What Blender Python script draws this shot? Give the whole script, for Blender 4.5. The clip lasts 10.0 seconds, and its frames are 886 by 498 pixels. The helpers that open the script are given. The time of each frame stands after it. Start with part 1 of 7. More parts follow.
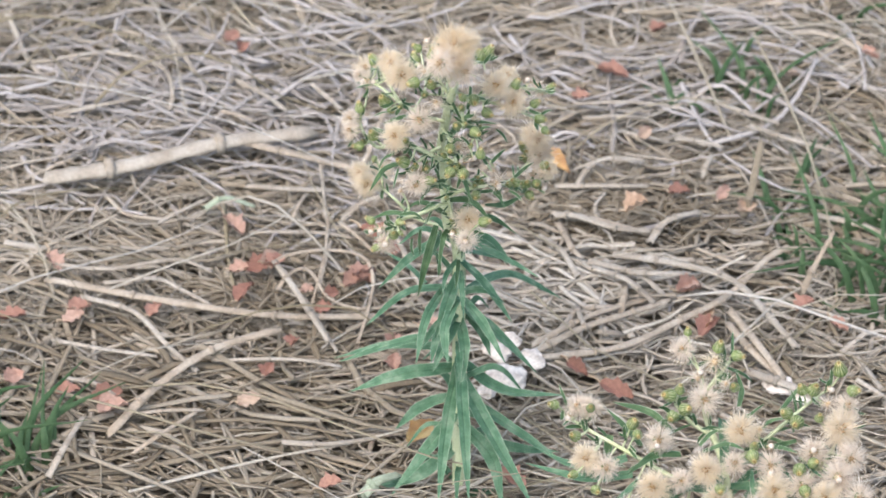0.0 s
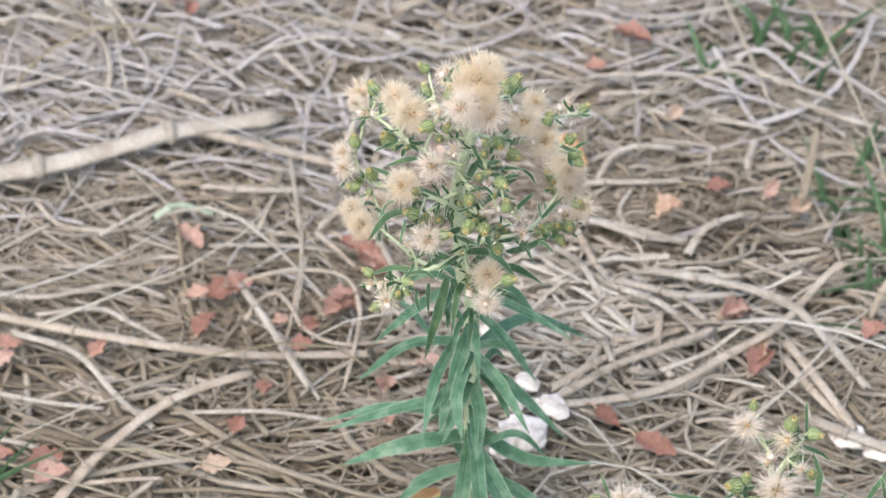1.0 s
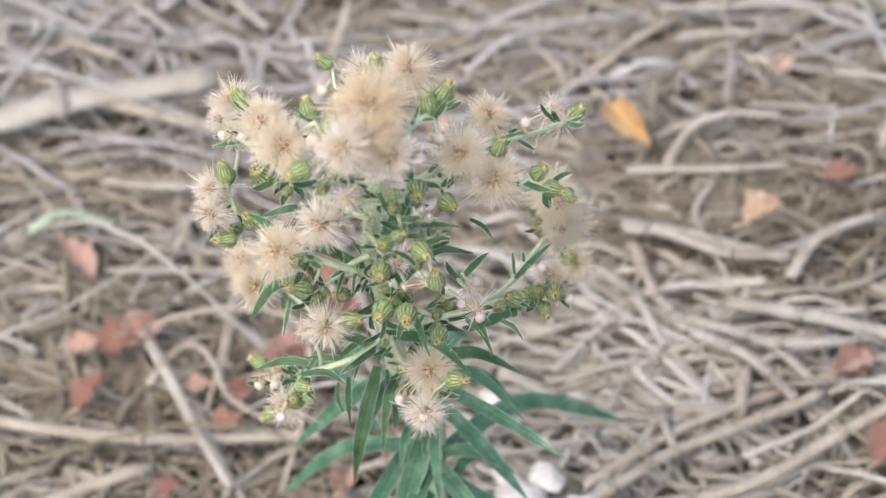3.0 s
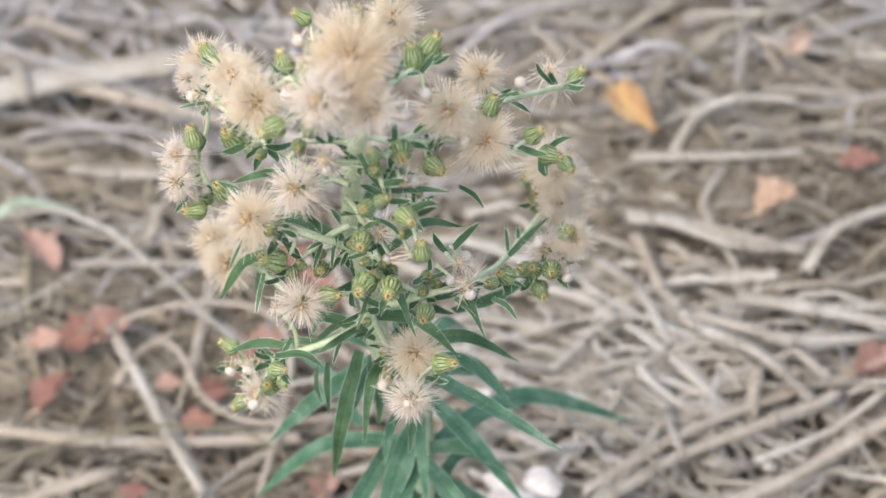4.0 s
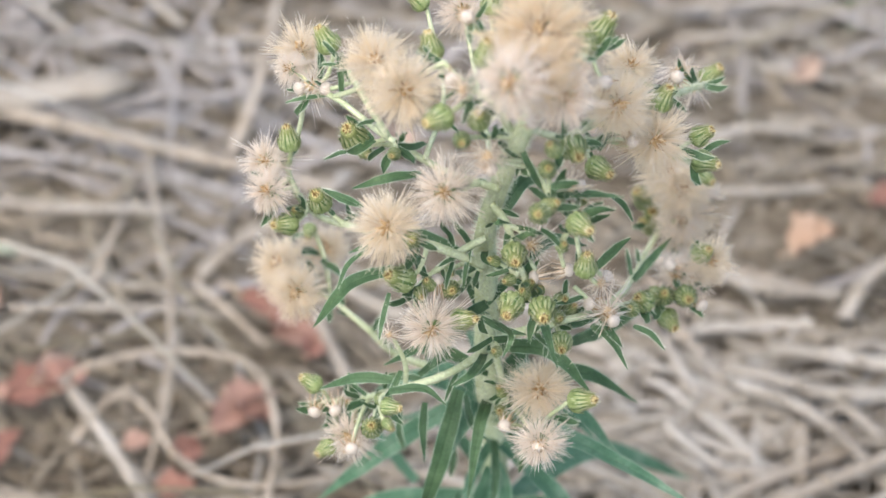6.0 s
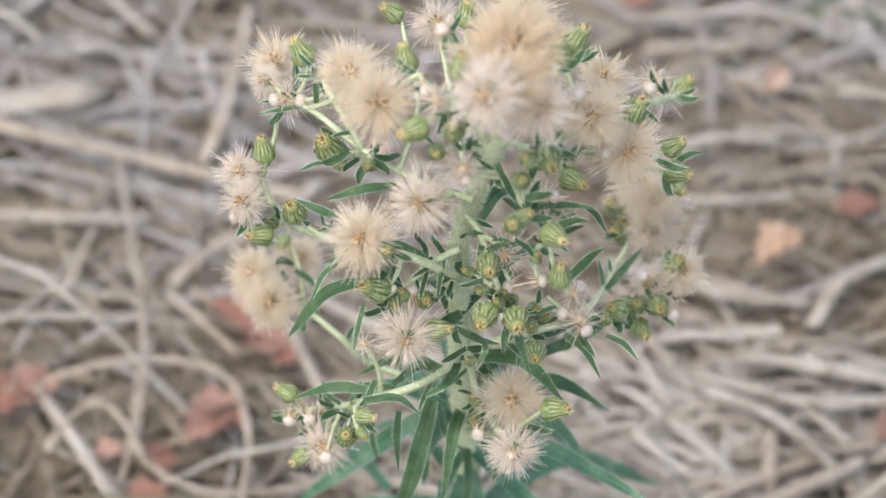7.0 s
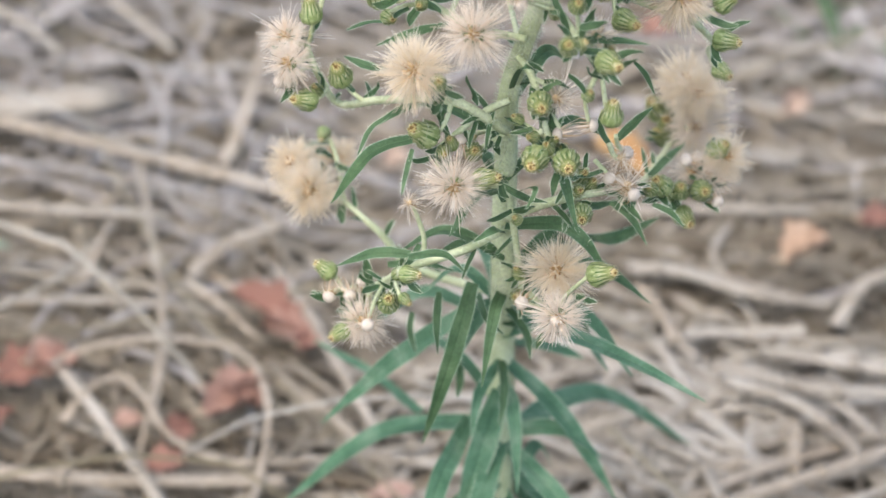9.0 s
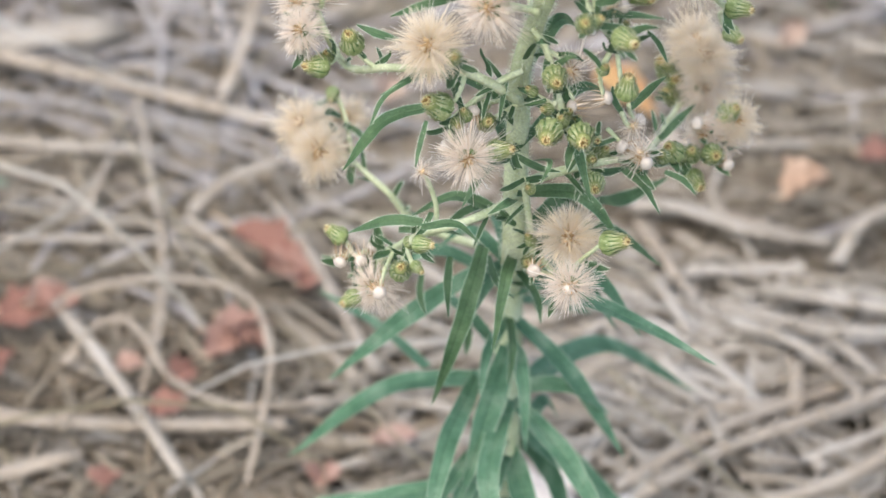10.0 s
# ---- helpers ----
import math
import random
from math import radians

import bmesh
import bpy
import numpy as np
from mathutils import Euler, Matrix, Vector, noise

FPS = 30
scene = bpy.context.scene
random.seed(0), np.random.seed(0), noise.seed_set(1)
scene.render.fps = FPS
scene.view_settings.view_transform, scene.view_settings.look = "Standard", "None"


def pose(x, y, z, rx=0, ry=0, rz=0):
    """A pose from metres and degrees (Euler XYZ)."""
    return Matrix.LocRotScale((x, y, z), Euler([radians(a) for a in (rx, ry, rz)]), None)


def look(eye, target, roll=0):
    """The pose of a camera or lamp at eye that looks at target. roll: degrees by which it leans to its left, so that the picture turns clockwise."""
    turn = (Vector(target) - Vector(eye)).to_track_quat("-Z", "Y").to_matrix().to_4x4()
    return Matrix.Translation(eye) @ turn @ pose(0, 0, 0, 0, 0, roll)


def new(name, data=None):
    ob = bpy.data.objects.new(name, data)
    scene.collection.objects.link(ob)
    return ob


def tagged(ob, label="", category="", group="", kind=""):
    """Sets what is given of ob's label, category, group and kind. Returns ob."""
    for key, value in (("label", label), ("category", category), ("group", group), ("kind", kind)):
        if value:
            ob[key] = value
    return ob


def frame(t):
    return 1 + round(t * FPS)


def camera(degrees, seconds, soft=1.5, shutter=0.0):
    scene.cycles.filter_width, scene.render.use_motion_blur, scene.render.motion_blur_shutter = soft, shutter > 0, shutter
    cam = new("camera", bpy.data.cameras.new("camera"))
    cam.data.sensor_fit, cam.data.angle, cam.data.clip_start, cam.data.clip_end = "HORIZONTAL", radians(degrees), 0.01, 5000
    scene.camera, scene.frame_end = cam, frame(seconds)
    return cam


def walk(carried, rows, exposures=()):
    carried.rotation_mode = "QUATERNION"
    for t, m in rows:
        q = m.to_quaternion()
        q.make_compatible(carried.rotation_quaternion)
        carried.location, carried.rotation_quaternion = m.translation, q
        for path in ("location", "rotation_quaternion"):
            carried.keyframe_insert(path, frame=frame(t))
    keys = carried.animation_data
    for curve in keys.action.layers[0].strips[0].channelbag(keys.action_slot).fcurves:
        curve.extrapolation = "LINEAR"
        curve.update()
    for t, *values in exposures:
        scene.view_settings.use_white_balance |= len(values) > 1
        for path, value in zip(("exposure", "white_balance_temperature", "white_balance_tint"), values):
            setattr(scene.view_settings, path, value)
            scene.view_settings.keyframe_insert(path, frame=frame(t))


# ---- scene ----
cam = camera(9, 10.0, 1.5)
PATH = [
    (0, pose(0.04693, -1.38008, 1.48293, 45.017, 0.371, 1.854)),
    (0.1, pose(0.03680, -1.34470, 1.45553, 44.870, 0.186, 1.694)),
    (0.2, pose(0.02268, -1.29728, 1.41650, 44.711, -0.076, 1.446)),
    (0.3, pose(0.00772, -1.24511, 1.37601, 44.470, -0.346, 1.136)),
    (0.4, pose(-0.00494, -1.19548, 1.34425, 44.075, -0.554, 0.820)),
    (0.5, pose(-0.01216, -1.15570, 1.33140, 43.452, -0.632, 0.583)),
    (0.6, pose(-0.01542, -1.12685, 1.33313, 42.754, -0.624, 0.425)),
    (0.7, pose(-0.01820, -1.10299, 1.33723, 42.138, -0.616, 0.283)),
    (0.8, pose(-0.02036, -1.08086, 1.34213, 41.542, -0.607, 0.168)),
    (0.9, pose(-0.02176, -1.05720, 1.34624, 40.898, -0.597, 0.086)),
    (1, pose(-0.02226, -1.02876, 1.34796, 40.132, -0.585, 0.048)),
    (1.1, pose(-0.02142, -0.99063, 1.32702, 39.575, -0.547, 0.032)),
    (1.2, pose(-0.01913, -0.94406, 1.27562, 39.474, -0.462, 0.022)),
    (1.3, pose(-0.01569, -0.89508, 1.21087, 39.632, -0.338, 0.033)),
    (1.4, pose(-0.01140, -0.84968, 1.14986, 39.828, -0.182, 0.077)),
    (1.5, pose(-0.00658, -0.81387, 1.10971, 39.776, -0.003, 0.153)),
    (1.6, pose(0.00198, -0.78589, 1.08776, 39.475, 0.324, 0.306)),
    (1.7, pose(0.01555, -0.76035, 1.06946, 39.153, 0.843, 0.574)),
    (1.8, pose(0.03091, -0.73785, 1.05411, 38.847, 1.429, 0.914)),
    (1.9, pose(0.04483, -0.71900, 1.04100, 38.595, 1.959, 1.255)),
    (2, pose(0.05408, -0.70438, 1.02945, 38.433, 2.315, 1.507)),
    (2.1, pose(0.05886, -0.69432, 1.01804, 38.422, 2.504, 1.658)),
    (2.2, pose(0.06218, -0.68724, 1.00676, 38.519, 2.636, 1.776)),
    (2.3, pose(0.06503, -0.68092, 0.99700, 38.597, 2.752, 1.881)),
    (2.4, pose(0.06841, -0.67312, 0.99013, 38.526, 2.890, 1.997)),
    (2.5, pose(0.07332, -0.66162, 0.98753, 38.170, 3.088, 2.156)),
    (2.6, pose(0.08464, -0.63062, 0.98889, 36.991, 3.678, 2.403)),
    (2.7, pose(0.09406, -0.60667, 0.99026, 36.069, 4.144, 2.645)),
    (2.8, pose(0.09613, -0.60730, 0.99024, 36.102, 4.181, 2.731)),
    (2.9, pose(0.09794, -0.60902, 0.99018, 36.181, 4.217, 2.791)),
    (3, pose(0.09951, -0.61160, 0.99006, 36.295, 4.252, 2.828)),
    (3.1, pose(0.10085, -0.61478, 0.98988, 36.434, 4.286, 2.846)),
    (3.2, pose(0.10197, -0.61833, 0.98962, 36.588, 4.318, 2.851)),
    (3.3, pose(0.10288, -0.62200, 0.98927, 36.745, 4.346, 2.845)),
    (3.4, pose(0.10359, -0.62555, 0.98883, 36.897, 4.371, 2.832)),
    (3.5, pose(0.10413, -0.62873, 0.98827, 37.034, 4.392, 2.818)),
    (3.6, pose(0.10450, -0.63130, 0.98759, 37.145, 4.407, 2.804)),
    (3.7, pose(0.10471, -0.63303, 0.98678, 37.221, 4.417, 2.796)),
    (3.8, pose(0.10478, -0.63365, 0.98583, 37.252, 4.421, 2.796)),
    (3.9, pose(0.10158, -0.60955, 0.95172, 37.277, 4.348, 2.951)),
    (4, pose(0.09532, -0.58131, 0.90742, 37.454, 4.206, 3.004)),
    (4.1, pose(0.08791, -0.57484, 0.88844, 37.763, 3.992, 2.770)),
    (4.2, pose(0.07842, -0.57095, 0.87349, 38.057, 3.654, 2.500)),
    (4.3, pose(0.06765, -0.56814, 0.86137, 38.313, 3.236, 2.206)),
    (4.4, pose(0.05640, -0.56488, 0.85085, 38.509, 2.782, 1.896)),
    (4.5, pose(0.04547, -0.55965, 0.84069, 38.624, 2.337, 1.577)),
    (4.6, pose(0.03299, -0.54755, 0.83064, 38.446, 1.816, 1.208)),
    (4.7, pose(0.01840, -0.52842, 0.82127, 37.922, 1.197, 0.755)),
    (4.8, pose(0.00452, -0.50783, 0.81270, 37.287, 0.614, 0.266)),
    (4.9, pose(-0.00587, -0.49139, 0.80500, 36.801, 0.186, -0.147)),
    (5, pose(-0.00995, -0.48466, 0.79828, 36.752, 0.016, -0.319)),
    (5.1, pose(-0.00956, -0.48964, 0.79176, 37.266, 0.011, -0.279)),
    (5.2, pose(-0.00863, -0.50150, 0.78520, 38.102, 0.009, -0.199)),
    (5.3, pose(-0.00752, -0.51566, 0.77945, 39.000, 0.007, -0.108)),
    (5.4, pose(-0.00659, -0.52753, 0.77537, 39.711, 0.005, -0.035)),
    (5.5, pose(-0.00620, -0.53250, 0.77382, 40.000, -0.000, 0.000)),
    (5.6, pose(-0.01116, -0.53155, 0.77595, 39.904, -0.239, -0.172)),
    (5.7, pose(-0.02299, -0.52929, 0.78104, 39.677, -0.796, -0.594)),
    (5.8, pose(-0.03710, -0.52658, 0.78711, 39.414, -1.452, -1.098)),
    (5.9, pose(-0.04893, -0.52432, 0.79220, 39.200, -1.995, -1.519)),
    (6, pose(-0.05389, -0.52337, 0.79433, 39.114, -2.222, -1.695)),
    (6.1, pose(-0.04501, -0.53272, 0.79419, 39.610, -1.861, -1.376)),
    (6.2, pose(-0.03613, -0.54207, 0.79405, 40.101, -1.493, -1.077)),
    (6.3, pose(-0.03673, -0.54161, 0.79422, 40.075, -1.524, -1.103)),
    (6.4, pose(-0.03838, -0.54034, 0.79466, 40.000, -1.608, -1.175)),
    (6.5, pose(-0.04084, -0.53844, 0.79532, 39.887, -1.734, -1.283)),
    (6.6, pose(-0.04389, -0.53610, 0.79614, 39.747, -1.889, -1.418)),
    (6.7, pose(-0.04728, -0.53349, 0.79705, 39.590, -2.060, -1.570)),
    (6.8, pose(-0.05079, -0.53080, 0.79799, 39.429, -2.236, -1.730)),
    (6.9, pose(-0.05419, -0.52819, 0.79890, 39.273, -2.405, -1.887)),
    (7, pose(-0.05723, -0.52584, 0.79972, 39.133, -2.556, -2.029)),
    (7.1, pose(-0.05970, -0.52395, 0.80038, 39.020, -2.677, -2.146)),
    (7.2, pose(-0.06134, -0.52268, 0.80082, 38.944, -2.758, -2.224)),
    (7.3, pose(-0.06194, -0.52222, 0.80099, 38.917, -2.788, -2.253)),
    (7.4, pose(-0.04406, -0.52639, 0.79574, 39.265, -2.005, -1.501)),
    (7.5, pose(-0.02618, -0.53294, 0.78811, 39.839, -1.217, -0.750)),
    (7.6, pose(-0.02956, -0.53742, 0.78392, 40.234, -1.375, -0.855)),
    (7.7, pose(-0.03790, -0.54151, 0.78055, 40.586, -1.749, -1.125)),
    (7.8, pose(-0.04843, -0.54543, 0.77750, 40.922, -2.222, -1.464)),
    (7.9, pose(-0.05843, -0.54941, 0.77431, 41.265, -2.674, -1.783)),
    (8, pose(-0.06514, -0.55369, 0.77050, 41.638, -2.982, -1.996)),
    (8.1, pose(-0.06929, -0.55822, 0.76588, 42.033, -3.169, -2.138)),
    (8.2, pose(-0.07314, -0.56287, 0.76070, 42.429, -3.338, -2.280)),
    (8.3, pose(-0.07635, -0.56771, 0.75510, 42.833, -3.484, -2.394)),
    (8.4, pose(-0.07854, -0.57282, 0.74921, 43.250, -3.603, -2.456)),
    (8.5, pose(-0.07935, -0.57827, 0.74318, 43.683, -3.690, -2.441)),
    (8.6, pose(-0.07916, -0.58428, 0.73695, 44.143, -3.753, -2.367)),
    (8.7, pose(-0.07871, -0.59086, 0.73040, 44.628, -3.806, -2.279)),
    (8.8, pose(-0.07818, -0.59775, 0.72356, 45.128, -3.856, -2.189)),
    (8.9, pose(-0.07773, -0.60468, 0.71650, 45.630, -3.910, -2.106)),
    (9, pose(-0.07754, -0.61139, 0.70924, 46.126, -3.976, -2.040)),
    (9.1, pose(-0.07855, -0.61891, 0.70040, 46.694, -4.091, -2.030)),
    (9.2, pose(-0.08098, -0.62739, 0.68993, 47.340, -4.264, -2.084)),
    (9.3, pose(-0.08397, -0.63533, 0.67989, 47.948, -4.453, -2.168)),
    (9.4, pose(-0.08665, -0.64121, 0.67235, 48.399, -4.614, -2.251)),
    (9.5, pose(-0.08814, -0.64350, 0.66938, 48.576, -4.703, -2.299)),
    (9.6, pose(-0.08868, -0.63893, 0.67438, 48.176, -4.707, -2.327)),
    (9.7, pose(-0.08911, -0.62764, 0.68676, 47.186, -4.659, -2.368)),
    (9.8, pose(-0.08944, -0.61324, 0.70253, 45.923, -4.583, -2.421)),
    (9.9, pose(-0.08970, -0.59936, 0.71773, 44.705, -4.503, -2.479)),
    (10, pose(-0.08992, -0.58962, 0.72841, 43.852, -4.448, -2.525)),
]
focus = new("focus_point")
focus.location, focus.empty_display_size = (-0.0125, 0.001, 0.1440), 0.005
cam.data.dof.use_dof, cam.data.dof.focus_object, cam.data.dof.aperture_fstop = True, focus, 20.0
walk(cam, PATH, [(0.0, 1.25), (1.0, 1.28), (2.5, 1.23), (4.5, 1.24), (6.0, 1.22), (7.5, 1.10), (8.5, 1.18), (9.5, 1.23), (10.0, 1.24)])

# ---- sky and light: bright overcast day ----
world = bpy.data.worlds.new("sky")
scene.world = world
world.use_nodes = True
wt = world.node_tree
sky = wt.nodes.new("ShaderNodeTexSky")
sky.sky_type = 'NISHITA'
sky.sun_disc = False
sky.sun_elevation, sky.sun_rotation = radians(64), radians(225)
sky.dust_density, sky.air_density = 4.0, 1.2
wt.links.new(sky.outputs[0], wt.nodes["Background"].inputs[0])
wt.nodes["Background"].inputs[1].default_value = 0.15
sun_data = bpy.data.lights.new("sun", 'SUN')
sun_data.energy, sun_data.angle, sun_data.color = 0.8, radians(75), (1.0, 0.95, 0.88)
sun = new("sun", sun_data)
sun.matrix_world = look((-0.8, -0.8, 2.3), (0, 0, 0))


# ---- materials ----
def node(nt, kind, **inputs):
    n = nt.nodes.new(kind)
    for key, value in inputs.items():
        n.inputs[key.replace("_", " ")].default_value = value
    return n


def ramp(nt, stops):
    r = nt.nodes.new("ShaderNodeValToRGB")
    el = r.color_ramp.elements
    while len(el) < len(stops):
        el.new(0.5)
    for e, (p, c) in zip(el, stops):
        e.position, e.color = p, (*c, 1)
    return r


def surface(name, stops, scale=300.0, rough=0.75, per="noise", bump=0.3, translucent=0.0, spec=0.25, grain=2500.0, tip=None):
    """A varied matt surface: colour by noise, by island or by object, mottled by a finer noise, with relief."""
    m = bpy.data.materials.new(name)
    m.use_nodes = True
    nt = m.node_tree
    p = nt.nodes["Principled BSDF"]
    p.inputs["Roughness"].default_value = rough
    p.inputs["Specular IOR Level"].default_value = spec
    tc = nt.nodes.new("ShaderNodeTexCoord")
    big = node(nt, "ShaderNodeTexNoise", Scale=scale, Detail=4.0)
    nt.links.new(tc.outputs["Object"], big.inputs["Vector"])
    fine = node(nt, "ShaderNodeTexNoise", Scale=grain, Detail=3.0)
    nt.links.new(tc.outputs["Object"], fine.inputs["Vector"])
    r = ramp(nt, stops)
    if per == "noise":
        nt.links.new(big.outputs["Fac"], r.inputs[0])
    else:
        src = nt.nodes.new("ShaderNodeNewGeometry" if per == "island" else "ShaderNodeObjectInfo")
        out = src.outputs["Random Per Island" if per == "island" else "Random"]
        mix = nt.nodes.new("ShaderNodeMath")
        mix.operation = 'MULTIPLY_ADD'
        mix.inputs[1].default_value = 0.35
        nt.links.new(big.outputs["Fac"], mix.inputs[0])
        sc = nt.nodes.new("ShaderNodeMath")
        sc.operation = 'MULTIPLY_ADD'
        sc.inputs[1].default_value, sc.inputs[2].default_value = 0.95, -0.15
        nt.links.new(out, sc.inputs[0])
        nt.links.new(sc.outputs[0], mix.inputs[2])
        nt.links.new(mix.outputs[0], r.inputs[0])
    hsv = nt.nodes.new("ShaderNodeHueSaturation")
    val = nt.nodes.new("ShaderNodeMapRange")
    val.inputs["From Min"].default_value, val.inputs["From Max"].default_value = 0.3, 0.7
    val.inputs["To Min"].default_value, val.inputs["To Max"].default_value = 0.82, 1.18
    nt.links.new(fine.outputs["Fac"], val.inputs["Value"])
    nt.links.new(val.outputs[0], hsv.inputs["Value"])
    shade = r.outputs[0]
    if tip:
        xyz = nt.nodes.new("ShaderNodeSeparateXYZ")
        nt.links.new(tc.outputs["Object"], xyz.inputs[0])
        up = nt.nodes.new("ShaderNodeMapRange")
        up.inputs["From Min"].default_value, up.inputs["From Max"].default_value = tip[1], tip[2]
        nt.links.new(xyz.outputs["Z"], up.inputs["Value"])
        blend = nt.nodes.new("ShaderNodeMixRGB")
        blend.inputs[2].default_value = (*tip[0], 1)
        nt.links.new(up.outputs[0], blend.inputs[0])
        nt.links.new(shade, blend.inputs[1])
        shade = blend.outputs[0]
    nt.links.new(shade, hsv.inputs["Color"])
    nt.links.new(hsv.outputs[0], p.inputs["Base Color"])
    if bump:
        b = nt.nodes.new("ShaderNodeBump")
        b.inputs["Strength"].default_value, b.inputs["Distance"].default_value = bump, 0.0003
        nt.links.new(fine.outputs["Fac"], b.inputs["Height"])
        nt.links.new(b.outputs[0], p.inputs["Normal"])
    if translucent:
        t = nt.nodes.new("ShaderNodeBsdfTranslucent")
        nt.links.new(hsv.outputs[0], t.inputs["Color"])
        mx = nt.nodes.new("ShaderNodeMixShader")
        mx.inputs[0].default_value = translucent
        nt.links.new(p.outputs[0], mx.inputs[1])
        nt.links.new(t.outputs[0], mx.inputs[2])
        nt.links.new(mx.outputs[0], nt.nodes["Material Output"].inputs["Surface"])
    return m


SOIL = surface("soil", [(0.3, (0.10, 0.083, 0.06)), (0.5, (0.155, 0.131, 0.10)), (0.7, (0.21, 0.18, 0.143))], scale=60, rough=0.95, bump=0.8, grain=700)
STRAW = surface("straw", [(0.0, (0.195, 0.159, 0.110)), (0.25, (0.255, 0.214, 0.159)), (0.5, (0.312, 0.27, 0.213)), (0.75, (0.346, 0.308, 0.255)), (1.0, (0.375, 0.343, 0.296))],
                scale=45, rough=0.7, per="island", bump=0.25, spec=0.12, grain=900)
# Darker brown straw; two of its litter patches stand in for shade.
DARK_STRAW = surface("dark_straw", [(0.0, (0.125, 0.101, 0.07)), (0.3, (0.165, 0.137, 0.098)), (0.6, (0.205, 0.176, 0.132)), (1.0, (0.26, 0.23, 0.185))], scale=45, rough=0.7, per="island", bump=0.25, spec=0.2, grain=900)
DRY_GRASS = surface("dry_grass", [(0.0, (0.16, 0.135, 0.082)), (0.35, (0.28, 0.245, 0.173)), (0.65, (0.37, 0.335, 0.269)), (1.0, (0.45, 0.43, 0.394))], scale=45, rough=0.6, per="island", bump=0.2, translucent=0.15, grain=900)
FINE_STRAW = surface("fine_straw", [(0.0, (0.235, 0.195, 0.142)), (0.5, (0.30, 0.26, 0.205)), (1.0, (0.36, 0.325, 0.274))], scale=45, rough=0.7, per="island", bump=0.2, spec=0.2, grain=900)
COOL_STRAW = surface("cool_straw", [(0.0, (0.245, 0.22, 0.198)), (0.4, (0.305, 0.28, 0.26)), (0.7, (0.35, 0.328, 0.312)), (1.0, (0.39, 0.372, 0.362))], scale=45, rough=0.65, per="island", bump=0.25, spec=0.2, grain=900)
BLEACHED = surface("bleached_straw", [(0.0, (0.27, 0.233, 0.182)), (0.4, (0.33, 0.292, 0.238)), (0.7, (0.38, 0.344, 0.290)), (1.0, (0.42, 0.388, 0.336))], scale=45, rough=0.65, per="island", bump=0.25, spec=0.25, grain=900)
PALE_STRAW = surface("pale_straw", [(0.3, (0.223, 0.182, 0.135)), (0.5, (0.304, 0.258, 0.203)), (0.7, (0.366, 0.325, 0.269))], scale=110, rough=0.6, spec=0.3, grain=900)
GREY_STRAW = surface("grey_straw", [(0.3, (0.214, 0.182, 0.144)), (0.5, (0.290, 0.257, 0.212)), (0.7, (0.356, 0.326, 0.281))], scale=110, rough=0.65, spec=0.3, grain=900)
DEAD_LEAF = surface("dead_leaf", [(0.0, (0.235, 0.12, 0.092)), (0.3, (0.33, 0.182, 0.142)), (0.55, (0.40, 0.235, 0.182)), (0.8, (0.45, 0.315, 0.26)), (1.0, (0.42, 0.33, 0.26))],
                    scale=150, rough=0.7, per="object", bump=0.6, translucent=0.2, grain=900)
RUST_LEAF = surface("rust_leaf", [(0.3, (0.25, 0.142, 0.11)), (0.5, (0.325, 0.202, 0.162)), (0.7, (0.395, 0.272, 0.226))], scale=150, rough=0.7, bump=0.6, translucent=0.15, grain=900)
TAN_LEAF = surface("tan_leaf", [(0.3, (0.38, 0.25, 0.17)), (0.5, (0.46, 0.33, 0.24)), (0.7, (0.52, 0.41, 0.32))], scale=120, rough=0.7, bump=0.5, translucent=0.2, grain=900)
AMBER_LEAF = surface("amber_leaf", [(0.3, (0.34, 0.17, 0.09)), (0.44, (0.47, 0.29, 0.14)), (0.56, (0.56, 0.42, 0.20)), (0.7, (0.60, 0.50, 0.29))], scale=70, rough=0.6, bump=0.5, translucent=0.2)
GRASS = surface("grass", [(0.2, (0.04, 0.078, 0.036)), (0.5, (0.072, 0.135, 0.062)), (0.8, (0.13, 0.195, 0.10))], scale=80, rough=0.55, bump=0.2, translucent=0.3)
STONE = surface("white_stone", [(0.3, (0.40, 0.335, 0.28)), (0.5, (0.62, 0.56, 0.50)), (0.7, (0.72, 0.67, 0.61))], scale=170, rough=0.9, bump=0.9, grain=900)
PALE_BLADE = surface("pale_blade", [(0.3, (0.27, 0.33, 0.23)), (0.7, (0.42, 0.47, 0.37))], scale=90, rough=0.6, bump=0.3, translucent=0.2, grain=900)
LEAF = surface("weed_leaf", [(0.25, (0.05, 0.13, 0.068)), (0.5, (0.095, 0.202, 0.118)), (0.75, (0.205, 0.312, 0.21))], scale=220, rough=0.6, bump=0.35, translucent=0.3, spec=0.35)
YOUNG_LEAF = surface("young_leaf", [(0.25, (0.032, 0.075, 0.03)), (0.5, (0.06, 0.118, 0.052)), (0.75, (0.11, 0.18, 0.088))], scale=220, rough=0.6, bump=0.35, translucent=0.15, spec=0.3)
LEAF_EDGE = surface("weed_leaf_edge", [(0.3, (0.15, 0.25, 0.16)), (0.7, (0.30, 0.40, 0.29))], scale=400, rough=0.7, bump=0.2, translucent=0.25)
STEM = surface("weed_stem", [(0.3, (0.42, 0.475, 0.27)), (0.5, (0.525, 0.58, 0.365)), (0.7, (0.615, 0.66, 0.455))], scale=260, rough=0.6, bump=0.2, translucent=0.1)
HAIR = surface("weed_hair", [(0.3, (0.55, 0.62, 0.46)), (0.7, (0.75, 0.78, 0.66))], scale=300, rough=0.6, bump=0.0, translucent=0.4)
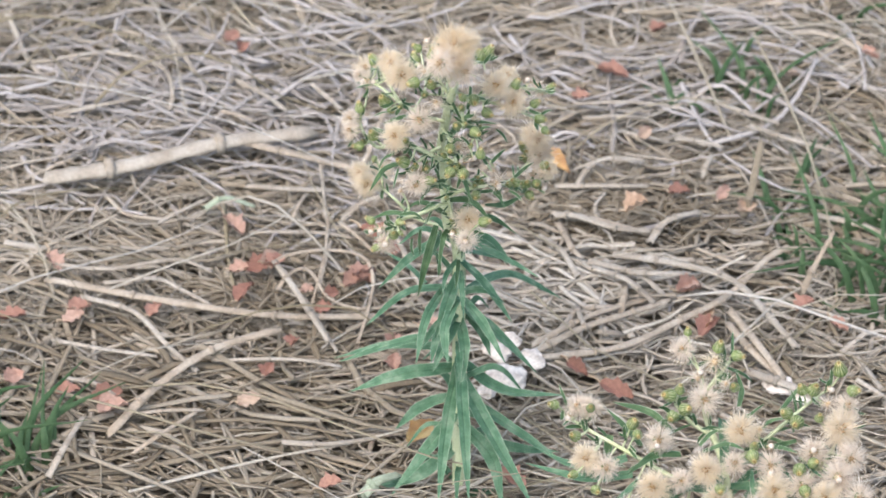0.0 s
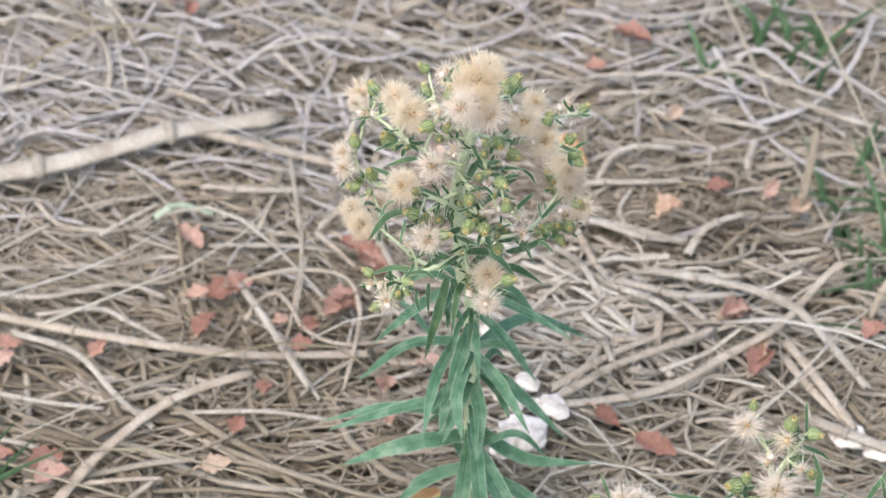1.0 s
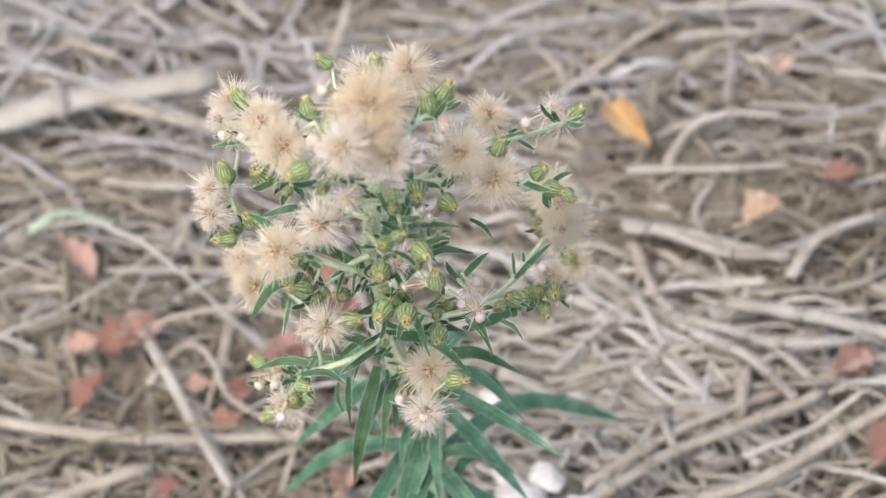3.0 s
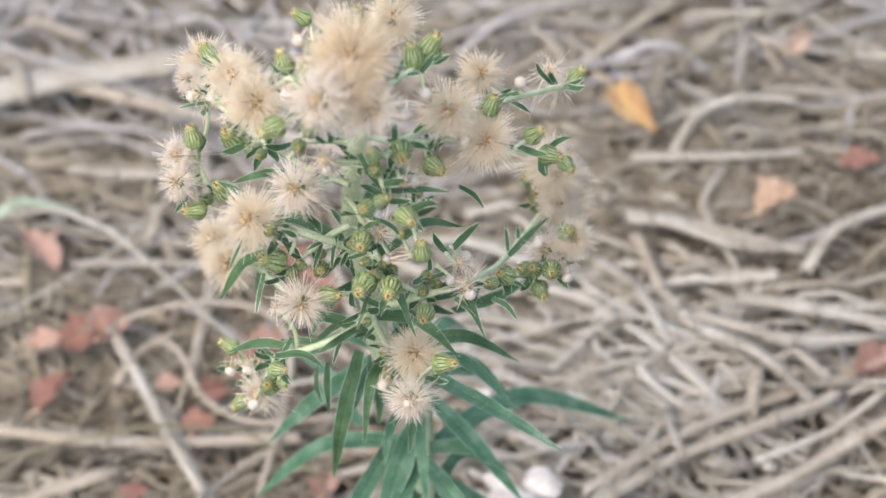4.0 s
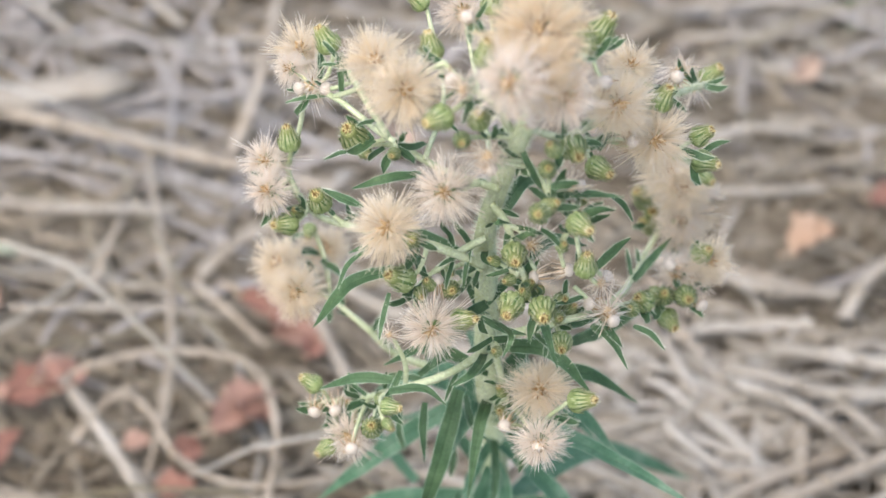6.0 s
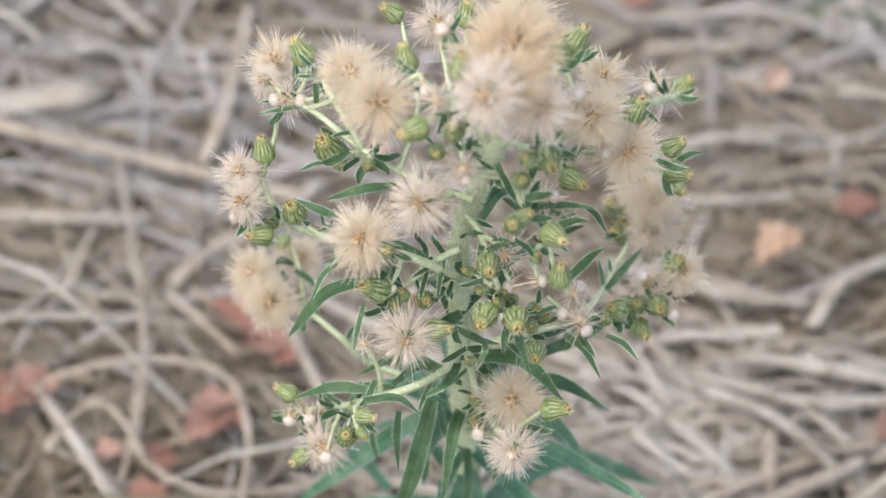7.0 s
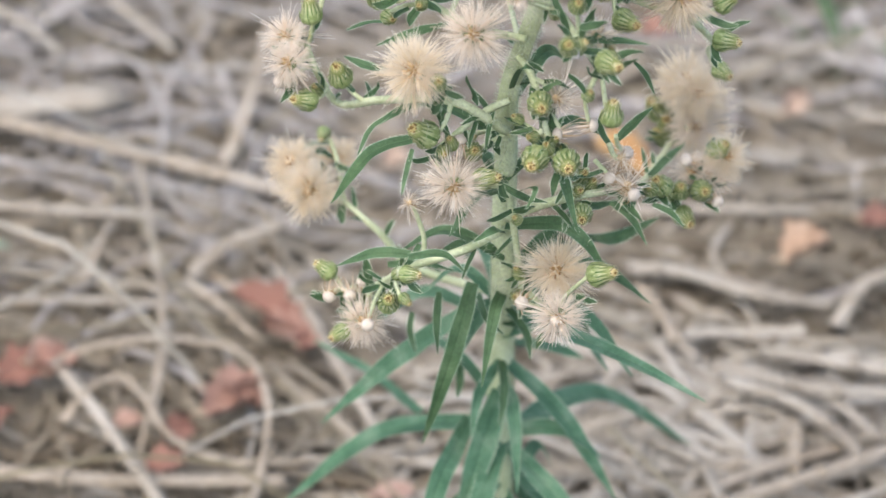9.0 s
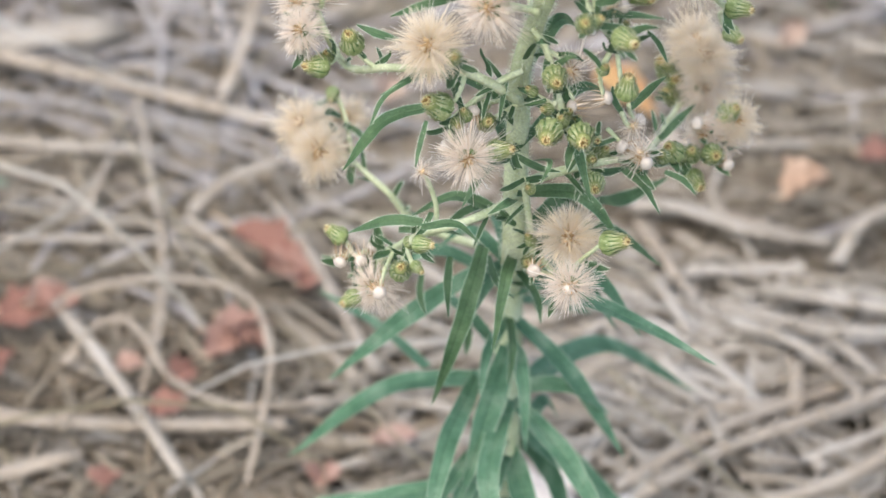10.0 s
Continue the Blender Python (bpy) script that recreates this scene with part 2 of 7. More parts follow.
BRACT = surface("bract_green", [(0.3, (0.145, 0.205, 0.07)), (0.5, (0.235, 0.30, 0.12)), (0.7, (0.36, 0.41, 0.21))], scale=4, rough=0.55, bump=0.2, translucent=0.12, grain=26, tip=((0.52, 0.51, 0.35), 0.45, 1.0))
BRACT_TIP = surface("bract_tip", [(0.3, (0.30, 0.34, 0.16)), (0.7, (0.48, 0.48, 0.30))], scale=5, rough=0.6, bump=0.2, translucent=0.2, grain=26)
BRACT_DARK = surface("bract_gap", [(0.3, (0.055, 0.115, 0.03)), (0.7, (0.125, 0.20, 0.065))], scale=5, rough=0.6, bump=0.3, grain=26, tip=((0.24, 0.26, 0.10), 0.6, 1.0))
MOUTH = surface("bud_mouth", [(0.3, (0.58, 0.53, 0.34)), (0.5, (0.68, 0.64, 0.45)), (0.7, (0.76, 0.72, 0.56))], scale=8, rough=0.7, bump=0.4, translucent=0.25, grain=30)
FLORET = surface("floret", [(0.3, (0.56, 0.45, 0.18)), (0.5, (0.68, 0.58, 0.30)), (0.7, (0.78, 0.71, 0.48))], scale=9, rough=0.6, bump=0.2, translucent=0.15, grain=30)
FLORET_BROWN = surface("floret_brown", [(0.3, (0.13, 0.075, 0.02)), (0.7, (0.30, 0.20, 0.07))], scale=9, rough=0.7, bump=0.2, grain=30)
PAPPUS = surface("pappus", [(0.2, (0.952, 0.865, 0.71)), (0.5, (0.97, 0.908, 0.795)), (0.8, (0.982, 0.938, 0.865))], scale=250, rough=0.55, per="island", bump=0.0, translucent=0.7)
PAPPUS_WARM = surface("pappus_warm", [(0.2, (0.955, 0.865, 0.76)), (0.5, (0.975, 0.92, 0.845)), (0.8, (0.985, 0.95, 0.905))], scale=250, rough=0.55, per="island", bump=0.0, translucent=0.7)
PAPPUS_TAN = surface("pappus_tan", [(0.2, (0.915, 0.80, 0.61)), (0.5, (0.942, 0.855, 0.705)), (0.8, (0.96, 0.90, 0.79))], scale=250, rough=0.55, per="island", bump=0.0, translucent=0.7)
ACHENE = surface("achene", [(0.2, (0.34, 0.22, 0.10)), (0.5, (0.52, 0.37, 0.19)), (0.8, (0.74, 0.59, 0.38))], scale=5, rough=0.6, per="island", bump=0.0, translucent=0.2, grain=30)
DRY_BRACT = surface("dry_bract", [(0.2, (0.36, 0.25, 0.14)), (0.5, (0.54, 0.41, 0.28)), (0.8, (0.72, 0.62, 0.50))], scale=5, rough=0.7, per="island", bump=0.1, translucent=0.25, grain=30)
KNOB = surface("receptacle", [(0.3, (0.46, 0.40, 0.33)), (0.7, (0.57, 0.51, 0.44))], scale=5, rough=0.75, bump=0.4, grain=14)


# ---- mesh tools ----
def mesh(name, verts, faces, mats, index=None, smooth=True):
    me = bpy.data.meshes.new(name)
    me.from_pydata([tuple(v) for v in verts], [], faces)
    for m in mats:
        me.materials.append(m)
    if index is not None:
        me.polygons.foreach_set("material_index", index)
    if smooth:
        me.polygons.foreach_set("use_smooth", [True] * len(me.polygons))
    me.update()
    return me


PLACE = {}


def part(name, me, parent=None, m=Matrix.Identity(4), label=""):
    """Links a mesh as one object, standing at the world pose m, under its thing or part."""
    ob = new(name, me)
    if parent:
        ob.parent = parent
        ob.matrix_basis = PLACE[parent.name].inverted() @ m
    else:
        ob.matrix_basis = m
    PLACE[ob.name] = m.copy()
    return tagged(ob, label)


def root(name, place, label, category, group=""):
    ob = new(name)
    ob.empty_display_size = 0.01
    ob.location = place
    PLACE[ob.name] = Matrix.Translation(place)
    return tagged(ob, label, category, group)


def aim(place, axis, size=1.0, spin=0.0):
    q = Vector(axis).normalized().to_track_quat("Z", "Y")
    return Matrix.LocRotScale(place, q, (size, size, size)) @ Matrix.Rotation(spin, 4, "Z")


def smooth_line(points, steps=6):
    """A Catmull-Rom line through the points."""
    p = [Vector(q) for q in points]
    p = [p[0] * 2 - p[1]] + p + [p[-1] * 2 - p[-2]]
    out = []
    for i in range(1, len(p) - 2):
        a, b, c, d = p[i - 1:i + 3]
        for k in range(steps):
            t = k / steps
            out.append(0.5 * (2 * b + (c - a) * t + (2 * a - 5 * b + 4 * c - d) * t * t + (3 * b - a - 3 * c + d) * t ** 3))
    return out + [p[-2]]


def tube(points, r0, r1, sides=7, hairs=0, hair_length=0.0006, rng=random, ribs=0.12):
    """A tapered, faintly ribbed stalk along a line, with fine hairs."""
    verts, faces, index = [], [], []
    n = len(points)
    up = Vector((0.3, 0.9, 0.2))
    sections = []
    for i, p in enumerate(points):
        d = (points[min(i + 1, n - 1)] - points[max(i - 1, 0)]).normalized()
        a = d.cross(up).normalized()
        b = d.cross(a)
        r = r0 + (r1 - r0) * i / (n - 1)
        sections.append((p, a, b, r))
        for k in range(sides):
            w = 2 * math.pi * k / sides
            q = r * (1 + (ribs if k % 2 else -ribs))
            verts.append(p + a * (q * math.cos(w)) + b * (q * math.sin(w)))
    for i in range(n - 1):
        for k in range(sides):
            faces.append((i * sides + k, i * sides + (k + 1) % sides, (i + 1) * sides + (k + 1) % sides, (i + 1) * sides + k))
    faces += [tuple(range(sides))[::-1], tuple(range((n - 1) * sides, n * sides))]
    index = [0] * len(faces)
    for _ in range(hairs):
        p, a, b, r = sections[rng.randrange(n - 1)]
        p2 = sections[min(sections.index((p, a, b, r)) + 1, n - 1)][0]
        p = p.lerp(p2, rng.random())
        w = rng.uniform(0, 2 * math.pi)
        o = a * math.cos(w) + b * math.sin(w)
        s = a.cross(b) * rng.uniform(-0.3, 0.6)
        h = hair_length * rng.uniform(0.5, 1.3)
        side = o.cross(a.cross(b)).normalized() * 0.00004
        v = len(verts)
        verts += [p + o * r * 0.9 + side, p + o * r * 0.9 - side, p + o * (r + h) + s * h]
        faces.append((v, v + 1, v + 2))
        index.append(1)
    return verts, faces, index


# ---- parts of the weed ----
def lathe(profile, sides, wave=0.0):
    verts, faces = [], []
    for z, r in profile:
        for k in range(sides):
            w = 2 * math.pi * k / sides
            q = r * (1 + (wave if k % 2 else -wave))
            verts.append((q * math.cos(w), q * math.sin(w), z))
    for i in range(len(profile) - 1):
        for k in range(sides):
            faces.append((i * sides + k, i * sides + (k + 1) % sides, (i + 1) * sides + (k + 1) % sides, (i + 1) * sides + k))
    faces += [tuple(range(sides))[::-1], tuple(range((len(profile) - 1) * sides, len(profile) * sides))]
    return verts, faces


def pappus_mesh(seed, count, low, high, warm, wild=0.12, heart=34, droop=0.0, thick=1.0):
    """A burst of fine blunt bristles round a small brown heart, unit radius, facing +Z."""
    rng = random.Random(seed)
    verts, faces, index = [], [], []

    def bristle(d, bend, rings, slot):
        s = d.orthogonal().normalized()
        u = d.cross(s)
        v0 = len(verts)
        for t, w in rings:
            p = d * t + bend * t * t
            for k in range(3):
                a = 2.094 * k
                verts.append(p + (s * math.cos(a) + u * math.sin(a)) * w)
        for ring in range(len(rings) - 1):
            for k in range(3):
                faces.append((v0 + ring * 3 + k, v0 + ring * 3 + (k + 1) % 3, v0 + ring * 3 + 3 + (k + 1) % 3, v0 + ring * 3 + 3 + k))
                index.append(slot)
        e = v0 + 3 * len(rings)
        faces.append((e - 3, e - 2, e - 1))
        index.append(slot)

    for i in range(count):
        c = math.cos(radians(low)) + (math.cos(radians(high)) - math.cos(radians(low))) * (i + rng.random()) / count
        th, ph = math.acos(max(-1, min(1, c))), i * 2.39996 + rng.uniform(-0.25, 0.25)
        d = Vector((math.sin(th) * math.cos(ph), math.sin(th) * math.sin(ph), math.cos(th)))
        d = (d + Vector((rng.gauss(0, wild), rng.gauss(0, wild), rng.gauss(0, wild)))).normalized()
        length = rng.uniform(0.78, 1.12) * (0.74 + 0.26 * math.sin(th))
        bend = Vector((rng.gauss(0, 0.09), rng.gauss(0, 0.09), rng.gauss(0, 0.09) - droop * rng.uniform(0.3, 1.2))) + Vector((rng.gauss(0, droop * 0.5), rng.gauss(0, droop * 0.5), 0))
        if i % 9 == 0:
            # a tuft: a few bristles stuck together, which end apart
            for _ in range(4):
                q = (d + Vector((rng.gauss(0, 0.035), rng.gauss(0, 0.035), rng.gauss(0, 0.035)))).normalized()
                n = length * rng.uniform(0.88, 1.12)
                b2 = bend * 1.5 + Vector((rng.gauss(0, 0.06), rng.gauss(0, 0.06), rng.gauss(0, 0.06)))
                bristle(q, b2, [(0.10 * n, 0.006), (0.5 * n, 0.0092), (0.85 * n, 0.0085), (n, 0.0045)], 0)
        else:
            w = rng.uniform(0.0034, 0.0058) * thick
            n = length * 0.9
            bristle(d, bend, [(0.10 * n, w * 0.7), (0.6 * n, w), (n, w * 0.6)], 0)
    for i in range(heart):
        th, ph = radians(rng.uniform(0, 80)), i * 2.39996
        d = Vector((math.sin(th) * math.cos(ph), math.sin(th) * math.sin(ph), math.cos(th)))
        length = rng.uniform(0.22, 0.40)
        bristle(d, Vector((rng.gauss(0, 0.2), rng.gauss(0, 0.2), 0)), [(0.02, 0.026), (0.55 * length, 0.032), (length, 0.020)], 1 if i % 5 else 0)
    ball, skin = lathe([(-0.10, 0.07), (-0.06, 0.17), (0.02, 0.22), (0.09, 0.18), (0.14, 0.06)], 9)
    v0 = len(verts)
    verts += [Vector(q) for q in ball]
    faces += [tuple(v0 + k for k in f) for f in skin]
    index += [1] * len(skin)
    return mesh("pappus", verts, faces, [{False: PAPPUS, True: PAPPUS_WARM, "tan": PAPPUS_TAN}[warm], ACHENE], index)


BUD_PROFILE = [(0.0, 0.10), (0.05, 0.24), (0.15, 0.345), (0.29, 0.395), (0.46, 0.375), (0.65, 0.305), (0.84, 0.24), (1.0, 0.215)]


def bud_radius(z):
    for (z0, r0), (z1, r1) in zip(BUD_PROFILE, BUD_PROFILE[1:]):
        if z <= z1:
            return r0 + (r1 - r0) * (z - z0) / (z1 - z0)
    return BUD_PROFILE[-1][1]


def involucre_mesh(seed):
    """An ovoid flower bud, unit long, wrapped in two whorls of narrow ridged bracts."""
    rng = random.Random(seed)
    verts, faces = lathe(BUD_PROFILE, 16)
    verts = [Vector(v) for v in verts]
    index = [1] * len(faces)
    for whorl, (n, z0, z1, out) in enumerate(((13, 0.10, 0.97, 1.03), (11, 0.02, 0.62, 1.10))):
        for i in range(n):
            a0 = 2 * math.pi * (i + 0.5 * whorl + rng.uniform(-0.12, 0.12)) / n
            top = z1 + rng.uniform(-0.09, 0.07)
            v0, rows = len(verts), 7
            for k in range(rows):
                t = k / (rows - 1)
                z = z0 + (top - z0) * t
                half = (math.pi / n) * 0.80 * (1 - t ** 3) + 0.01
                r = bud_radius(min(z, 1.0)) * out + (0.03 + rng.random() * 0.05) * t ** 4
                for q, lift in ((-1, 0.0), (0, 0.022), (1, 0.0)):
                    a = a0 + q * half
                    verts.append(Vector(((r + lift) * math.cos(a), (r + lift) * math.sin(a), z)))
            for k in range(rows - 1):
                for q in range(2):
                    b = v0 + k * 3 + q
                    faces.append((b, b + 1, b + 4, b + 3))
                    index.append(2 if k >= rows - 3 and whorl == 0 else 0)
    for _ in range(90):
        a, z = rng.uniform(0, 6.283), rng.uniform(0.05, 0.9)
        r, h = bud_radius(z) * 1.08, rng.uniform(0.05, 0.13)
        d = Vector((math.cos(a), math.sin(a), 0))
        s = Vector((-d.y, d.x, 0)) * 0.008
        q = d * r + Vector((0, 0, z))
        v0 = len(verts)
        verts += [q + s, q - s, q + d * h + Vector((0, 0, h * rng.uniform(-0.3, 0.8)))]
        faces.append((v0, v0 + 1, v0 + 2))
        index.append(3)
    return mesh("involucre", verts, faces, [BRACT, BRACT_DARK, BRACT_TIP, HAIR], index)


def floret_mesh(seed):
    """The open mouth of a bud: a disc of small blunt florets and a fringe of short bristles."""
    rng = random.Random(seed)
    verts, faces, index = [], [], []
    for i in range(23):
        r, a = 0.145 * math.sqrt((i + 0.5) / 23), i * 2.39996
        p = Vector((r * math.cos(a), r * math.sin(a), 1.0 - r * r * 0.8))
        h, w = rng.uniform(0.05, 0.15), rng.uniform(0.020, 0.032)
        v0 = len(verts)
        for z, s in ((0, 1.0), (h * 0.7, 1.15), (h, 0.55)):
            for k in range(5):
                t = 2 * math.pi * k / 5 + i
                verts.append(p + Vector((w * s * math.cos(t), w * s * math.sin(t), z)))
        for ring in range(2):
            for k in range(5):
                faces.append((v0 + ring * 5 + k, v0 + ring * 5 + (k + 1) % 5, v0 + ring * 5 + 5 + (k + 1) % 5, v0 + ring * 5 + 5 + k))
        faces.append(tuple(v0 + 10 + k for k in range(5)))
        index += [1 if i % 3 == 0 or i < 3 else 0] * 11
    cap, skin = lathe([(0.90, 0.205), (0.96, 0.195), (0.99, 0.16), (1.0, 0.10), (0.99, 0.03)], 14, 0.03)
    v0 = len(verts)
    verts += [Vector(q) for q in cap]
    faces += [tuple(v0 + k for k in f) for f in skin]
    index += [2] * len(skin)
    for i in range(70):
        a, h = rng.uniform(0, 6.283), rng.uniform(0.10, 0.27)
        d = Vector((math.cos(a), math.sin(a), 0))
        s = Vector((-d.y, d.x, 0)) * 0.011
        r = rng.uniform(0.15, 0.225)
        v0 = len(verts)
        verts += [d * r + s + Vector((0, 0, 0.92)), d * r - s + Vector((0, 0, 0.92)), d * (r + rng.uniform(-0.02, 0.07)) + Vector((0, 0, 0.95 + h))]
        faces.append((v0, v0 + 1, v0 + 2))
        index.append(2)
    return mesh("flower_mouth", verts, faces, [FLORET, FLORET_BROWN, MOUTH], index)


def knob_mesh(seed):
    """A bare, pitted, domed receptacle of unit radius."""
    rng = random.Random(seed)
    verts, faces = lathe([(-0.55, 0.35), (-0.35, 0.78), (0.0, 1.0), (0.35, 0.92), (0.62, 0.66), (0.76, 0.34), (0.8, 0.1)], 14)
    verts = [Vector(v) * (1 + rng.uniform(-0.035, 0.035)) for v in verts]
    return mesh("receptacle", verts, faces, [KNOB])


def dry_bract_mesh(seed):
    """Withered bracts folded back from a spent head, unit long."""
    rng = random.Random(seed)
    verts, faces = [], []
    for i in range(26):
        a, length = i * 2.39996, rng.uniform(0.6, 1.1)
        out, drop = rng.uniform(0.15, 0.7), rng.uniform(0.35, 1.0)
        d = Vector((math.cos(a), math.sin(a), 0))
        s = Vector((-d.y, d.x, 0))
        v0 = len(verts)
        for k in range(5):
            t = k / 4
            p = d * (0.10 + out * length * t) + Vector((0, 0, 0.12 * math.sin(t * 3.14) - drop * length * t * t))
            w = 0.032 * (1 - t ** 2) + 0.006
            verts += [p - s * w, p + Vector((0, 0, 0.02)), p + s * w]
        for k in range(4):
            for q in range(2):
                b = v0 + k * 3 + q
                faces.append((b, b + 1, b + 4, b + 3))
    return mesh("bract_collar", verts, faces, [DRY_BRACT])


FLUFF = [pappus_mesh(s, 1100, 44, 120, False, 0.14, 80) for s in (1, 2, 3)]
FLUFF_WARM = [pappus_mesh(s, 640, 36, 122, True, 0.2, 44, 0.12) for s in (4, 5)]
FLUFF_TAN = [pappus_mesh(s, 1300, 40, 122, "tan", 0.2, 90, 0.06) for s in (51, 52)]
SPARSE = [pappus_mesh(s, 150, 15, 140, s % 2 == 0, 0.38, 14, 0.5, 1.5) for s in (6, 7, 8)]
INVOLUCRES = [involucre_mesh(s) for s in (11, 12, 13)]
FLORETS = [floret_mesh(s) for s in (21, 22)]
KNOBS = [knob_mesh(s) for s in (31, 32)]
DRY_BRACTS = [dry_bract_mesh(s) for s in (41, 42, 43)]
CUP = mesh("cup", *lathe([(0.0, 0.06), (0.05, 0.2), (0.2, 0.30), (0.36, 0.33), (0.4, 0.2)], 12, 0.06), [BRACT_DARK])
pick = random.Random(5)


def stalk(plant, start, end, axis, r=0.00042):
    """A thin flower stalk from a branch to the base of a head, arriving along the head's axis."""
    a, b, d = Vector(start), Vector(end), Vector(axis).normalized()
    gap = (b - a).length
    line = smooth_line([a, a.lerp(b, 0.5) - d * gap * 0.12, b], 5)
    part("flower_stalk", mesh("flower_stalk", *(lambda t: (t[0], t[1], [STEM, HAIR], t[2]))(tube(line, r, r * 0.85, 6, int(gap * 5000), 0.0005, pick))), plant)


def seed_head(plant, joint, place, axis, radius, kind="full"):
    """A ripe head: a burst of bristles on a small cup. kind: full, ripe, warm or thin."""
    place, d = Vector(place), Vector(axis).normalized()
    heads = {"full": FLUFF, "ripe": FLUFF_TAN, "warm": FLUFF_WARM, "thin": SPARSE}[kind]
    text = {"full": "fluffy cream seed head with tan heart", "ripe": "dense tan seed head with brown heart", "warm": "pinkish cream seed head, half shed", "thin": "sparse withered seed head with few bristles"}[kind]
    m = aim(place, d, radius, pick.uniform(0, 6.28))
    head = part("seed_head", pick.choice(heads), plant, m, text)
    if kind == "thin":
        part("bract_collar", pick.choice(DRY_BRACTS), head, aim(place - d * radius * 0.1, d, radius * 0.8, pick.uniform(0, 6)), "withered brown bracts")
    else:
        part("cup", CUP, head, aim(place - d * radius * 0.28, d, radius * 0.95, pick.uniform(0, 6)), "dark green cup")
    stalk(plant, joint, place - d * radius * 0.25, d)
    leaflet(plant, joint, place - d * radius * 0.3, d)


def leaflet(plant, joint, base, d):
    """A tiny narrow leaf where a flower stalk leaves its branch."""
    a, b = Vector(joint), Vector(base)
    p = a.lerp(b, pick.uniform(0.05, 0.6))
    o = d.orthogonal().normalized()
    o.rotate(Matrix.Rotation(pick.uniform(0, 6.28), 3, d))
    n = pick.uniform(0.0035, 0.0075)
    tip = p + d * n * pick.uniform(0.35, 0.9) + o * n * 0.6
    leaf(plant, p, p.lerp(tip, 0.5) + o * n * 0.12, tip, n * pick.uniform(0.13, 0.19))


def bud(plant, joint, place, axis, radius):
    """A closed bud; place is the middle of its body, radius its half width."""
    d, length = Vector(axis).normalized(), radius / 0.425
    base = Vector(place) - d * length * 0.42
    m = aim(base, d, length, pick.uniform(0, 6.28))
    ob = part("flower_bud", pick.choice(INVOLUCRES), plant, m, "ridged green bud with yellow florets at its mouth")
    part("flower_mouth", pick.choice(FLORETS), ob, m, "tiny yellow and brown florets")
    stalk(plant, joint, base, d, 0.0004)
    for _ in range(2):
        leaflet(plant, joint, base, d)


def spent_head(plant, joint, place, axis, radius=0.00105, bracts=0.0034):
    """A bare white receptacle with withered bracts folded back under it."""
    place, d = Vector(place), Vector(axis).normalized()
    head = part("spent_head", pick.choice(KNOBS), plant, aim(place, d, radius, pick.uniform(0, 6)), "bare white domed receptacle")
    part("bract_collar", pick.choice(DRY_BRACTS), head, aim(place - d * radius * 0.4, d, bracts, pick.uniform(0, 6)), "withered brown bracts")
    stalk(plant, joint, place - d * radius * 0.5, d, 0.00036)
    leaflet(plant, joint, place - d * radius * 0.5, d)


CROWN = {"weed_plant": 0.105}


def leaf(plant, start, middle, tip, width, cup=0.18):
    """A narrow blade with a sunken midrib, pale thickened margin and short hairs along the edge."""
    line = smooth_line([start, middle, tip], 9)
    n = len(line)
    verts, faces, index = [], [], []
    for i, p in enumerate(line):
        t = i / (n - 1)
        d = (line[min(i + 1, n - 1)] - line[max(i - 1, 0)]).normalized()
        s = d.cross(Vector((0.05, -0.35, 1.0))).normalized()
        u = s.cross(d).normalized()
        w = width * 0.5 * (0.30 + 0.70 * math.sin(math.pi * min(1.0, 0.14 + t * 0.62) ** 0.9)) * (1 - t ** 3.5) + 0.00008
        twist = 0.35 * math.sin(t * 3 + n + width * 4000)
        s, u = s * math.cos(twist) + u * math.sin(twist), u * math.cos(twist) - s * math.sin(twist)
        wav = 0.05 * math.sin(t * 21 + width * 9000)
        for q, lift in ((-1.0, cup), (-0.91, cup * 0.82), (-0.4, cup * 0.25), (-0.07, 0.03), (0.0, -0.06), (0.07, 0.03), (0.4, cup * 0.25), (0.91, cup * 0.82), (1.0, cup)):
            verts.append(p + s * (w * q * (1 + wav * q)) + u * (w * lift))
    m = 9
    for i in range(n - 1):
        for k in range(m - 1):
            b = i * m + k
            faces.append((b, b + 1, b + m + 1, b + m))
            index.append(1 if k in (0, 7) else 0)
    for i in range(1, n - 1):
        for k, sg in ((0, -1), (8, 1)):
            for _ in range(5):
                p = verts[i * m + k].lerp(verts[(i + 1) * m + k], pick.random())
                o = (verts[i * m + k] - verts[i * m + 4]).normalized()
                v0 = len(verts)
                side = (line[i + 1] - line[i]).normalized() * 0.00002
                verts += [p + side, p - side, p + o * pick.uniform(0.0001, 0.0004) + side * pick.uniform(0, 14)]
                faces.append((v0, v0 + 1, v0 + 2))
                index.append(2)
    part("leaf", mesh("leaf", verts, faces, [YOUNG_LEAF if width < 0.0017 or start[2] > CROWN.get(plant.name, 0.073) else LEAF, LEAF_EDGE, HAIR], index), plant)


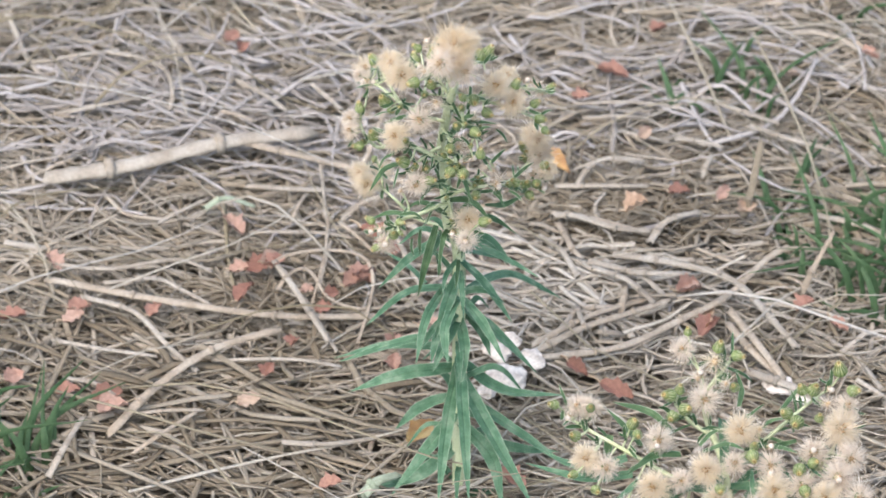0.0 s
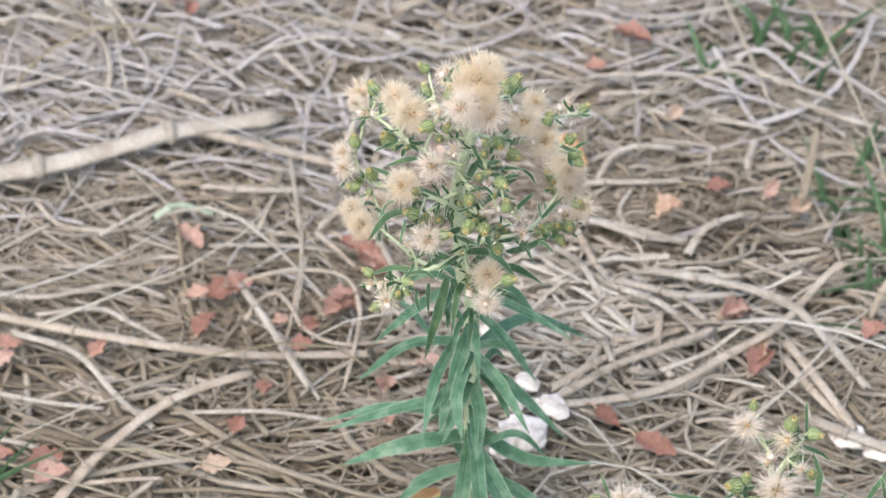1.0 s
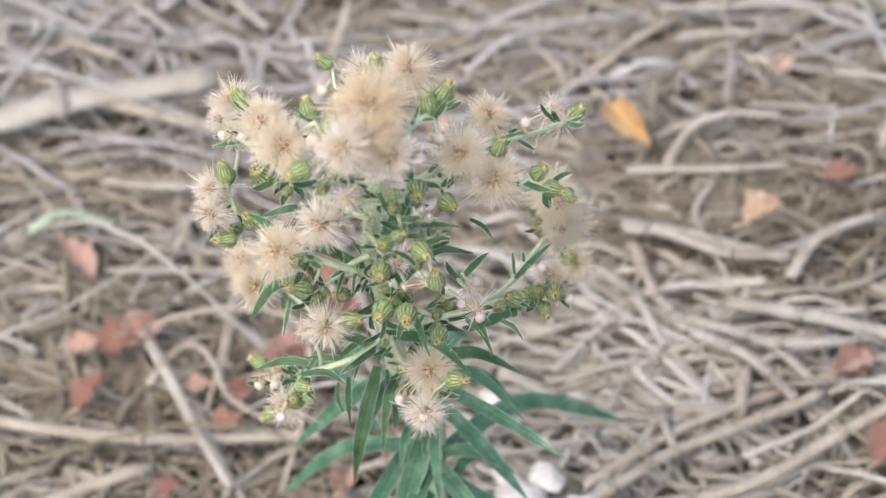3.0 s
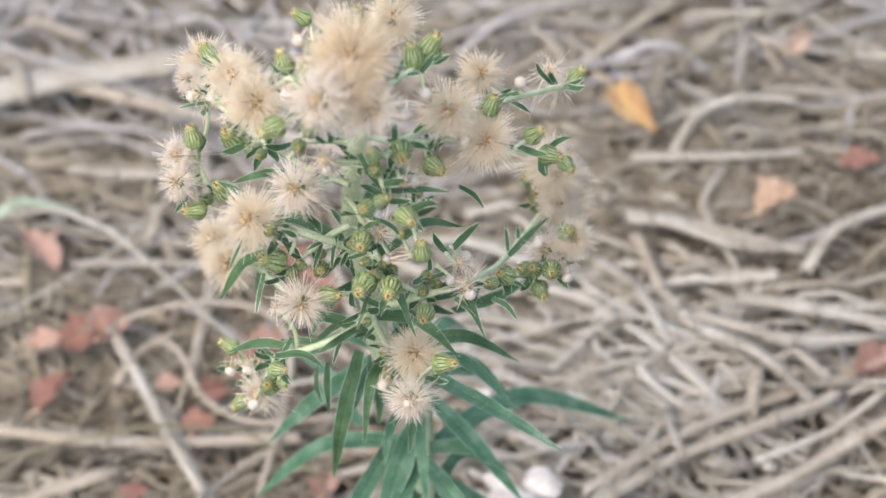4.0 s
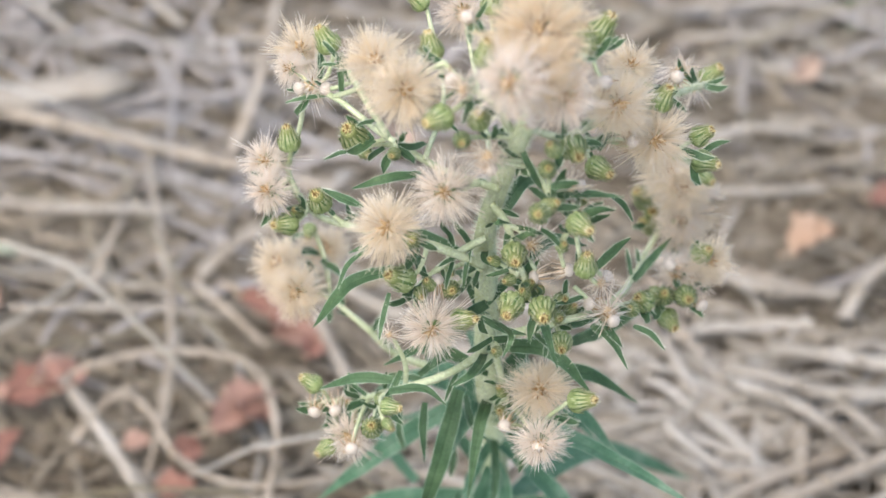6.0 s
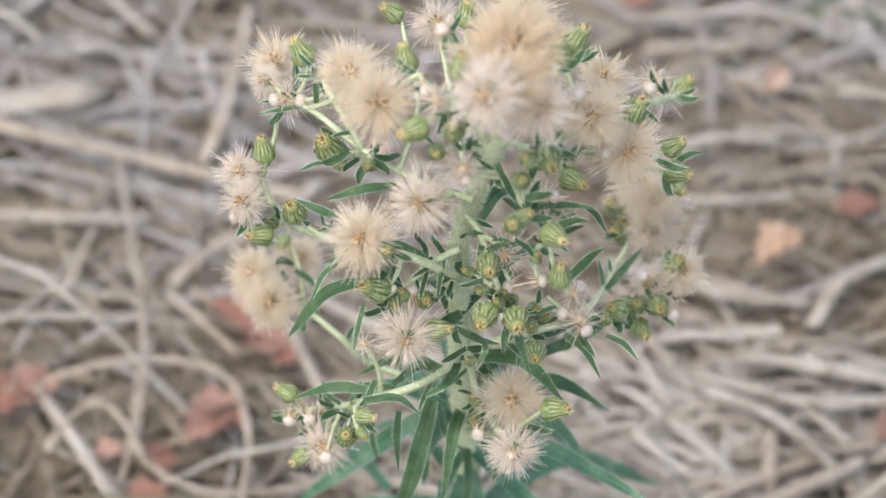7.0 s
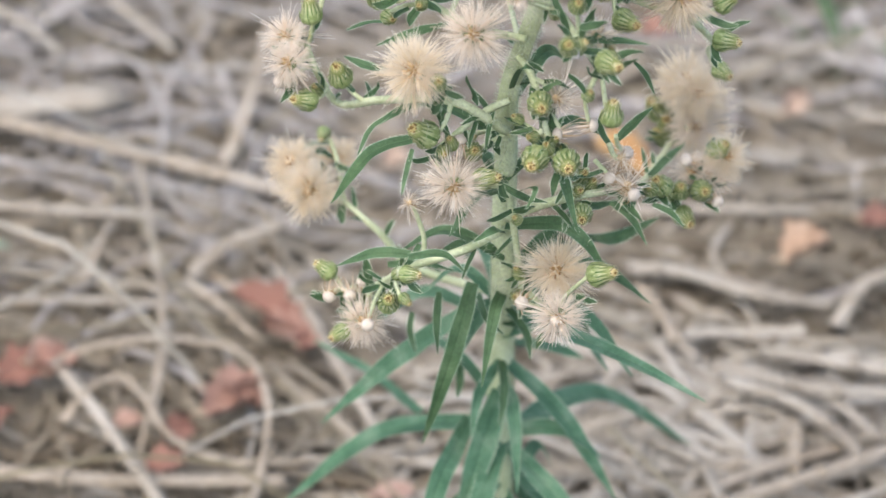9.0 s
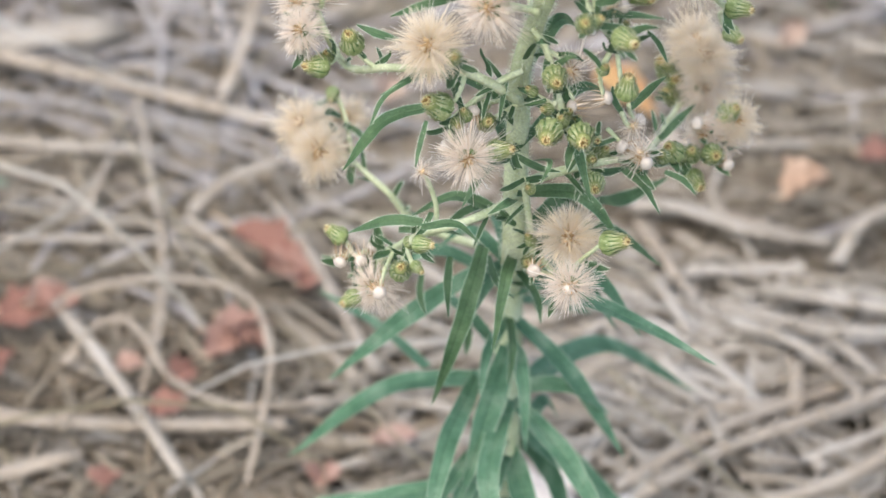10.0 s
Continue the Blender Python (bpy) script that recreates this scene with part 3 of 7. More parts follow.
def fleck(plant, place, size):
    """A scrap of white petal stuck to the weed."""
    rng = random.Random(3)
    verts = [Vector((math.cos(a) * size * rng.uniform(0.5, 1.2), math.sin(a) * size * rng.uniform(0.4, 0.8), rng.uniform(-0.2, 0.2) * size)) for a in [k * 0.785 for k in range(8)]]
    verts += [v * 0.55 + Vector((0, 0, size * 0.3)) for v in verts]
    faces = [(k, (k + 1) % 8, 8 + (k + 1) % 8, 8 + k) for k in range(8)] + [tuple(range(8, 16)), tuple(range(8))[::-1]]
    part("petal_scrap", mesh("petal_scrap", verts, faces, [STONE]), plant, aim(place, (0, -0.5, 1), 1.0, 0.4), "scrap of white petal")


def branch(plant, name, points, r0, r1, hair=9000):
    line = smooth_line(points, 6)
    span = sum((b - a).length for a, b in zip(line, line[1:]))
    v, f, ix = tube(line, r0, r1, 8, int(span * hair), 0.0007, pick)
    part(name, mesh(name, v, f, [STEM, HAIR], ix), plant)


def bracts_along(plant, points, count, seed, size=0.005):
    """Small narrow leaves standing off a branch, alternating sides."""
    rng = random.Random(seed)
    line = smooth_line(points, 6)
    for i in range(count):
        k = int((i + rng.uniform(0.2, 0.8)) / count * (len(line) - 2)) + 1
        p, d = line[k], (line[k + 1] - line[k - 1]).normalized()
        o = d.orthogonal().normalized()
        o.rotate(Matrix.Rotation(rng.uniform(0, 6.28), 3, d))
        n = size * rng.uniform(0.6, 1.3)
        tip = p + d * n * rng.uniform(0.3, 0.8) + o * n * 0.7 - Vector((0, 0, n * rng.uniform(0.0, 0.5)))
        leaf(plant, p, p.lerp(tip, 0.5) + (d + o) * n * 0.08, tip, size * rng.uniform(0.09, 0.14))


def leaves_along(plant, points, count, seed, size):
    """Drooping stem leaves in a spiral."""
    rng = random.Random(seed)
    line = smooth_line(points, 8)
    for i in range(count):
        k = int((i + rng.random()) / count * (len(line) - 2)) + 1
        a, n = i * 2.4 + rng.uniform(-0.4, 0.4), size * rng.uniform(0.7, 1.2)
        o = Vector((math.cos(a), math.sin(a), 0))
        p = line[k]
        leaf(plant, p, p + o * n * 0.5 + Vector((0, 0, n * 0.18)), p + o * n * 0.88 - Vector((0, 0, n * rng.uniform(0.05, 0.4))), size * rng.uniform(0.09, 0.12))


# ---- ground ----
def ground_mesh():
    """One sheet to the horizon, finely cut and uneven in the middle."""
    inner = [i * 0.02 for i in range(-25, 26)]
    outer = [0.6, 0.8, 1.2, 2.0, 4.0, 9.0, 25.0, 80.0, 300.0]
    cut = [-q for q in reversed(outer)] + inner + outer
    n = len(cut)
    verts, faces = [], []
    for y in cut:
        for x in cut:
            h = noise.noise(Vector((x * 9, y * 9, 0.3))) * 0.006 if abs(x) < 1 and abs(y) < 1 else 0.0
            verts.append((x, y + 0.08, -0.009 + h * 0.6))
    for j in range(n - 1):
        for i in range(n - 1):
            faces.append((j * n + i, j * n + i + 1, (j + 1) * n + i + 1, (j + 1) * n + i))
    return mesh("ground", verts, faces, [SOIL])


tagged(part("ground", ground_mesh()), "dark brown soil under a mat of dry straw", "ground", kind="structure")


def straw_litter(count, seed, x0, x1, y0, y1, low, high, thin, thick, long0, long1, arch=0.0, material=None, patch=False, sides=5):
    """Loose dry straws lying over one another: flattened, bent, tapered stalks."""
    g = np.random.RandomState(seed)
    n, k = 7, sides
    cx, cy = g.uniform(x0, x1, count), g.uniform(y0, y1, count)
    if x1 > 1:
        cx, cy = g.normal(0, 0.85, count), g.normal(0.15, 0.85, count)
    if patch:
        cx, cy = g.normal(x0, x1, count), g.normal(y0, y1, count)
    patchy = np.sin(cx * 61 + 1.3 * np.sin(cy * 47)) + np.sin(cy * 73 + 2 * np.sin(cx * 38))
    bare = np.exp(-((cx + 0.13) / 0.12) ** 2 - ((cy + 0.05) / 0.07) ** 2)
    keep = g.rand(count) < np.clip(0.78 + 0.2 * patchy - 0.62 * bare, 0.16, 1)
    if x1 > 1:
        keep &= (abs(cx) > 0.24) | (abs(cy - 0.085) > 0.22)
    elif not patch:
        edge = np.minimum(np.minimum(cx - x0, x1 - cx), np.minimum(cy - y0, y1 - cy))
        keep &= g.rand(count) < np.clip(edge / 0.11 + 0.05, 0, 1)
    cx, cy = cx[keep], cy[keep]
    count = len(cx)
    ang = np.where(g.rand(count) < 0.74, g.normal(-0.08, 0.36, count), g.uniform(0, np.pi, count))
    length = np.exp(g.uniform(np.log(long0), np.log(long1), count))
    wid = np.exp(g.uniform(np.log(thin), np.log(thick), count)) / 2
    z = low + (high - low) * g.rand(count) ** 1.3
    tilt, bend, bend2 = g.normal(0, 0.05, count), g.normal(0, 0.6, count), g.normal(0, 0.4, count)
    t = np.linspace(-0.5, 0.5, n)
    th = ang[:, None] + bend[:, None] * 2 * t + bend2[:, None] * (4 * t * t - 0.3)
    step = length[:, None] / (n - 1)
    px, py = np.cumsum(np.cos(th) * step, 1), np.cumsum(np.sin(th) * step, 1)
    px += (cx - px[:, n // 2])[:, None]
    py += (cy - py[:, n // 2])[:, None]
    pz = z[:, None] + tilt[:, None] * t * length[:, None] + 0.0015 * np.sin(t * 9 + ang[:, None] * 7) + arch * g.rand(count)[:, None] ** 2 * (1 - 4 * t * t)
    w = wid[:, None] * (1 - 0.45 * (t + 0.5)) * (1 + 0.12 * np.sin(t * 23 + z[:, None] * 900))
    verts = np.zeros((count, n, k, 3), np.float32)
    for j in range(k):
        a = 2 * np.pi * j / k
        verts[:, :, j, 0] = px - np.sin(th) * np.cos(a) * w
        verts[:, :, j, 1] = py + np.cos(th) * np.cos(a) * w
        verts[:, :, j, 2] = pz + np.sin(a) * w * 0.4
    base = (np.arange(count) * n * k)[:, None, None]
    i, j = np.arange(n - 1)[:, None], np.arange(k)[None, :]
    quad = np.stack([i * k + j, i * k + (j + 1) % k, (i + 1) * k + (j + 1) % k, (i + 1) * k + j], -1).reshape(1, -1, 4)
    quads = (base + quad).reshape(-1, 4)
    me = bpy.data.meshes.new("straw_litter")
    me.vertices.add(count * n * k)
    me.vertices.foreach_set("co", verts.ravel())
    me.loops.add(quads.size)
    me.loops.foreach_set("vertex_index", quads.ravel().astype(np.int32))
    me.polygons.add(len(quads))
    me.polygons.foreach_set("loop_start", np.arange(0, quads.size, 4, dtype=np.int32))
    me.polygons.foreach_set("use_smooth", np.ones(len(quads), bool))
    me.materials.append(material or STRAW)
    me.update(calc_edges=True)
    return me


tagged(part("straw_litter", straw_litter(10500, 3, -0.36, 0.36, -0.25, 0.42, -0.0055, 0.0045, 0.0010, 0.0036, 0.028, 0.125)),
       "thick mat of grey-beige dry straw on soil", "straw", kind="stuff")
tagged(part("fine_straw_litter", straw_litter(13000, 8, -0.31, 0.31, -0.20, 0.36, -0.0035, 0.0055, 0.0006, 0.0017, 0.025, 0.11, 0.0, FINE_STRAW, sides=4)),
       "fine dry grass stems tangled over the straw", "straw", kind="stuff")
tagged(part("dead_grass", straw_litter(800, 15, -0.38, 0.38, -0.22, 0.44, -0.004, 0.010, 0.0006, 0.0018, 0.07, 0.20, 0.034, DRY_GRASS)),
       "long limp blades of dead grass arching over the straw", "dead grass", kind="stuff")
# Olive-brown litter; the shade lying on it is put into its darker colour.
tagged(part("damp_straw_litter", straw_litter(1500, 21, -0.135, 0.062, -0.03, 0.04, -0.005, 0.008, 0.0012, 0.0042, 0.03, 0.13, 0.0, DARK_STRAW, True)),
       "patch of olive-brown straw, darkened to stand in for shade", "straw", kind="stuff")
tagged(part("damp_straw_litter", straw_litter(430, 22, -0.066, 0.024, 0.078, 0.024, -0.004, 0.008, 0.0007, 0.0026, 0.02, 0.07, 0.0, DARK_STRAW, True)),
       "patch of brown straw among dead leaves", "straw", kind="stuff")
tagged(part("bleached_straw_litter", straw_litter(420, 23, 0.042, 0.022, 0.068, 0.026, 0.002, 0.010, 0.0010, 0.0030, 0.02, 0.08, 0.0, BLEACHED, True)),
       "patch of bleached whitish straw beside the weed", "straw", kind="stuff")
tagged(part("cool_straw_litter", straw_litter(400, 24, -0.10, 0.05, 0.175, 0.03, 0.001, 0.010, 0.0009, 0.0030, 0.025, 0.09, 0.0, COOL_STRAW, True)),
       "patch of bleached lavender-grey straw", "straw", kind="stuff")
tagged(part("cool_straw_litter", straw_litter(160, 25, 0.065, 0.04, 0.19, 0.03, 0.001, 0.010, 0.0009, 0.0030, 0.025, 0.09, 0.0, COOL_STRAW, True)),
       "patch of lavender-grey straw beyond the weed", "straw", kind="stuff")
# Dark straws added to paint the shaded gaps between the pale stalks.
tagged(part("damp_straw_litter", straw_litter(620, 26, 0.056, 0.014, 0.119, 0.009, 0.003, 0.0095, 0.0008, 0.0028, 0.015, 0.045, 0.0, DARK_STRAW, True)),
       "patch of dark straw standing in for shaded gaps around pale stalks", "straw", kind="stuff")
tagged(part("straw_scatter", straw_litter(18000, 4, -2.2, 2.2, -2.0, 2.6, -0.008, 0.003, 0.002, 0.006, 0.07, 0.2, sides=4)),
       "scattered dry straw on the soil around", "straw", kind="stuff")


def dry_stalk(points, r0, r1, material, label):
    """One larger dead stalk lying on the mat: flattened, jointed, with torn ends."""
    line = smooth_line(points, 7)
    n, sides = len(line), 9
    verts, faces = [], []
    rng = random.Random(int(r0 * 1e6) + n + int(abs(points[0][0]) * 1e4))
    for i, p in enumerate(line):
        d = (line[min(i + 1, n - 1)] - line[max(i - 1, 0)]).normalized()
        a = d.cross(Vector((0, 0, 1))).normalized()
        t = i / (n - 1)
        r = (r0 + (r1 - r0) * t) * (1 + (0.16 if i % 8 == 4 else 0.0)) * rng.uniform(0.95, 1.05)
        for k in range(sides):
            w = 2 * math.pi * k / sides
            torn = d * (rng.uniform(-1.2, 1.2) * r) if i in (0, n - 1) else Vector()
            verts.append(p + a * r * math.cos(w) + Vector((0, 0, 0.5 * r * math.sin(w))) + torn)
    for i in range(n - 1):
        for k in range(sides):
            faces.append((i * sides + k, i * sides + (k + 1) % sides, (i + 1) * sides + (k + 1) % sides, (i + 1) * sides + k))
    faces += [tuple(range(sides))[::-1], tuple(range((n - 1) * sides, n * sides))]
    ob = part("dry_stalk", mesh("dry_stalk", verts, faces, [material]))
    for i in range(5, n - 3, 9):
        r = (r0 + (r1 - r0) * i / (n - 1)) * 1.06
        v, f = lathe([(-0.5, 0.9), (-0.3, 1.1), (0.0, 1.18), (0.3, 1.1), (0.5, 0.9)], 9)
        part("joint", mesh("joint", [(x * r, y * r, z * r) for x, y, z in v], f, [material]), ob, aim(line[i], line[i + 1] - line[i - 1]))
    tagged(ob, label, "straw", "dead stalks on the straw mat")


def fallen_leaf(place, length, width, turn, tilt, material=None, label="curled red-brown dead leaf lying on straw", name="dead_leaf"):
    """A small curled, wavy-edged dead leaf with a midrib and a short stalk."""
    rng = random.Random(int(place[0] * 1e5) + int(place[1] * 1e5) * 7)
    verts, faces = [], []
    n, m = 11, 7
    curl, arch, skew = rng.uniform(0.7, 2.0), rng.uniform(-0.35, 0.4), rng.uniform(-0.9, 0.9)
    for i in range(n):
        t = i / (n - 1)
        half = width * 0.5 * math.sin(math.pi * (0.04 + 0.94 * t) ** 0.85) * (1 + 0.2 * math.sin(i * 2.3 + place[0] * 90) + rng.uniform(-0.14, 0.14)) + 0.0003
        for k in range(m):
            q = k / (m - 1) * 2 - 1
            verts.append(Vector((length * (t - 0.5), half * q, abs(q) ** 1.7 * half * curl * 0.6 + q * half * skew * (t - 0.4) - 0.0006 * (k == 3) + arch * length * t * (1 - t) + 0.0006 * math.sin(i * 1.7 + k * 2.1))))
    for i in range(n - 1):
        for k in range(m - 1):
            b = i * m + k
            faces.append((b, b + 1, b + m + 1, b + m))
    stem, ties = [], []
    for j in range(5):
        p = Vector((-length * (0.485 + 0.08 * j), 0.0006 * math.sin(j), 0.0005 * j))
        stem += [p + Vector((0, 0.0005, 0)), p + Vector((0, -0.0005, 0)), p + Vector((0, 0, 0.0007))]
    for j in range(4):
        for k in range(3):
            ties.append((j * 3 + k, j * 3 + (k + 1) % 3, j * 3 + 3 + (k + 1) % 3, j * 3 + 3 + k))
    m4 = pose(*place, tilt, rng.uniform(-14, 14), turn)
    blade = part(name, mesh(name, verts, faces, [material or DEAD_LEAF]), None, m4)
    part("leaf_stalk", mesh("leaf_stalk", stem, ties, [DRY_BRACT]), blade, m4)
    tagged(blade, label, "leaf", "dead leaves on the straw")


def grass_tuft(place, count, spread, height, seed, lean=(0, 0), label="tuft of fresh green grass growing through straw"):
    rng = random.Random(seed)
    tuft = root("grass_tuft", place, label, "grass")
    for _ in range(count):
        a, r = rng.uniform(0, 6.28), spread * math.sqrt(rng.random())
        p = Vector(place) + Vector((r * math.cos(a), r * math.sin(a), 0))
        h = height * rng.uniform(0.5, 1.1)
        out = Vector((rng.gauss(lean[0], 0.45), rng.gauss(lean[1], 0.45), 0)) * h
        line = smooth_line([p, p + out * 0.3 + Vector((0, 0, h * 0.6)), p + out + Vector((0, 0, h * 0.75))], 5)
        n, w0 = len(line), rng.uniform(0.0016, 0.0034)
        verts, faces = [], []
        for i, q in enumerate(line):
            d = (line[min(i + 1, n - 1)] - line[max(i - 1, 0)]).normalized()
            s = d.cross(Vector((0.2, -1, 0.3))).normalized()
            u = s.cross(d)
            w = w0 * 0.5 * (1 - (i / (n - 1)) ** 2.2) + 0.00008
            verts += [q - s * w, q + u * w * 0.4, q + s * w]
        for i in range(n - 1):
            for k in range(2):
                faces.append((i * 3 + k, i * 3 + k + 1, i * 3 + k + 4, i * 3 + k + 3))
        part("blade", mesh("blade", verts, faces, [GRASS]), tuft)


def pebble(place, size, flat, turn, seed, label="small rough white stone lying in straw"):
    bm = bmesh.new()
    bmesh.ops.create_icosphere(bm, subdivisions=4, radius=1.0)
    for v in bm.verts:
        p = v.co * 1.4 + Vector((seed * 3.1, 0, 0))
        v.co *= 1 + 0.38 * noise.noise(p) + 0.22 * noise.noise(p * 2.6) + 0.08 * noise.noise(p * 7)
        v.co.x *= 1.35
        v.co.z *= flat
        v.co *= size
    me = bpy.data.meshes.new("stone")
    bm.to_mesh(me)
    bm.free()
    me.materials.append(STONE)
    me.polygons.foreach_set("use_smooth", [True] * len(me.polygons))
    tagged(part("stone", me, None, pose(*place, 0, 0, turn)), label, "stone", "white stones in the straw")


dry_stalk([(-0.1592, 0.1264, 0.01), (-0.1275, 0.1327, 0.012), (-0.0959, 0.1439, 0.013), (-0.0625, 0.1518, 0.012)], 0.0036, 0.0032, GREY_STRAW, "thick split bleached dead stalk lying on straw")
dry_stalk([(-0.0906, 0.1465, 0.012), (-0.0673, 0.1396, 0.012), (-0.0423, 0.1336, 0.01), (-0.0245, 0.1294, 0.008)], 0.0016, 0.0013, PALE_STRAW, "long pale straw lying on the mat")
dry_stalk([(-0.1563, 0.0735, 0.01), (-0.1105, 0.0611, 0.012), (-0.0706, 0.0548, 0.012), (-0.0318, 0.0572, 0.01)], 0.0016, 0.0014, PALE_STRAW, "long gently bent pale straw on the mat")
dry_stalk([(-0.1269, -0.0018, 0.008), (-0.1122, 0.0167, 0.012), (-0.0924, 0.0357, 0.013), (-0.0687, 0.0477, 0.012)], 0.0018, 0.0015, PALE_STRAW, "bent straw-coloured stalk on the mat")
dry_stalk([(0.0386, 0.1278, 0.01), (0.044, 0.1367, 0.012), (0.0521, 0.1408, 0.012), (0.0638, 0.1417, 0.01)], 0.0011, 0.0008, GREY_STRAW, "bent whitish straw on the mat")
dry_stalk([(0.0304, 0.1126, 0.01), (0.0479, 0.1071, 0.012), (0.0663, 0.102, 0.01)], 0.0015, 0.0011, PALE_STRAW, "pale straw lying on the mat")
dry_stalk([(0.1028, 0.0306, 0.012), (0.116, 0.0226, 0.014), (0.1295, 0.0178, 0.012)], 0.0019, 0.0016, GREY_STRAW, "broad bleached straw on the mat")
dry_stalk([(-0.1471, -0.0259, 0.01), (-0.1418, -0.0143, 0.014), (-0.1367, 0.0021, 0.012)], 0.0013, 0.0010, GREY_STRAW, "short bleached straw on the mat")
dry_stalk([(0.122, 0.0749, 0.008), (0.1272, 0.0792, 0.02), (0.1331, 0.0848, 0.03)], 0.0014, 0.0008, PALE_STRAW, "pale straw tip leaning up from the mat")
dry_stalk([(0.0953, 0.0543, 0.012), (0.1054, 0.0389, 0.012), (0.1187, 0.0255, 0.01)], 0.0015, 0.0014, PALE_STRAW, "pale straw on the mat")
dry_stalk([(-0.0722, 0.0828, 0.012), (-0.065, 0.068, 0.015), (-0.0578, 0.054, 0.015), (-0.05, 0.0415, 0.012)], 0.0013, 0.0010, GREY_STRAW, "straight bleached straw lying across others")
dry_stalk([(-0.0602, 0.066, 0.01), (-0.0545, 0.0525, 0.012), (-0.0472, 0.0390, 0.01)], 0.0007, 0.0006, GREY_STRAW, "thin grey straw lying across others")
dry_stalk([(-0.0732, 0.0834, 0.011), (-0.0645, 0.086, 0.013), (-0.0527, 0.0881, 0.013), (-0.0399, 0.0851, 0.013), (-0.0353, 0.0736, 0.013), (-0.0364, 0.0579, 0.013), (-0.0399, 0.0417, 0.011)], 0.0008, 0.0006, PALE_STRAW, "thin bleached straw bent in a loop")
dry_stalk([(-0.0701, 0.0708, 0.01), (-0.0663, 0.0761, 0.012), (-0.061, 0.0792, 0.012), (-0.0566, 0.0744, 0.012), (-0.0527, 0.066, 0.012), (-0.0459, 0.0609, 0.012), (-0.0373, 0.0592, 0.012), (-0.0234, 0.0628, 0.01)], 0.0008, 0.0006, PALE_STRAW, "wavy pale straw lying on the mat")
dry_stalk([(-0.0534, 0.1079, 0.01), (-0.0536, 0.0899, 0.012), (-0.0551, 0.0766, 0.012), (-0.0574, 0.0629, 0.01)], 0.0006, 0.0004, PALE_STRAW, "thin straw lying down the mat")
dry_stalk([(-0.0823, 0.1018, 0.008), (-0.0574, 0.1001, 0.01), (-0.0424, 0.0994, 0.008)], 0.0009, 0.0007, GREY_STRAW, "dull grey straw on the mat")
dry_stalk([(-0.0494, 0.1061, 0.01), (-0.0426, 0.0971, 0.012), (-0.0371, 0.0922, 0.01)], 0.0009, 0.0007, PALE_STRAW, "short pale straw on the mat")
dry_stalk([(-0.0328, 0.109, 0.01), (-0.0267, 0.0942, 0.012), (-0.0212, 0.0798, 0.012), (-0.0164, 0.0699, 0.01)], 0.0012, 0.0010, GREY_STRAW, "grey straw lying across others")
dry_stalk([(-0.0426, 0.1359, 0.01), (-0.039, 0.1446, 0.012), (-0.0357, 0.1594, 0.012), (-0.0334, 0.1753, 0.01)], 0.0010, 0.0008, PALE_STRAW, "thin beige straw lying across others")
dry_stalk([(-0.0484, 0.1078, 0.01), (-0.0404, 0.1147, 0.012), (-0.0302, 0.1202, 0.012), (-0.0211, 0.1318, 0.01)], 0.0012, 0.0010, GREY_STRAW, "bleached straw with a slight bend on the mat")
dry_stalk([(-0.0848, 0.1262, 0.008), (-0.0706, 0.1231, 0.01), (-0.0523, 0.1245, 0.008)], 0.0012, 0.0010, GREY_STRAW, "weathered grey straw on the mat")
dry_stalk([(-0.058, 0.1387, 0.01), (-0.056, 0.1216, 0.012), (-0.0542, 0.1063, 0.01)], 0.0007, 0.0006, GREY_STRAW, "thin grey straw lying down the mat")
dry_stalk([(-0.0674, 0.1056, 0.01), (-0.0651, 0.1111, 0.012), (-0.0625, 0.1207, 0.01)], 0.0006, 0.0005, PALE_STRAW, "short tan straw on the mat")
dry_stalk([(-0.0377, 0.1581, 0.01), (-0.0316, 0.1539, 0.012), (-0.0242, 0.154, 0.01)], 0.0011, 0.0009, GREY_STRAW, "short weathered straw on the mat")
dry_stalk([(0.0303, 0.1093, 0.012), (0.0381, 0.1075, 0.014), (0.0533, 0.1014, 0.014), (0.0661, 0.1021, 0.012)], 0.0014, 0.0011, GREY_STRAW, "broad bleached straw on the mat")
dry_stalk([(0.0662, 0.096, 0.012), (0.0705, 0.1032, 0.014), (0.0755, 0.1075, 0.014), (0.0848, 0.113, 0.012)], 0.0014, 0.0011, GREY_STRAW, "bent bleached straw on the mat")
dry_stalk([(0.0455, 0.0824, 0.012), (0.0562, 0.0755, 0.014), (0.0622, 0.0701, 0.014), (0.068, 0.0646, 0.012)], 0.0014, 0.0011, GREY_STRAW, "bent bleached straw lying across others")
dry_stalk([(0.0545, 0.0917, 0.01), (0.0654, 0.0877, 0.012), (0.0738, 0.0872, 0.012), (0.0826, 0.0894, 0.01)], 0.0012, 0.0010, PALE_STRAW, "pale straw on the mat")
dry_stalk([(0.0581, 0.0796, 0.013), (0.0676, 0.077, 0.015), (0.0811, 0.0791, 0.013)], 0.0014, 0.0011, GREY_STRAW, "whitish straw lying on the mat")
dry_stalk([(0.0318, 0.108, 0.01), (0.0351, 0.0982, 0.012), (0.0377, 0.092, 0.012), (0.0412, 0.0892, 0.01)], 0.0013, 0.0010, PALE_STRAW, "tan straw lying across others")
dry_stalk([(0.0238, 0.0391, 0.011), (0.0326, 0.0436, 0.013), (0.0429, 0.0509, 0.013), (0.056, 0.057, 0.013), (0.0731, 0.0669, 0.011)], 0.0015, 0.0012, PALE_STRAW, "long straw-coloured stalk on the mat")
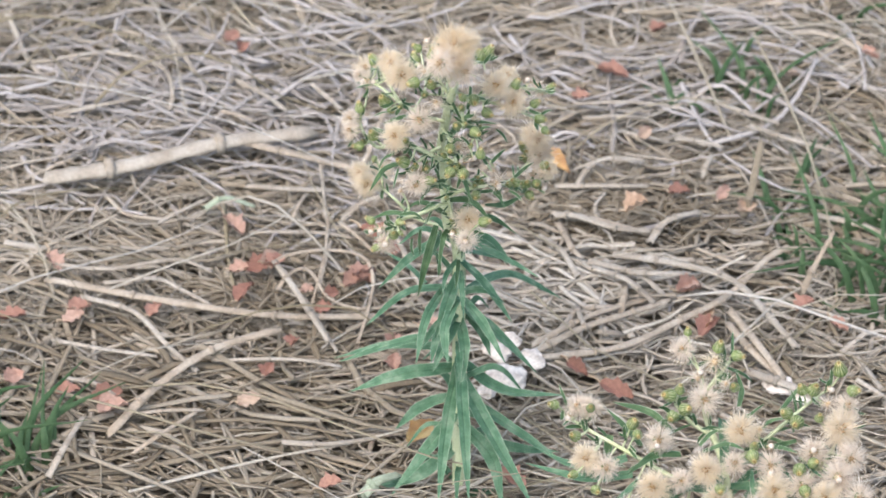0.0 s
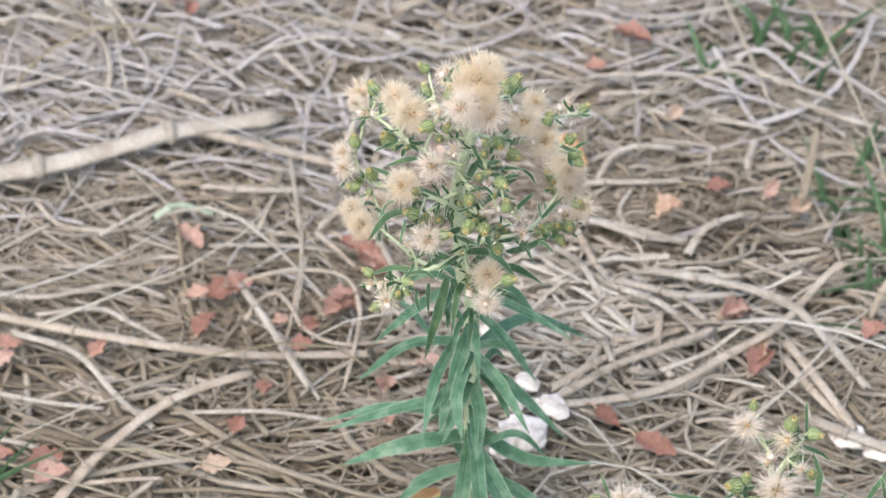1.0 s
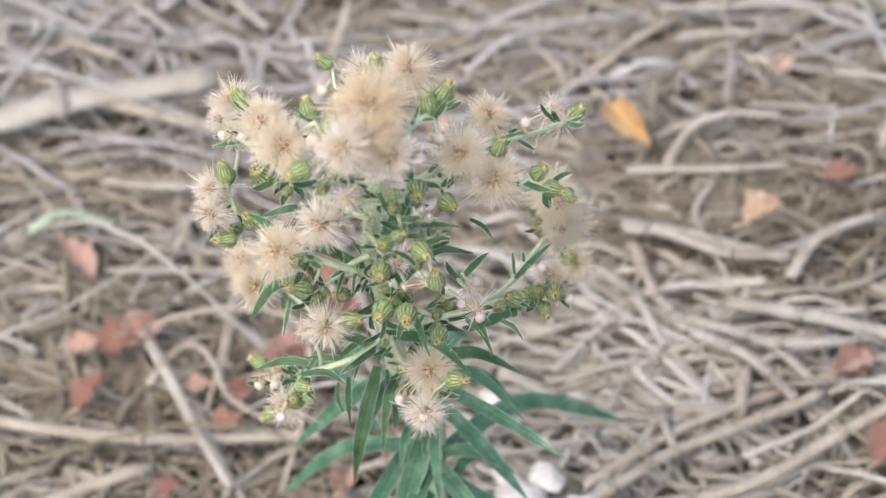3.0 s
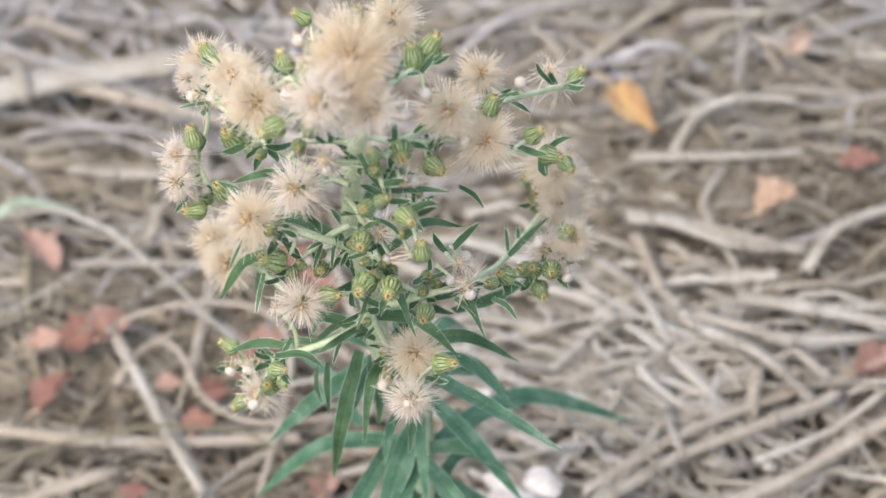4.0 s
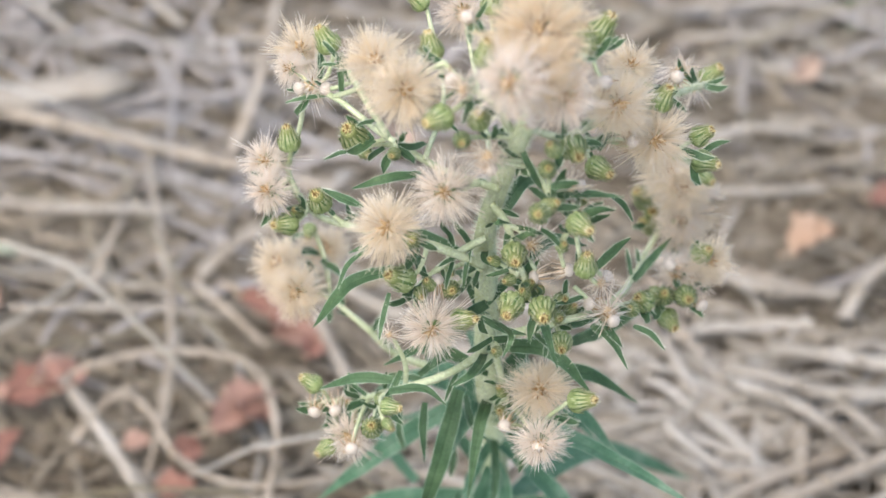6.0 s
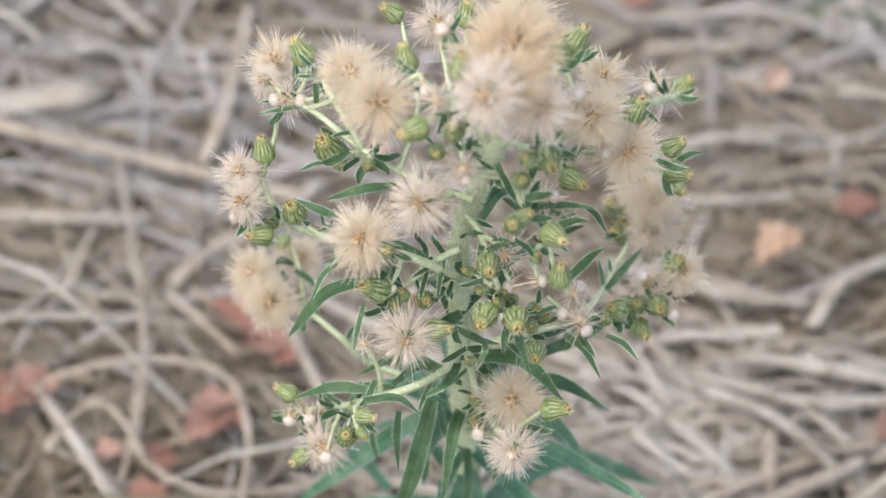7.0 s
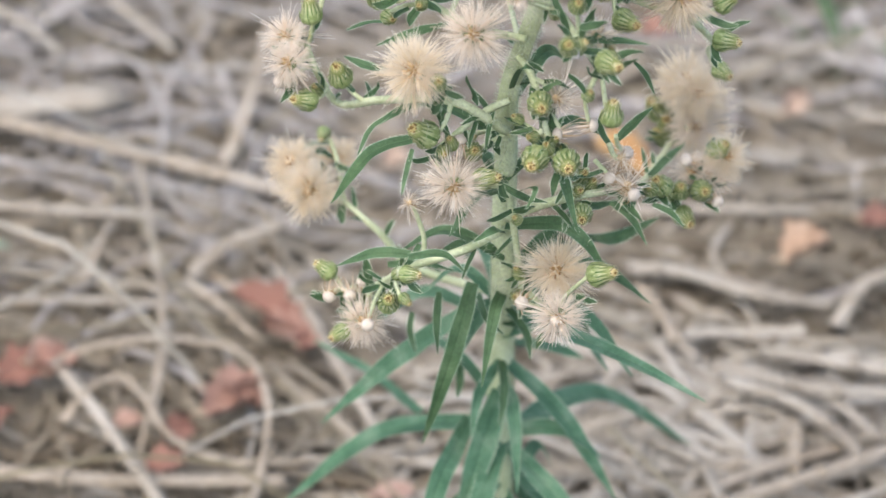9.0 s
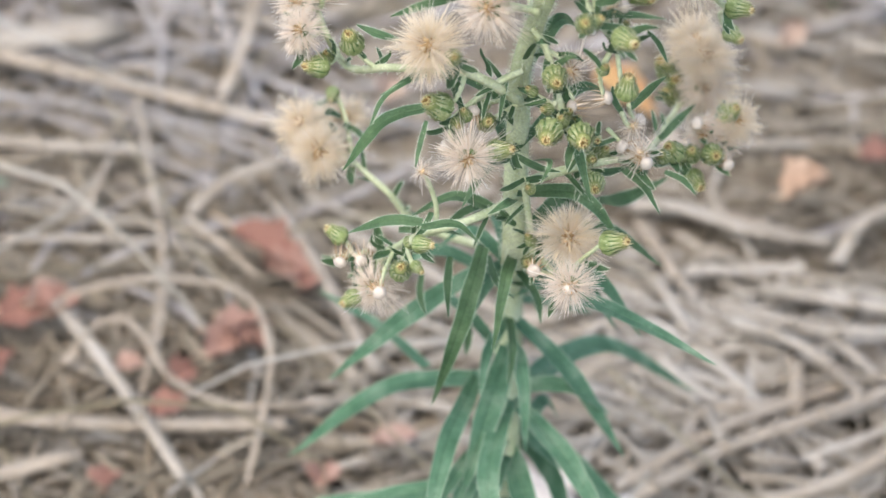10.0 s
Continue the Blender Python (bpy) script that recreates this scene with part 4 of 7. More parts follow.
dry_stalk([(0.0406, 0.0644, 0.01), (0.037, 0.0561, 0.012), (0.0302, 0.0459, 0.01)], 0.0012, 0.0010, GREY_STRAW, "folded bleached straw on the mat")
dry_stalk([(0.0398, 0.062, 0.012), (0.0405, 0.0569, 0.014), (0.0427, 0.0521, 0.012)], 0.0011, 0.0009, GREY_STRAW, "folded bleached straw on the mat")
dry_stalk([(0.0427, 0.0631, 0.01), (0.0478, 0.0621, 0.012), (0.0534, 0.0646, 0.01)], 0.0012, 0.0010, PALE_STRAW, "short pale straw on the mat")
dry_stalk([(0.0574, 0.0749, 0.01), (0.0566, 0.0662, 0.012), (0.0561, 0.0615, 0.01)], 0.0015, 0.0012, PALE_STRAW, "short broad straw on the mat")
dry_stalk([(0.0477, 0.0518, 0.01), (0.0516, 0.0493, 0.012), (0.0561, 0.0507, 0.01)], 0.0017, 0.0013, GREY_STRAW, "scrap of whitish straw on the mat")
dry_stalk([(0.0157, 0.0793, 0.004), (0.0249, 0.079, 0.006), (0.0363, 0.0815, 0.004)], 0.0020, 0.0017, GREY_STRAW, "broad weathered straw under the weed")
dry_stalk([(0.0168, 0.0729, 0.004), (0.0262, 0.0683, 0.006), (0.0377, 0.0731, 0.004)], 0.0016, 0.0012, GREY_STRAW, "weathered straw under the weed")
dry_stalk([(0.0583, 0.0424, 0.01), (0.0649, 0.0454, 0.012), (0.0738, 0.0528, 0.01)], 0.0013, 0.0010, PALE_STRAW, "pale straw on the mat")
dry_stalk([(0.0306, 0.1271, 0.01), (0.0447, 0.1256, 0.012), (0.0551, 0.1258, 0.012), (0.0654, 0.1281, 0.01)], 0.0012, 0.0009, GREY_STRAW, "bleached straw on the mat")
dry_stalk([(0.0455, 0.1121, 0.01), (0.0461, 0.1163, 0.012), (0.0504, 0.1254, 0.01)], 0.0008, 0.0006, GREY_STRAW, "short grey straw on the mat")
dry_stalk([(-0.142, 0.1963, 0.01), (-0.1293, 0.1913, 0.012), (-0.1195, 0.1847, 0.012), (-0.1158, 0.1727, 0.012), (-0.1164, 0.1646, 0.01)], 0.0010, 0.0008, GREY_STRAW, "hooked bleached straw on the mat")
dry_stalk([(-0.1616, 0.1921, 0.01), (-0.1502, 0.193, 0.012), (-0.1388, 0.1972, 0.01)], 0.0008, 0.0007, GREY_STRAW, "grey straw on the mat")
dry_stalk([(-0.1201, 0.2066, 0.01), (-0.1134, 0.1943, 0.012), (-0.1073, 0.1843, 0.01)], 0.0011, 0.0008, GREY_STRAW, "short bleached straw on the mat")
dry_stalk([(-0.1596, 0.1611, 0.01), (-0.1392, 0.1656, 0.012), (-0.1261, 0.1719, 0.01)], 0.0010, 0.0008, GREY_STRAW, "grey straw on the mat")
dry_stalk([(-0.0912, 0.1817, 0.01), (-0.0794, 0.1709, 0.012), (-0.0723, 0.1656, 0.01)], 0.0011, 0.0008, GREY_STRAW, "short bleached straw on the mat")
dry_stalk([(-0.0632, 0.1807, 0.01), (-0.0579, 0.1726, 0.012), (-0.0512, 0.1668, 0.01)], 0.0011, 0.0008, GREY_STRAW, "short bleached straw on the mat")
dry_stalk([(-0.0965, 0.1645, 0.01), (-0.0903, 0.1605, 0.012), (-0.0837, 0.159, 0.01)], 0.0010, 0.0008, PALE_STRAW, "short pale straw on the mat")
dry_stalk([(-0.1369, 0.1173, 0.01), (-0.1285, 0.1061, 0.012), (-0.1142, 0.1056, 0.01)], 0.0008, 0.0007, PALE_STRAW, "thin pale straw on the mat")
dry_stalk([(-0.1165, 0.104, 0.01), (-0.1084, 0.1083, 0.012), (-0.0987, 0.1171, 0.01)], 0.0008, 0.0006, GREY_STRAW, "thin grey straw on the mat")
dry_stalk([(-0.1544, 0.0811, 0.01), (-0.1323, 0.0772, 0.012), (-0.109, 0.0826, 0.012), (-0.0953, 0.0791, 0.01)], 0.0010, 0.0008, GREY_STRAW, "wavy bleached straw on the mat")
dry_stalk([(-0.1348, 0.0716, 0.01), (-0.1158, 0.0726, 0.012), (-0.1065, 0.0678, 0.012), (-0.0945, 0.0615, 0.01)], 0.0009, 0.0008, GREY_STRAW, "bent bleached straw on the mat")
dry_stalk([(-0.1416, 0.0645, 0.01), (-0.1221, 0.0552, 0.012), (-0.1087, 0.0385, 0.012), (-0.097, 0.0274, 0.01)], 0.0012, 0.0009, GREY_STRAW, "bleached straw lying across others")
dry_stalk([(-0.1519, 0.0424, 0.01), (-0.1318, 0.0361, 0.012), (-0.113, 0.0349, 0.01)], 0.0009, 0.0008, GREY_STRAW, "grey straw on the mat")
dry_stalk([(-0.1457, 0.0233, 0.01), (-0.1325, 0.0184, 0.012), (-0.1243, 0.0126, 0.01)], 0.0009, 0.0008, GREY_STRAW, "short bent straw on the mat")
dry_stalk([(-0.0916, 0.0335, 0.01), (-0.0639, 0.0327, 0.012), (-0.0451, 0.0315, 0.01)], 0.0008, 0.0007, GREY_STRAW, "thin grey straw on the mat")
dry_stalk([(-0.1169, 0.0063, 0.01), (-0.1054, 0.0062, 0.012), (-0.094, 0.0084, 0.01)], 0.0008, 0.0007, PALE_STRAW, "thin pale straw on the mat")
dry_stalk([(-0.1176, -0.013, 0.01), (-0.1066, -0.0041, 0.012), (-0.0961, 0.0077, 0.01)], 0.0010, 0.0008, PALE_STRAW, "thin pale straw lying across others")
dry_stalk([(-0.0644, -0.0067, 0.01), (-0.0485, -0.009, 0.012), (-0.032, -0.0039, 0.01)], 0.0012, 0.0009, GREY_STRAW, "bleached straw on the mat")
dry_stalk([(-0.052, 0.0962, 0.01), (-0.0536, 0.0813, 0.012), (-0.0554, 0.0695, 0.01)], 0.0007, 0.0005, GREY_STRAW, "thin grey straw on the mat")
dry_stalk([(0.104, 0.1614, 0.01), (0.1189, 0.1526, 0.012), (0.1375, 0.1479, 0.01)], 0.0012, 0.0009, GREY_STRAW, "bleached straw on the mat")
dry_stalk([(0.037, 0.1721, 0.01), (0.0576, 0.1714, 0.012), (0.0737, 0.1719, 0.01)], 0.0008, 0.0007, GREY_STRAW, "thin whitish straw on the mat")
dry_stalk([(0.0407, 0.1643, 0.01), (0.0538, 0.1636, 0.012), (0.0661, 0.1651, 0.01)], 0.0008, 0.0007, GREY_STRAW, "thin whitish straw on the mat")
dry_stalk([(0.0758, 0.1539, 0.01), (0.0853, 0.1506, 0.012), (0.0937, 0.1496, 0.01)], 0.0010, 0.0008, GREY_STRAW, "grey straw on the mat")
dry_stalk([(0.0855, 0.1338, 0.01), (0.0872, 0.1376, 0.012), (0.0893, 0.1453, 0.01)], 0.0013, 0.0010, GREY_STRAW, "short whitish straw on the mat")
dry_stalk([(0.0907, 0.1744, 0.01), (0.1044, 0.1655, 0.012), (0.1147, 0.1632, 0.01)], 0.0010, 0.0008, GREY_STRAW, "grey straw on the mat")
dry_stalk([(0.0542, 0.0905, 0.011), (0.0743, 0.0847, 0.013), (0.092, 0.079, 0.013), (0.1018, 0.0707, 0.013), (0.1114, 0.0558, 0.013), (0.1203, 0.0436, 0.011)], 0.0016, 0.0013, GREY_STRAW, "long curved bleached straw on the mat")
dry_stalk([(0.044, 0.0866, 0.011), (0.0615, 0.0787, 0.013), (0.0708, 0.071, 0.011)], 0.0014, 0.0011, GREY_STRAW, "curved bleached straw on the mat")
dry_stalk([(0.0248, 0.0366, 0.011), (0.0551, 0.0409, 0.013), (0.0779, 0.0555, 0.013), (0.0951, 0.0686, 0.013), (0.113, 0.091, 0.013), (0.1301, 0.0949, 0.011)], 0.0015, 0.0012, PALE_STRAW, "long bent straw-coloured stalk on the mat")
dry_stalk([(0.0234, 0.0439, 0.01), (0.0443, 0.0574, 0.012), (0.0677, 0.0697, 0.01)], 0.0014, 0.0011, PALE_STRAW, "straw-coloured stalk on the mat")
dry_stalk([(0.0958, 0.0614, 0.012), (0.1053, 0.0435, 0.014), (0.1153, 0.027, 0.012)], 0.0016, 0.0013, PALE_STRAW, "pale straw lying across others")
dry_stalk([(0.0249, 0.1007, 0.01), (0.0335, 0.0911, 0.012), (0.0394, 0.0803, 0.01)], 0.0012, 0.0010, GREY_STRAW, "curved grey straw on the mat")
dry_stalk([(-0.0995, 0.1076, 0.014), (-0.0919, 0.1114, 0.016), (-0.0814, 0.1114, 0.012)], 0.0013, 0.0009, PALE_BLADE, "pale sage-green withered blade on straw")
dry_stalk([(0.1009, 0.1166, 0.006), (0.1038, 0.1211, 0.016), (0.1071, 0.132, 0.03)], 0.0017, 0.0012, DARK_STRAW, "brown dead stalk leaning beside grass")
dry_stalk([(-0.0351, -0.0324, 0.01), (-0.0296, -0.0284, 0.014), (-0.0225, -0.0212, 0.01)], 0.0025, 0.0017, PALE_BLADE, "pale sage-green withered blade on straw")
fallen_leaf((-0.0885, 0.1025, 0.011), 0.0123, 0.0070, -50, -22)
fallen_leaf((-0.0822, 0.0673, 0.011), 0.0106, 0.0060, 60, -20)
fallen_leaf((-0.0398, 0.0783, 0.011), 0.0106, 0.0063, 20, -20, RUST_LEAF)
fallen_leaf((-0.0267, 0.0445, 0.011), 0.0070, 0.0053, 80, -2, RUST_LEAF)
fallen_leaf((-0.0259, 0.0335, 0.011), 0.0070, 0.0053, 100, -15, RUST_LEAF)
fallen_leaf((-0.0776, 0.0131, 0.011), 0.0088, 0.0053, 10, 22)
fallen_leaf((-0.1292, 0.0141, 0.011), 0.0123, 0.0070, 30, 17)
fallen_leaf((-0.0717, 0.0283, 0.011), 0.0070, 0.0056, 70, -6)
fallen_leaf((-0.1148, 0.0574, 0.011), 0.0077, 0.0053, 60, -9)
fallen_leaf((-0.0505, 0.0674, 0.011), 0.0063, 0.0046, 40, 13)
fallen_leaf((0.061, 0.107, 0.020), 0.0092, 0.0068, 30, -12, TAN_LEAF, "curled tan dead leaf lying on straw")
fallen_leaf((0.0803, 0.074, 0.011), 0.0106, 0.0070, 40, 13)
fallen_leaf((0.0876, 0.0584, 0.011), 0.0106, 0.0070, 70, -23, TAN_LEAF, "curled tan dead leaf lying on straw")
fallen_leaf((0.0547, 0.0216, 0.011), 0.0141, 0.0060, -30, 12)
fallen_leaf((0.0405, 0.0319, 0.011), 0.0095, 0.0046, -40, 18)
fallen_leaf((0.0514, 0.1889, 0.011), 0.0123, 0.0053, -10, -15)
fallen_leaf((0.077, 0.1245, 0.011), 0.0088, 0.0046, 20, 2)
fallen_leaf((0.0934, 0.124, 0.011), 0.0077, 0.0042, 60, 15)
fallen_leaf((0.0393, 0.1751, 0.011), 0.0070, 0.0046, 20, 0)
fallen_leaf((-0.0913, 0.199, 0.011), 0.0070, 0.0042, 80, 21)
fallen_leaf((0.102, 0.117, 0.011), 0.0088, 0.0063, 50, 7, TAN_LEAF, "curled tan dead leaf lying on straw")
fallen_leaf((-0.1424, 0.0585, 0.011), 0.0088, 0.0060, 20, -2)
fallen_leaf((-0.0734, 0.0843, 0.011), 0.0088, 0.0060, 40, 9)
fallen_leaf((-0.0852, 0.0797, 0.011), 0.0070, 0.0046, 10, 3)
fallen_leaf((-0.0313, 0.0938, 0.011), 0.0098, 0.0053, -30, 7, RUST_LEAF)
fallen_leaf((0.0881, 0.0537, 0.011), 0.0126, 0.0075, 60, -8)
fallen_leaf((0.0808, 0.0732, 0.011), 0.0105, 0.0075, 30, -23)
fallen_leaf((-0.1538, 0.0809, 0.011), 0.0096, 0.0063, -60, -24)
fallen_leaf((-0.1443, 0.0534, 0.011), 0.0084, 0.0055, 30, -2)
fallen_leaf((-0.1433, 0.0158, 0.011), 0.0092, 0.0055, 10, 4)
fallen_leaf((-0.1264, 0.0078, 0.011), 0.0113, 0.0084, 20, -5)
fallen_leaf((-0.0463, -0.0277, 0.011), 0.0084, 0.0055, 20, -1)
fallen_leaf((0.0178, -0.0238, 0.011), 0.0126, 0.0063, -30, 2)
fallen_leaf((-0.0952, 0.2051, 0.011), 0.0092, 0.0050, 60, 8)
fallen_leaf((-0.1671, 0.0534, 0.011), 0.0105, 0.0063, 10, -15)
fallen_leaf((-0.1634, 0.0229, 0.011), 0.0084, 0.0063, 40, 10)
fallen_leaf((0.1232, 0.0661, 0.011), 0.0084, 0.0063, 40, -14)
fallen_leaf((0.1355, 0.0563, 0.011), 0.0075, 0.0050, -30, -10)
fallen_leaf((0.0687, 0.214, 0.011), 0.0075, 0.0046, 40, -11)
fallen_leaf((0.1195, 0.1899, 0.011), 0.0063, 0.0050, 0, -24)
fallen_leaf((0.1499, 0.2018, 0.011), 0.0084, 0.0042, -40, -14)
fallen_leaf((-0.0713, 0.083, 0.011), 0.0084, 0.0063, 60, -5)
fallen_leaf((-0.0397, 0.0765, 0.011), 0.0080, 0.0054, -20, -14, RUST_LEAF)
fallen_leaf((-0.0141, 0.0533, 0.011), 0.0080, 0.0050, 20, -17)
fallen_leaf((-0.0346, 0.0972, 0.011), 0.0150, 0.0060, -25, 7)
fallen_leaf((-0.0283, 0.0901, 0.011), 0.0060, 0.0040, 60, 7)
fallen_leaf((-0.0417, 0.0738, 0.011), 0.0100, 0.0066, 30, -2, RUST_LEAF)
fallen_leaf((-0.0527, 0.0595, 0.011), 0.0070, 0.0050, 10, 7)
fallen_leaf((-0.0122, 0.1386, 0.011), 0.0070, 0.0050, 80, 18)
fallen_leaf((-0.0771, 0.0817, 0.011), 0.0120, 0.0070, 20, 10)
fallen_leaf((-0.0632, 0.0423, 0.011), 0.0060, 0.0050, 70, -14)
fallen_leaf((-0.0594, 0.0689, 0.011), 0.0050, 0.0036, 20, 3)
fallen_leaf((0.064, 0.1559, 0.011), 0.0060, 0.0040, 40, 25)
fallen_leaf((0.031, 0.136, 0.014), 0.0165, 0.0062, -55, 18, AMBER_LEAF, "amber and yellow autumn leaf lying on straw", "autumn_leaf")
fallen_leaf((-0.0151, -0.0022, 0.012), 0.0157, 0.0075, 55, 10, AMBER_LEAF, "yellow-orange autumn leaf lying on straw", "autumn_leaf")
pebble((0.0155, 0.0258, 0.011), 0.0056, 0.45, -20, 0)
pebble((0.0085, 0.0205, 0.011), 0.0032, 0.55, 60, 1)
pebble((0.011, 0.04, 0.011), 0.0042, 0.5, -30, 7)
pebble((0.0073, 0.0464, 0.011), 0.0019, 0.6, 0, 2)
pebble((0.0038, 0.0659, 0.011), 0.0021, 0.6, 0, 4)
pebble((0.1135, 0.025, 0.011), 0.0042, 0.3, -20, 5)
pebble((0.1226, 0.0199, 0.011), 0.0034, 0.3, -20, 6)
pebble((0.0163, 0.0448, 0.012), 0.0030, 0.4, -40, 11)
pebble((0.0238, 0.0355, 0.012), 0.0038, 0.35, -38, 12)
grass_tuft((0.1464, 0.0932, -0.01), 34, 0.03, 0.04, 11230, (-0.2, 0.2))
grass_tuft((0.1279, 0.1196, -0.01), 18, 0.022, 0.032, 10510, (-0.3, 0.3))
grass_tuft((0.1555, 0.1203, -0.01), 20, 0.02, 0.035, 11420, (-0.2, 0.4))
grass_tuft((0.1051, 0.1913, -0.01), 14, 0.02, 0.04, 9505, (0, 0.3))
grass_tuft((0.0812, 0.1813, -0.01), 10, 0.012, 0.03, 8765, (0, 0.3))
grass_tuft((-0.1624, -0.0147, -0.01), 22, 0.018, 0.04, 1010, (0.1, 0.4))
grass_tuft((-0.1751, -0.0095, -0.01), 14, 0.02, 0.05, 570, (0.2, 0.3))
grass_tuft((0.1588, 0.0818, -0.01), 20, 0.02, 0.045, 11690, (-0.3, 0.2))
grass_tuft((0.1385, 0.2451, -0.01), 10, 0.02, 0.04, 10390, (0, 0.3))

# ---- the weed ----
weed = root("weed_plant", (-0.0008, -0.0224, -0.006), "tall hairy green weed with fluffy cream seed heads", "weed")
branch(weed, "stem", [(-0.0008, -0.0224, -0.006), (-0.0012, -0.0104, 0.027), (-0.0015, 0.002, 0.056), (-0.002, 0.0204, 0.0815), (-0.0046, 0.0042, 0.1105), (-0.0055, 0.0046, 0.1222), (-0.0061, 0.0058, 0.1346), (-0.0069, 0.0044, 0.1485), (-0.0056, 0.0029, 0.1602), (-0.0040, -0.0005, 0.1730), (-0.0024, -0.0024, 0.1829), (-0.0017, -0.0015, 0.1905)], 0.0024, 0.0013, 34000)
branch(weed, "branch", [(-0.0058, -0.0006, 0.1645), (-0.0132, 0.0046, 0.1622), (-0.0217, 0.0104, 0.1631), (-0.0259, 0.0133, 0.1646), (-0.0291, 0.0170, 0.1641), (-0.0328, 0.0213, 0.1616)], 0.00055, 0.0004)
branch(weed, "branch", [(-0.0068, 0.0013, 0.1442), (-0.0157, -0.0010, 0.1523), (-0.0251, 0.0113, 0.1409), (-0.0304, 0.0233, 0.1289), (-0.0342, 0.0208, 0.1371), (-0.0361, 0.0241, 0.1403)], 0.0007, 0.0004)
branch(weed, "branch", [(-0.0070, 0.0018, 0.1502), (-0.0104, 0.0006, 0.1490), (-0.0141, -0.0012, 0.1466), (-0.0175, -0.0038, 0.1451)], 0.00055, 0.0004)
branch(weed, "branch", [(-0.0057, 0.0013, 0.1242), (-0.0123, -0.0042, 0.1249), (-0.0201, -0.0044, 0.1213), (-0.0247, 0.0031, 0.1096), (-0.0295, 0.0050, 0.1064)], 0.0007, 0.0004)
branch(weed, "branch", [(-0.0062, -0.0019, 0.1361), (-0.0040, -0.0008, 0.1234), (-0.0023, -0.0010, 0.1154), (-0.0002, -0.0041, 0.1146), (0.0018, -0.0084, 0.1151)], 0.00055, 0.0004)
branch(weed, "branch", [(-0.0068, -0.0006, 0.1612), (-0.0044, -0.0026, 0.1587), (-0.0018, -0.0051, 0.1506), (0.0005, -0.0062, 0.1455), (0.0049, 0.0019, 0.1292)], 0.00055, 0.0004)
branch(weed, "branch", [(-0.0058, 0.0007, 0.1272), (0.0003, -0.0019, 0.1332), (0.0098, 0.0024, 0.1317), (0.0185, 0.0122, 0.1222), (0.0224, 0.0155, 0.1187), (0.0256, 0.0172, 0.1192)], 0.0007, 0.0004)
branch(weed, "branch", [(-0.0038, -0.0007, 0.1739), (-0.0000, -0.0039, 0.1702), (0.0019, -0.0062, 0.1683), (0.0049, -0.0067, 0.1651)], 0.00055, 0.0004)
branch(weed, "branch", [(-0.0027, -0.0018, 0.1797), (0.0033, -0.0001, 0.1754), (0.0117, 0.0090, 0.1639), (0.0196, 0.0102, 0.1595), (0.0258, 0.0212, 0.1451)], 0.00055, 0.0004)
branch(weed, "branch", [(0.0033, -0.0001, 0.1754), (0.0090, 0.0096, 0.1678), (0.0149, 0.0125, 0.1684), (0.0223, 0.0255, 0.1558), (0.0276, 0.0370, 0.1441)], 0.00055, 0.0004)
branch(weed, "branch", [(0.0098, 0.0024, 0.1317), (0.0158, 0.0140, 0.1225), (0.0203, 0.0265, 0.1165), (0.0235, 0.0340, 0.1140)], 0.0005, 0.0004)
branch(weed, "branch", [(-0.0217, 0.0104, 0.1631), (-0.0247, 0.0130, 0.1677), (-0.0279, 0.0181, 0.1700), (-0.0296, 0.0198, 0.1708)], 0.00055, 0.0004)
branch(weed, "branch", [(-0.0036, -0.0012, 0.1757), (-0.0076, -0.0019, 0.1851), (-0.0127, 0.0051, 0.1831), (-0.0145, 0.0066, 0.1844)], 0.00055, 0.0004)
branch(weed, "branch", [(-0.0028, -0.0020, 0.1807), (-0.0064, 0.0018, 0.1883), (-0.0087, 0.0106, 0.1854), (-0.0104, 0.0111, 0.1879)], 0.00055, 0.0004)
branch(weed, "branch", [(-0.0021, -0.0021, 0.1863), (0.0028, 0.0017, 0.1880), (0.0070, 0.0104, 0.1829)], 0.00055, 0.0004)
branch(weed, "branch", [(-0.001, 0.0196, 0.092), (-0.0164, 0.0216, 0.0959), (-0.0229, 0.0218, 0.1035), (-0.0284, 0.0253, 0.1065)], 0.0007, 0.0004)
bracts_along(weed, [(-0.0058, -0.0006, 0.1645), (-0.0132, 0.0046, 0.1622), (-0.0217, 0.0104, 0.1631), (-0.0259, 0.0133, 0.1646), (-0.0291, 0.0170, 0.1641), (-0.0328, 0.0213, 0.1616)], 4, 50)
bracts_along(weed, [(-0.0068, 0.0013, 0.1442), (-0.0157, -0.0010, 0.1523), (-0.0251, 0.0113, 0.1409), (-0.0304, 0.0233, 0.1289), (-0.0342, 0.0208, 0.1371), (-0.0361, 0.0241, 0.1403)], 4, 51)
bracts_along(weed, [(-0.0070, 0.0018, 0.1502), (-0.0104, 0.0006, 0.1490), (-0.0141, -0.0012, 0.1466), (-0.0175, -0.0038, 0.1451)], 4, 52)
bracts_along(weed, [(-0.0057, 0.0013, 0.1242), (-0.0123, -0.0042, 0.1249), (-0.0201, -0.0044, 0.1213), (-0.0247, 0.0031, 0.1096), (-0.0295, 0.0050, 0.1064)], 4, 53)
bracts_along(weed, [(-0.0062, -0.0019, 0.1361), (-0.0040, -0.0008, 0.1234), (-0.0023, -0.0010, 0.1154), (-0.0002, -0.0041, 0.1146), (0.0018, -0.0084, 0.1151)], 4, 54)
bracts_along(weed, [(-0.0068, -0.0006, 0.1612), (-0.0044, -0.0026, 0.1587), (-0.0018, -0.0051, 0.1506), (0.0005, -0.0062, 0.1455), (0.0049, 0.0019, 0.1292)], 4, 55)
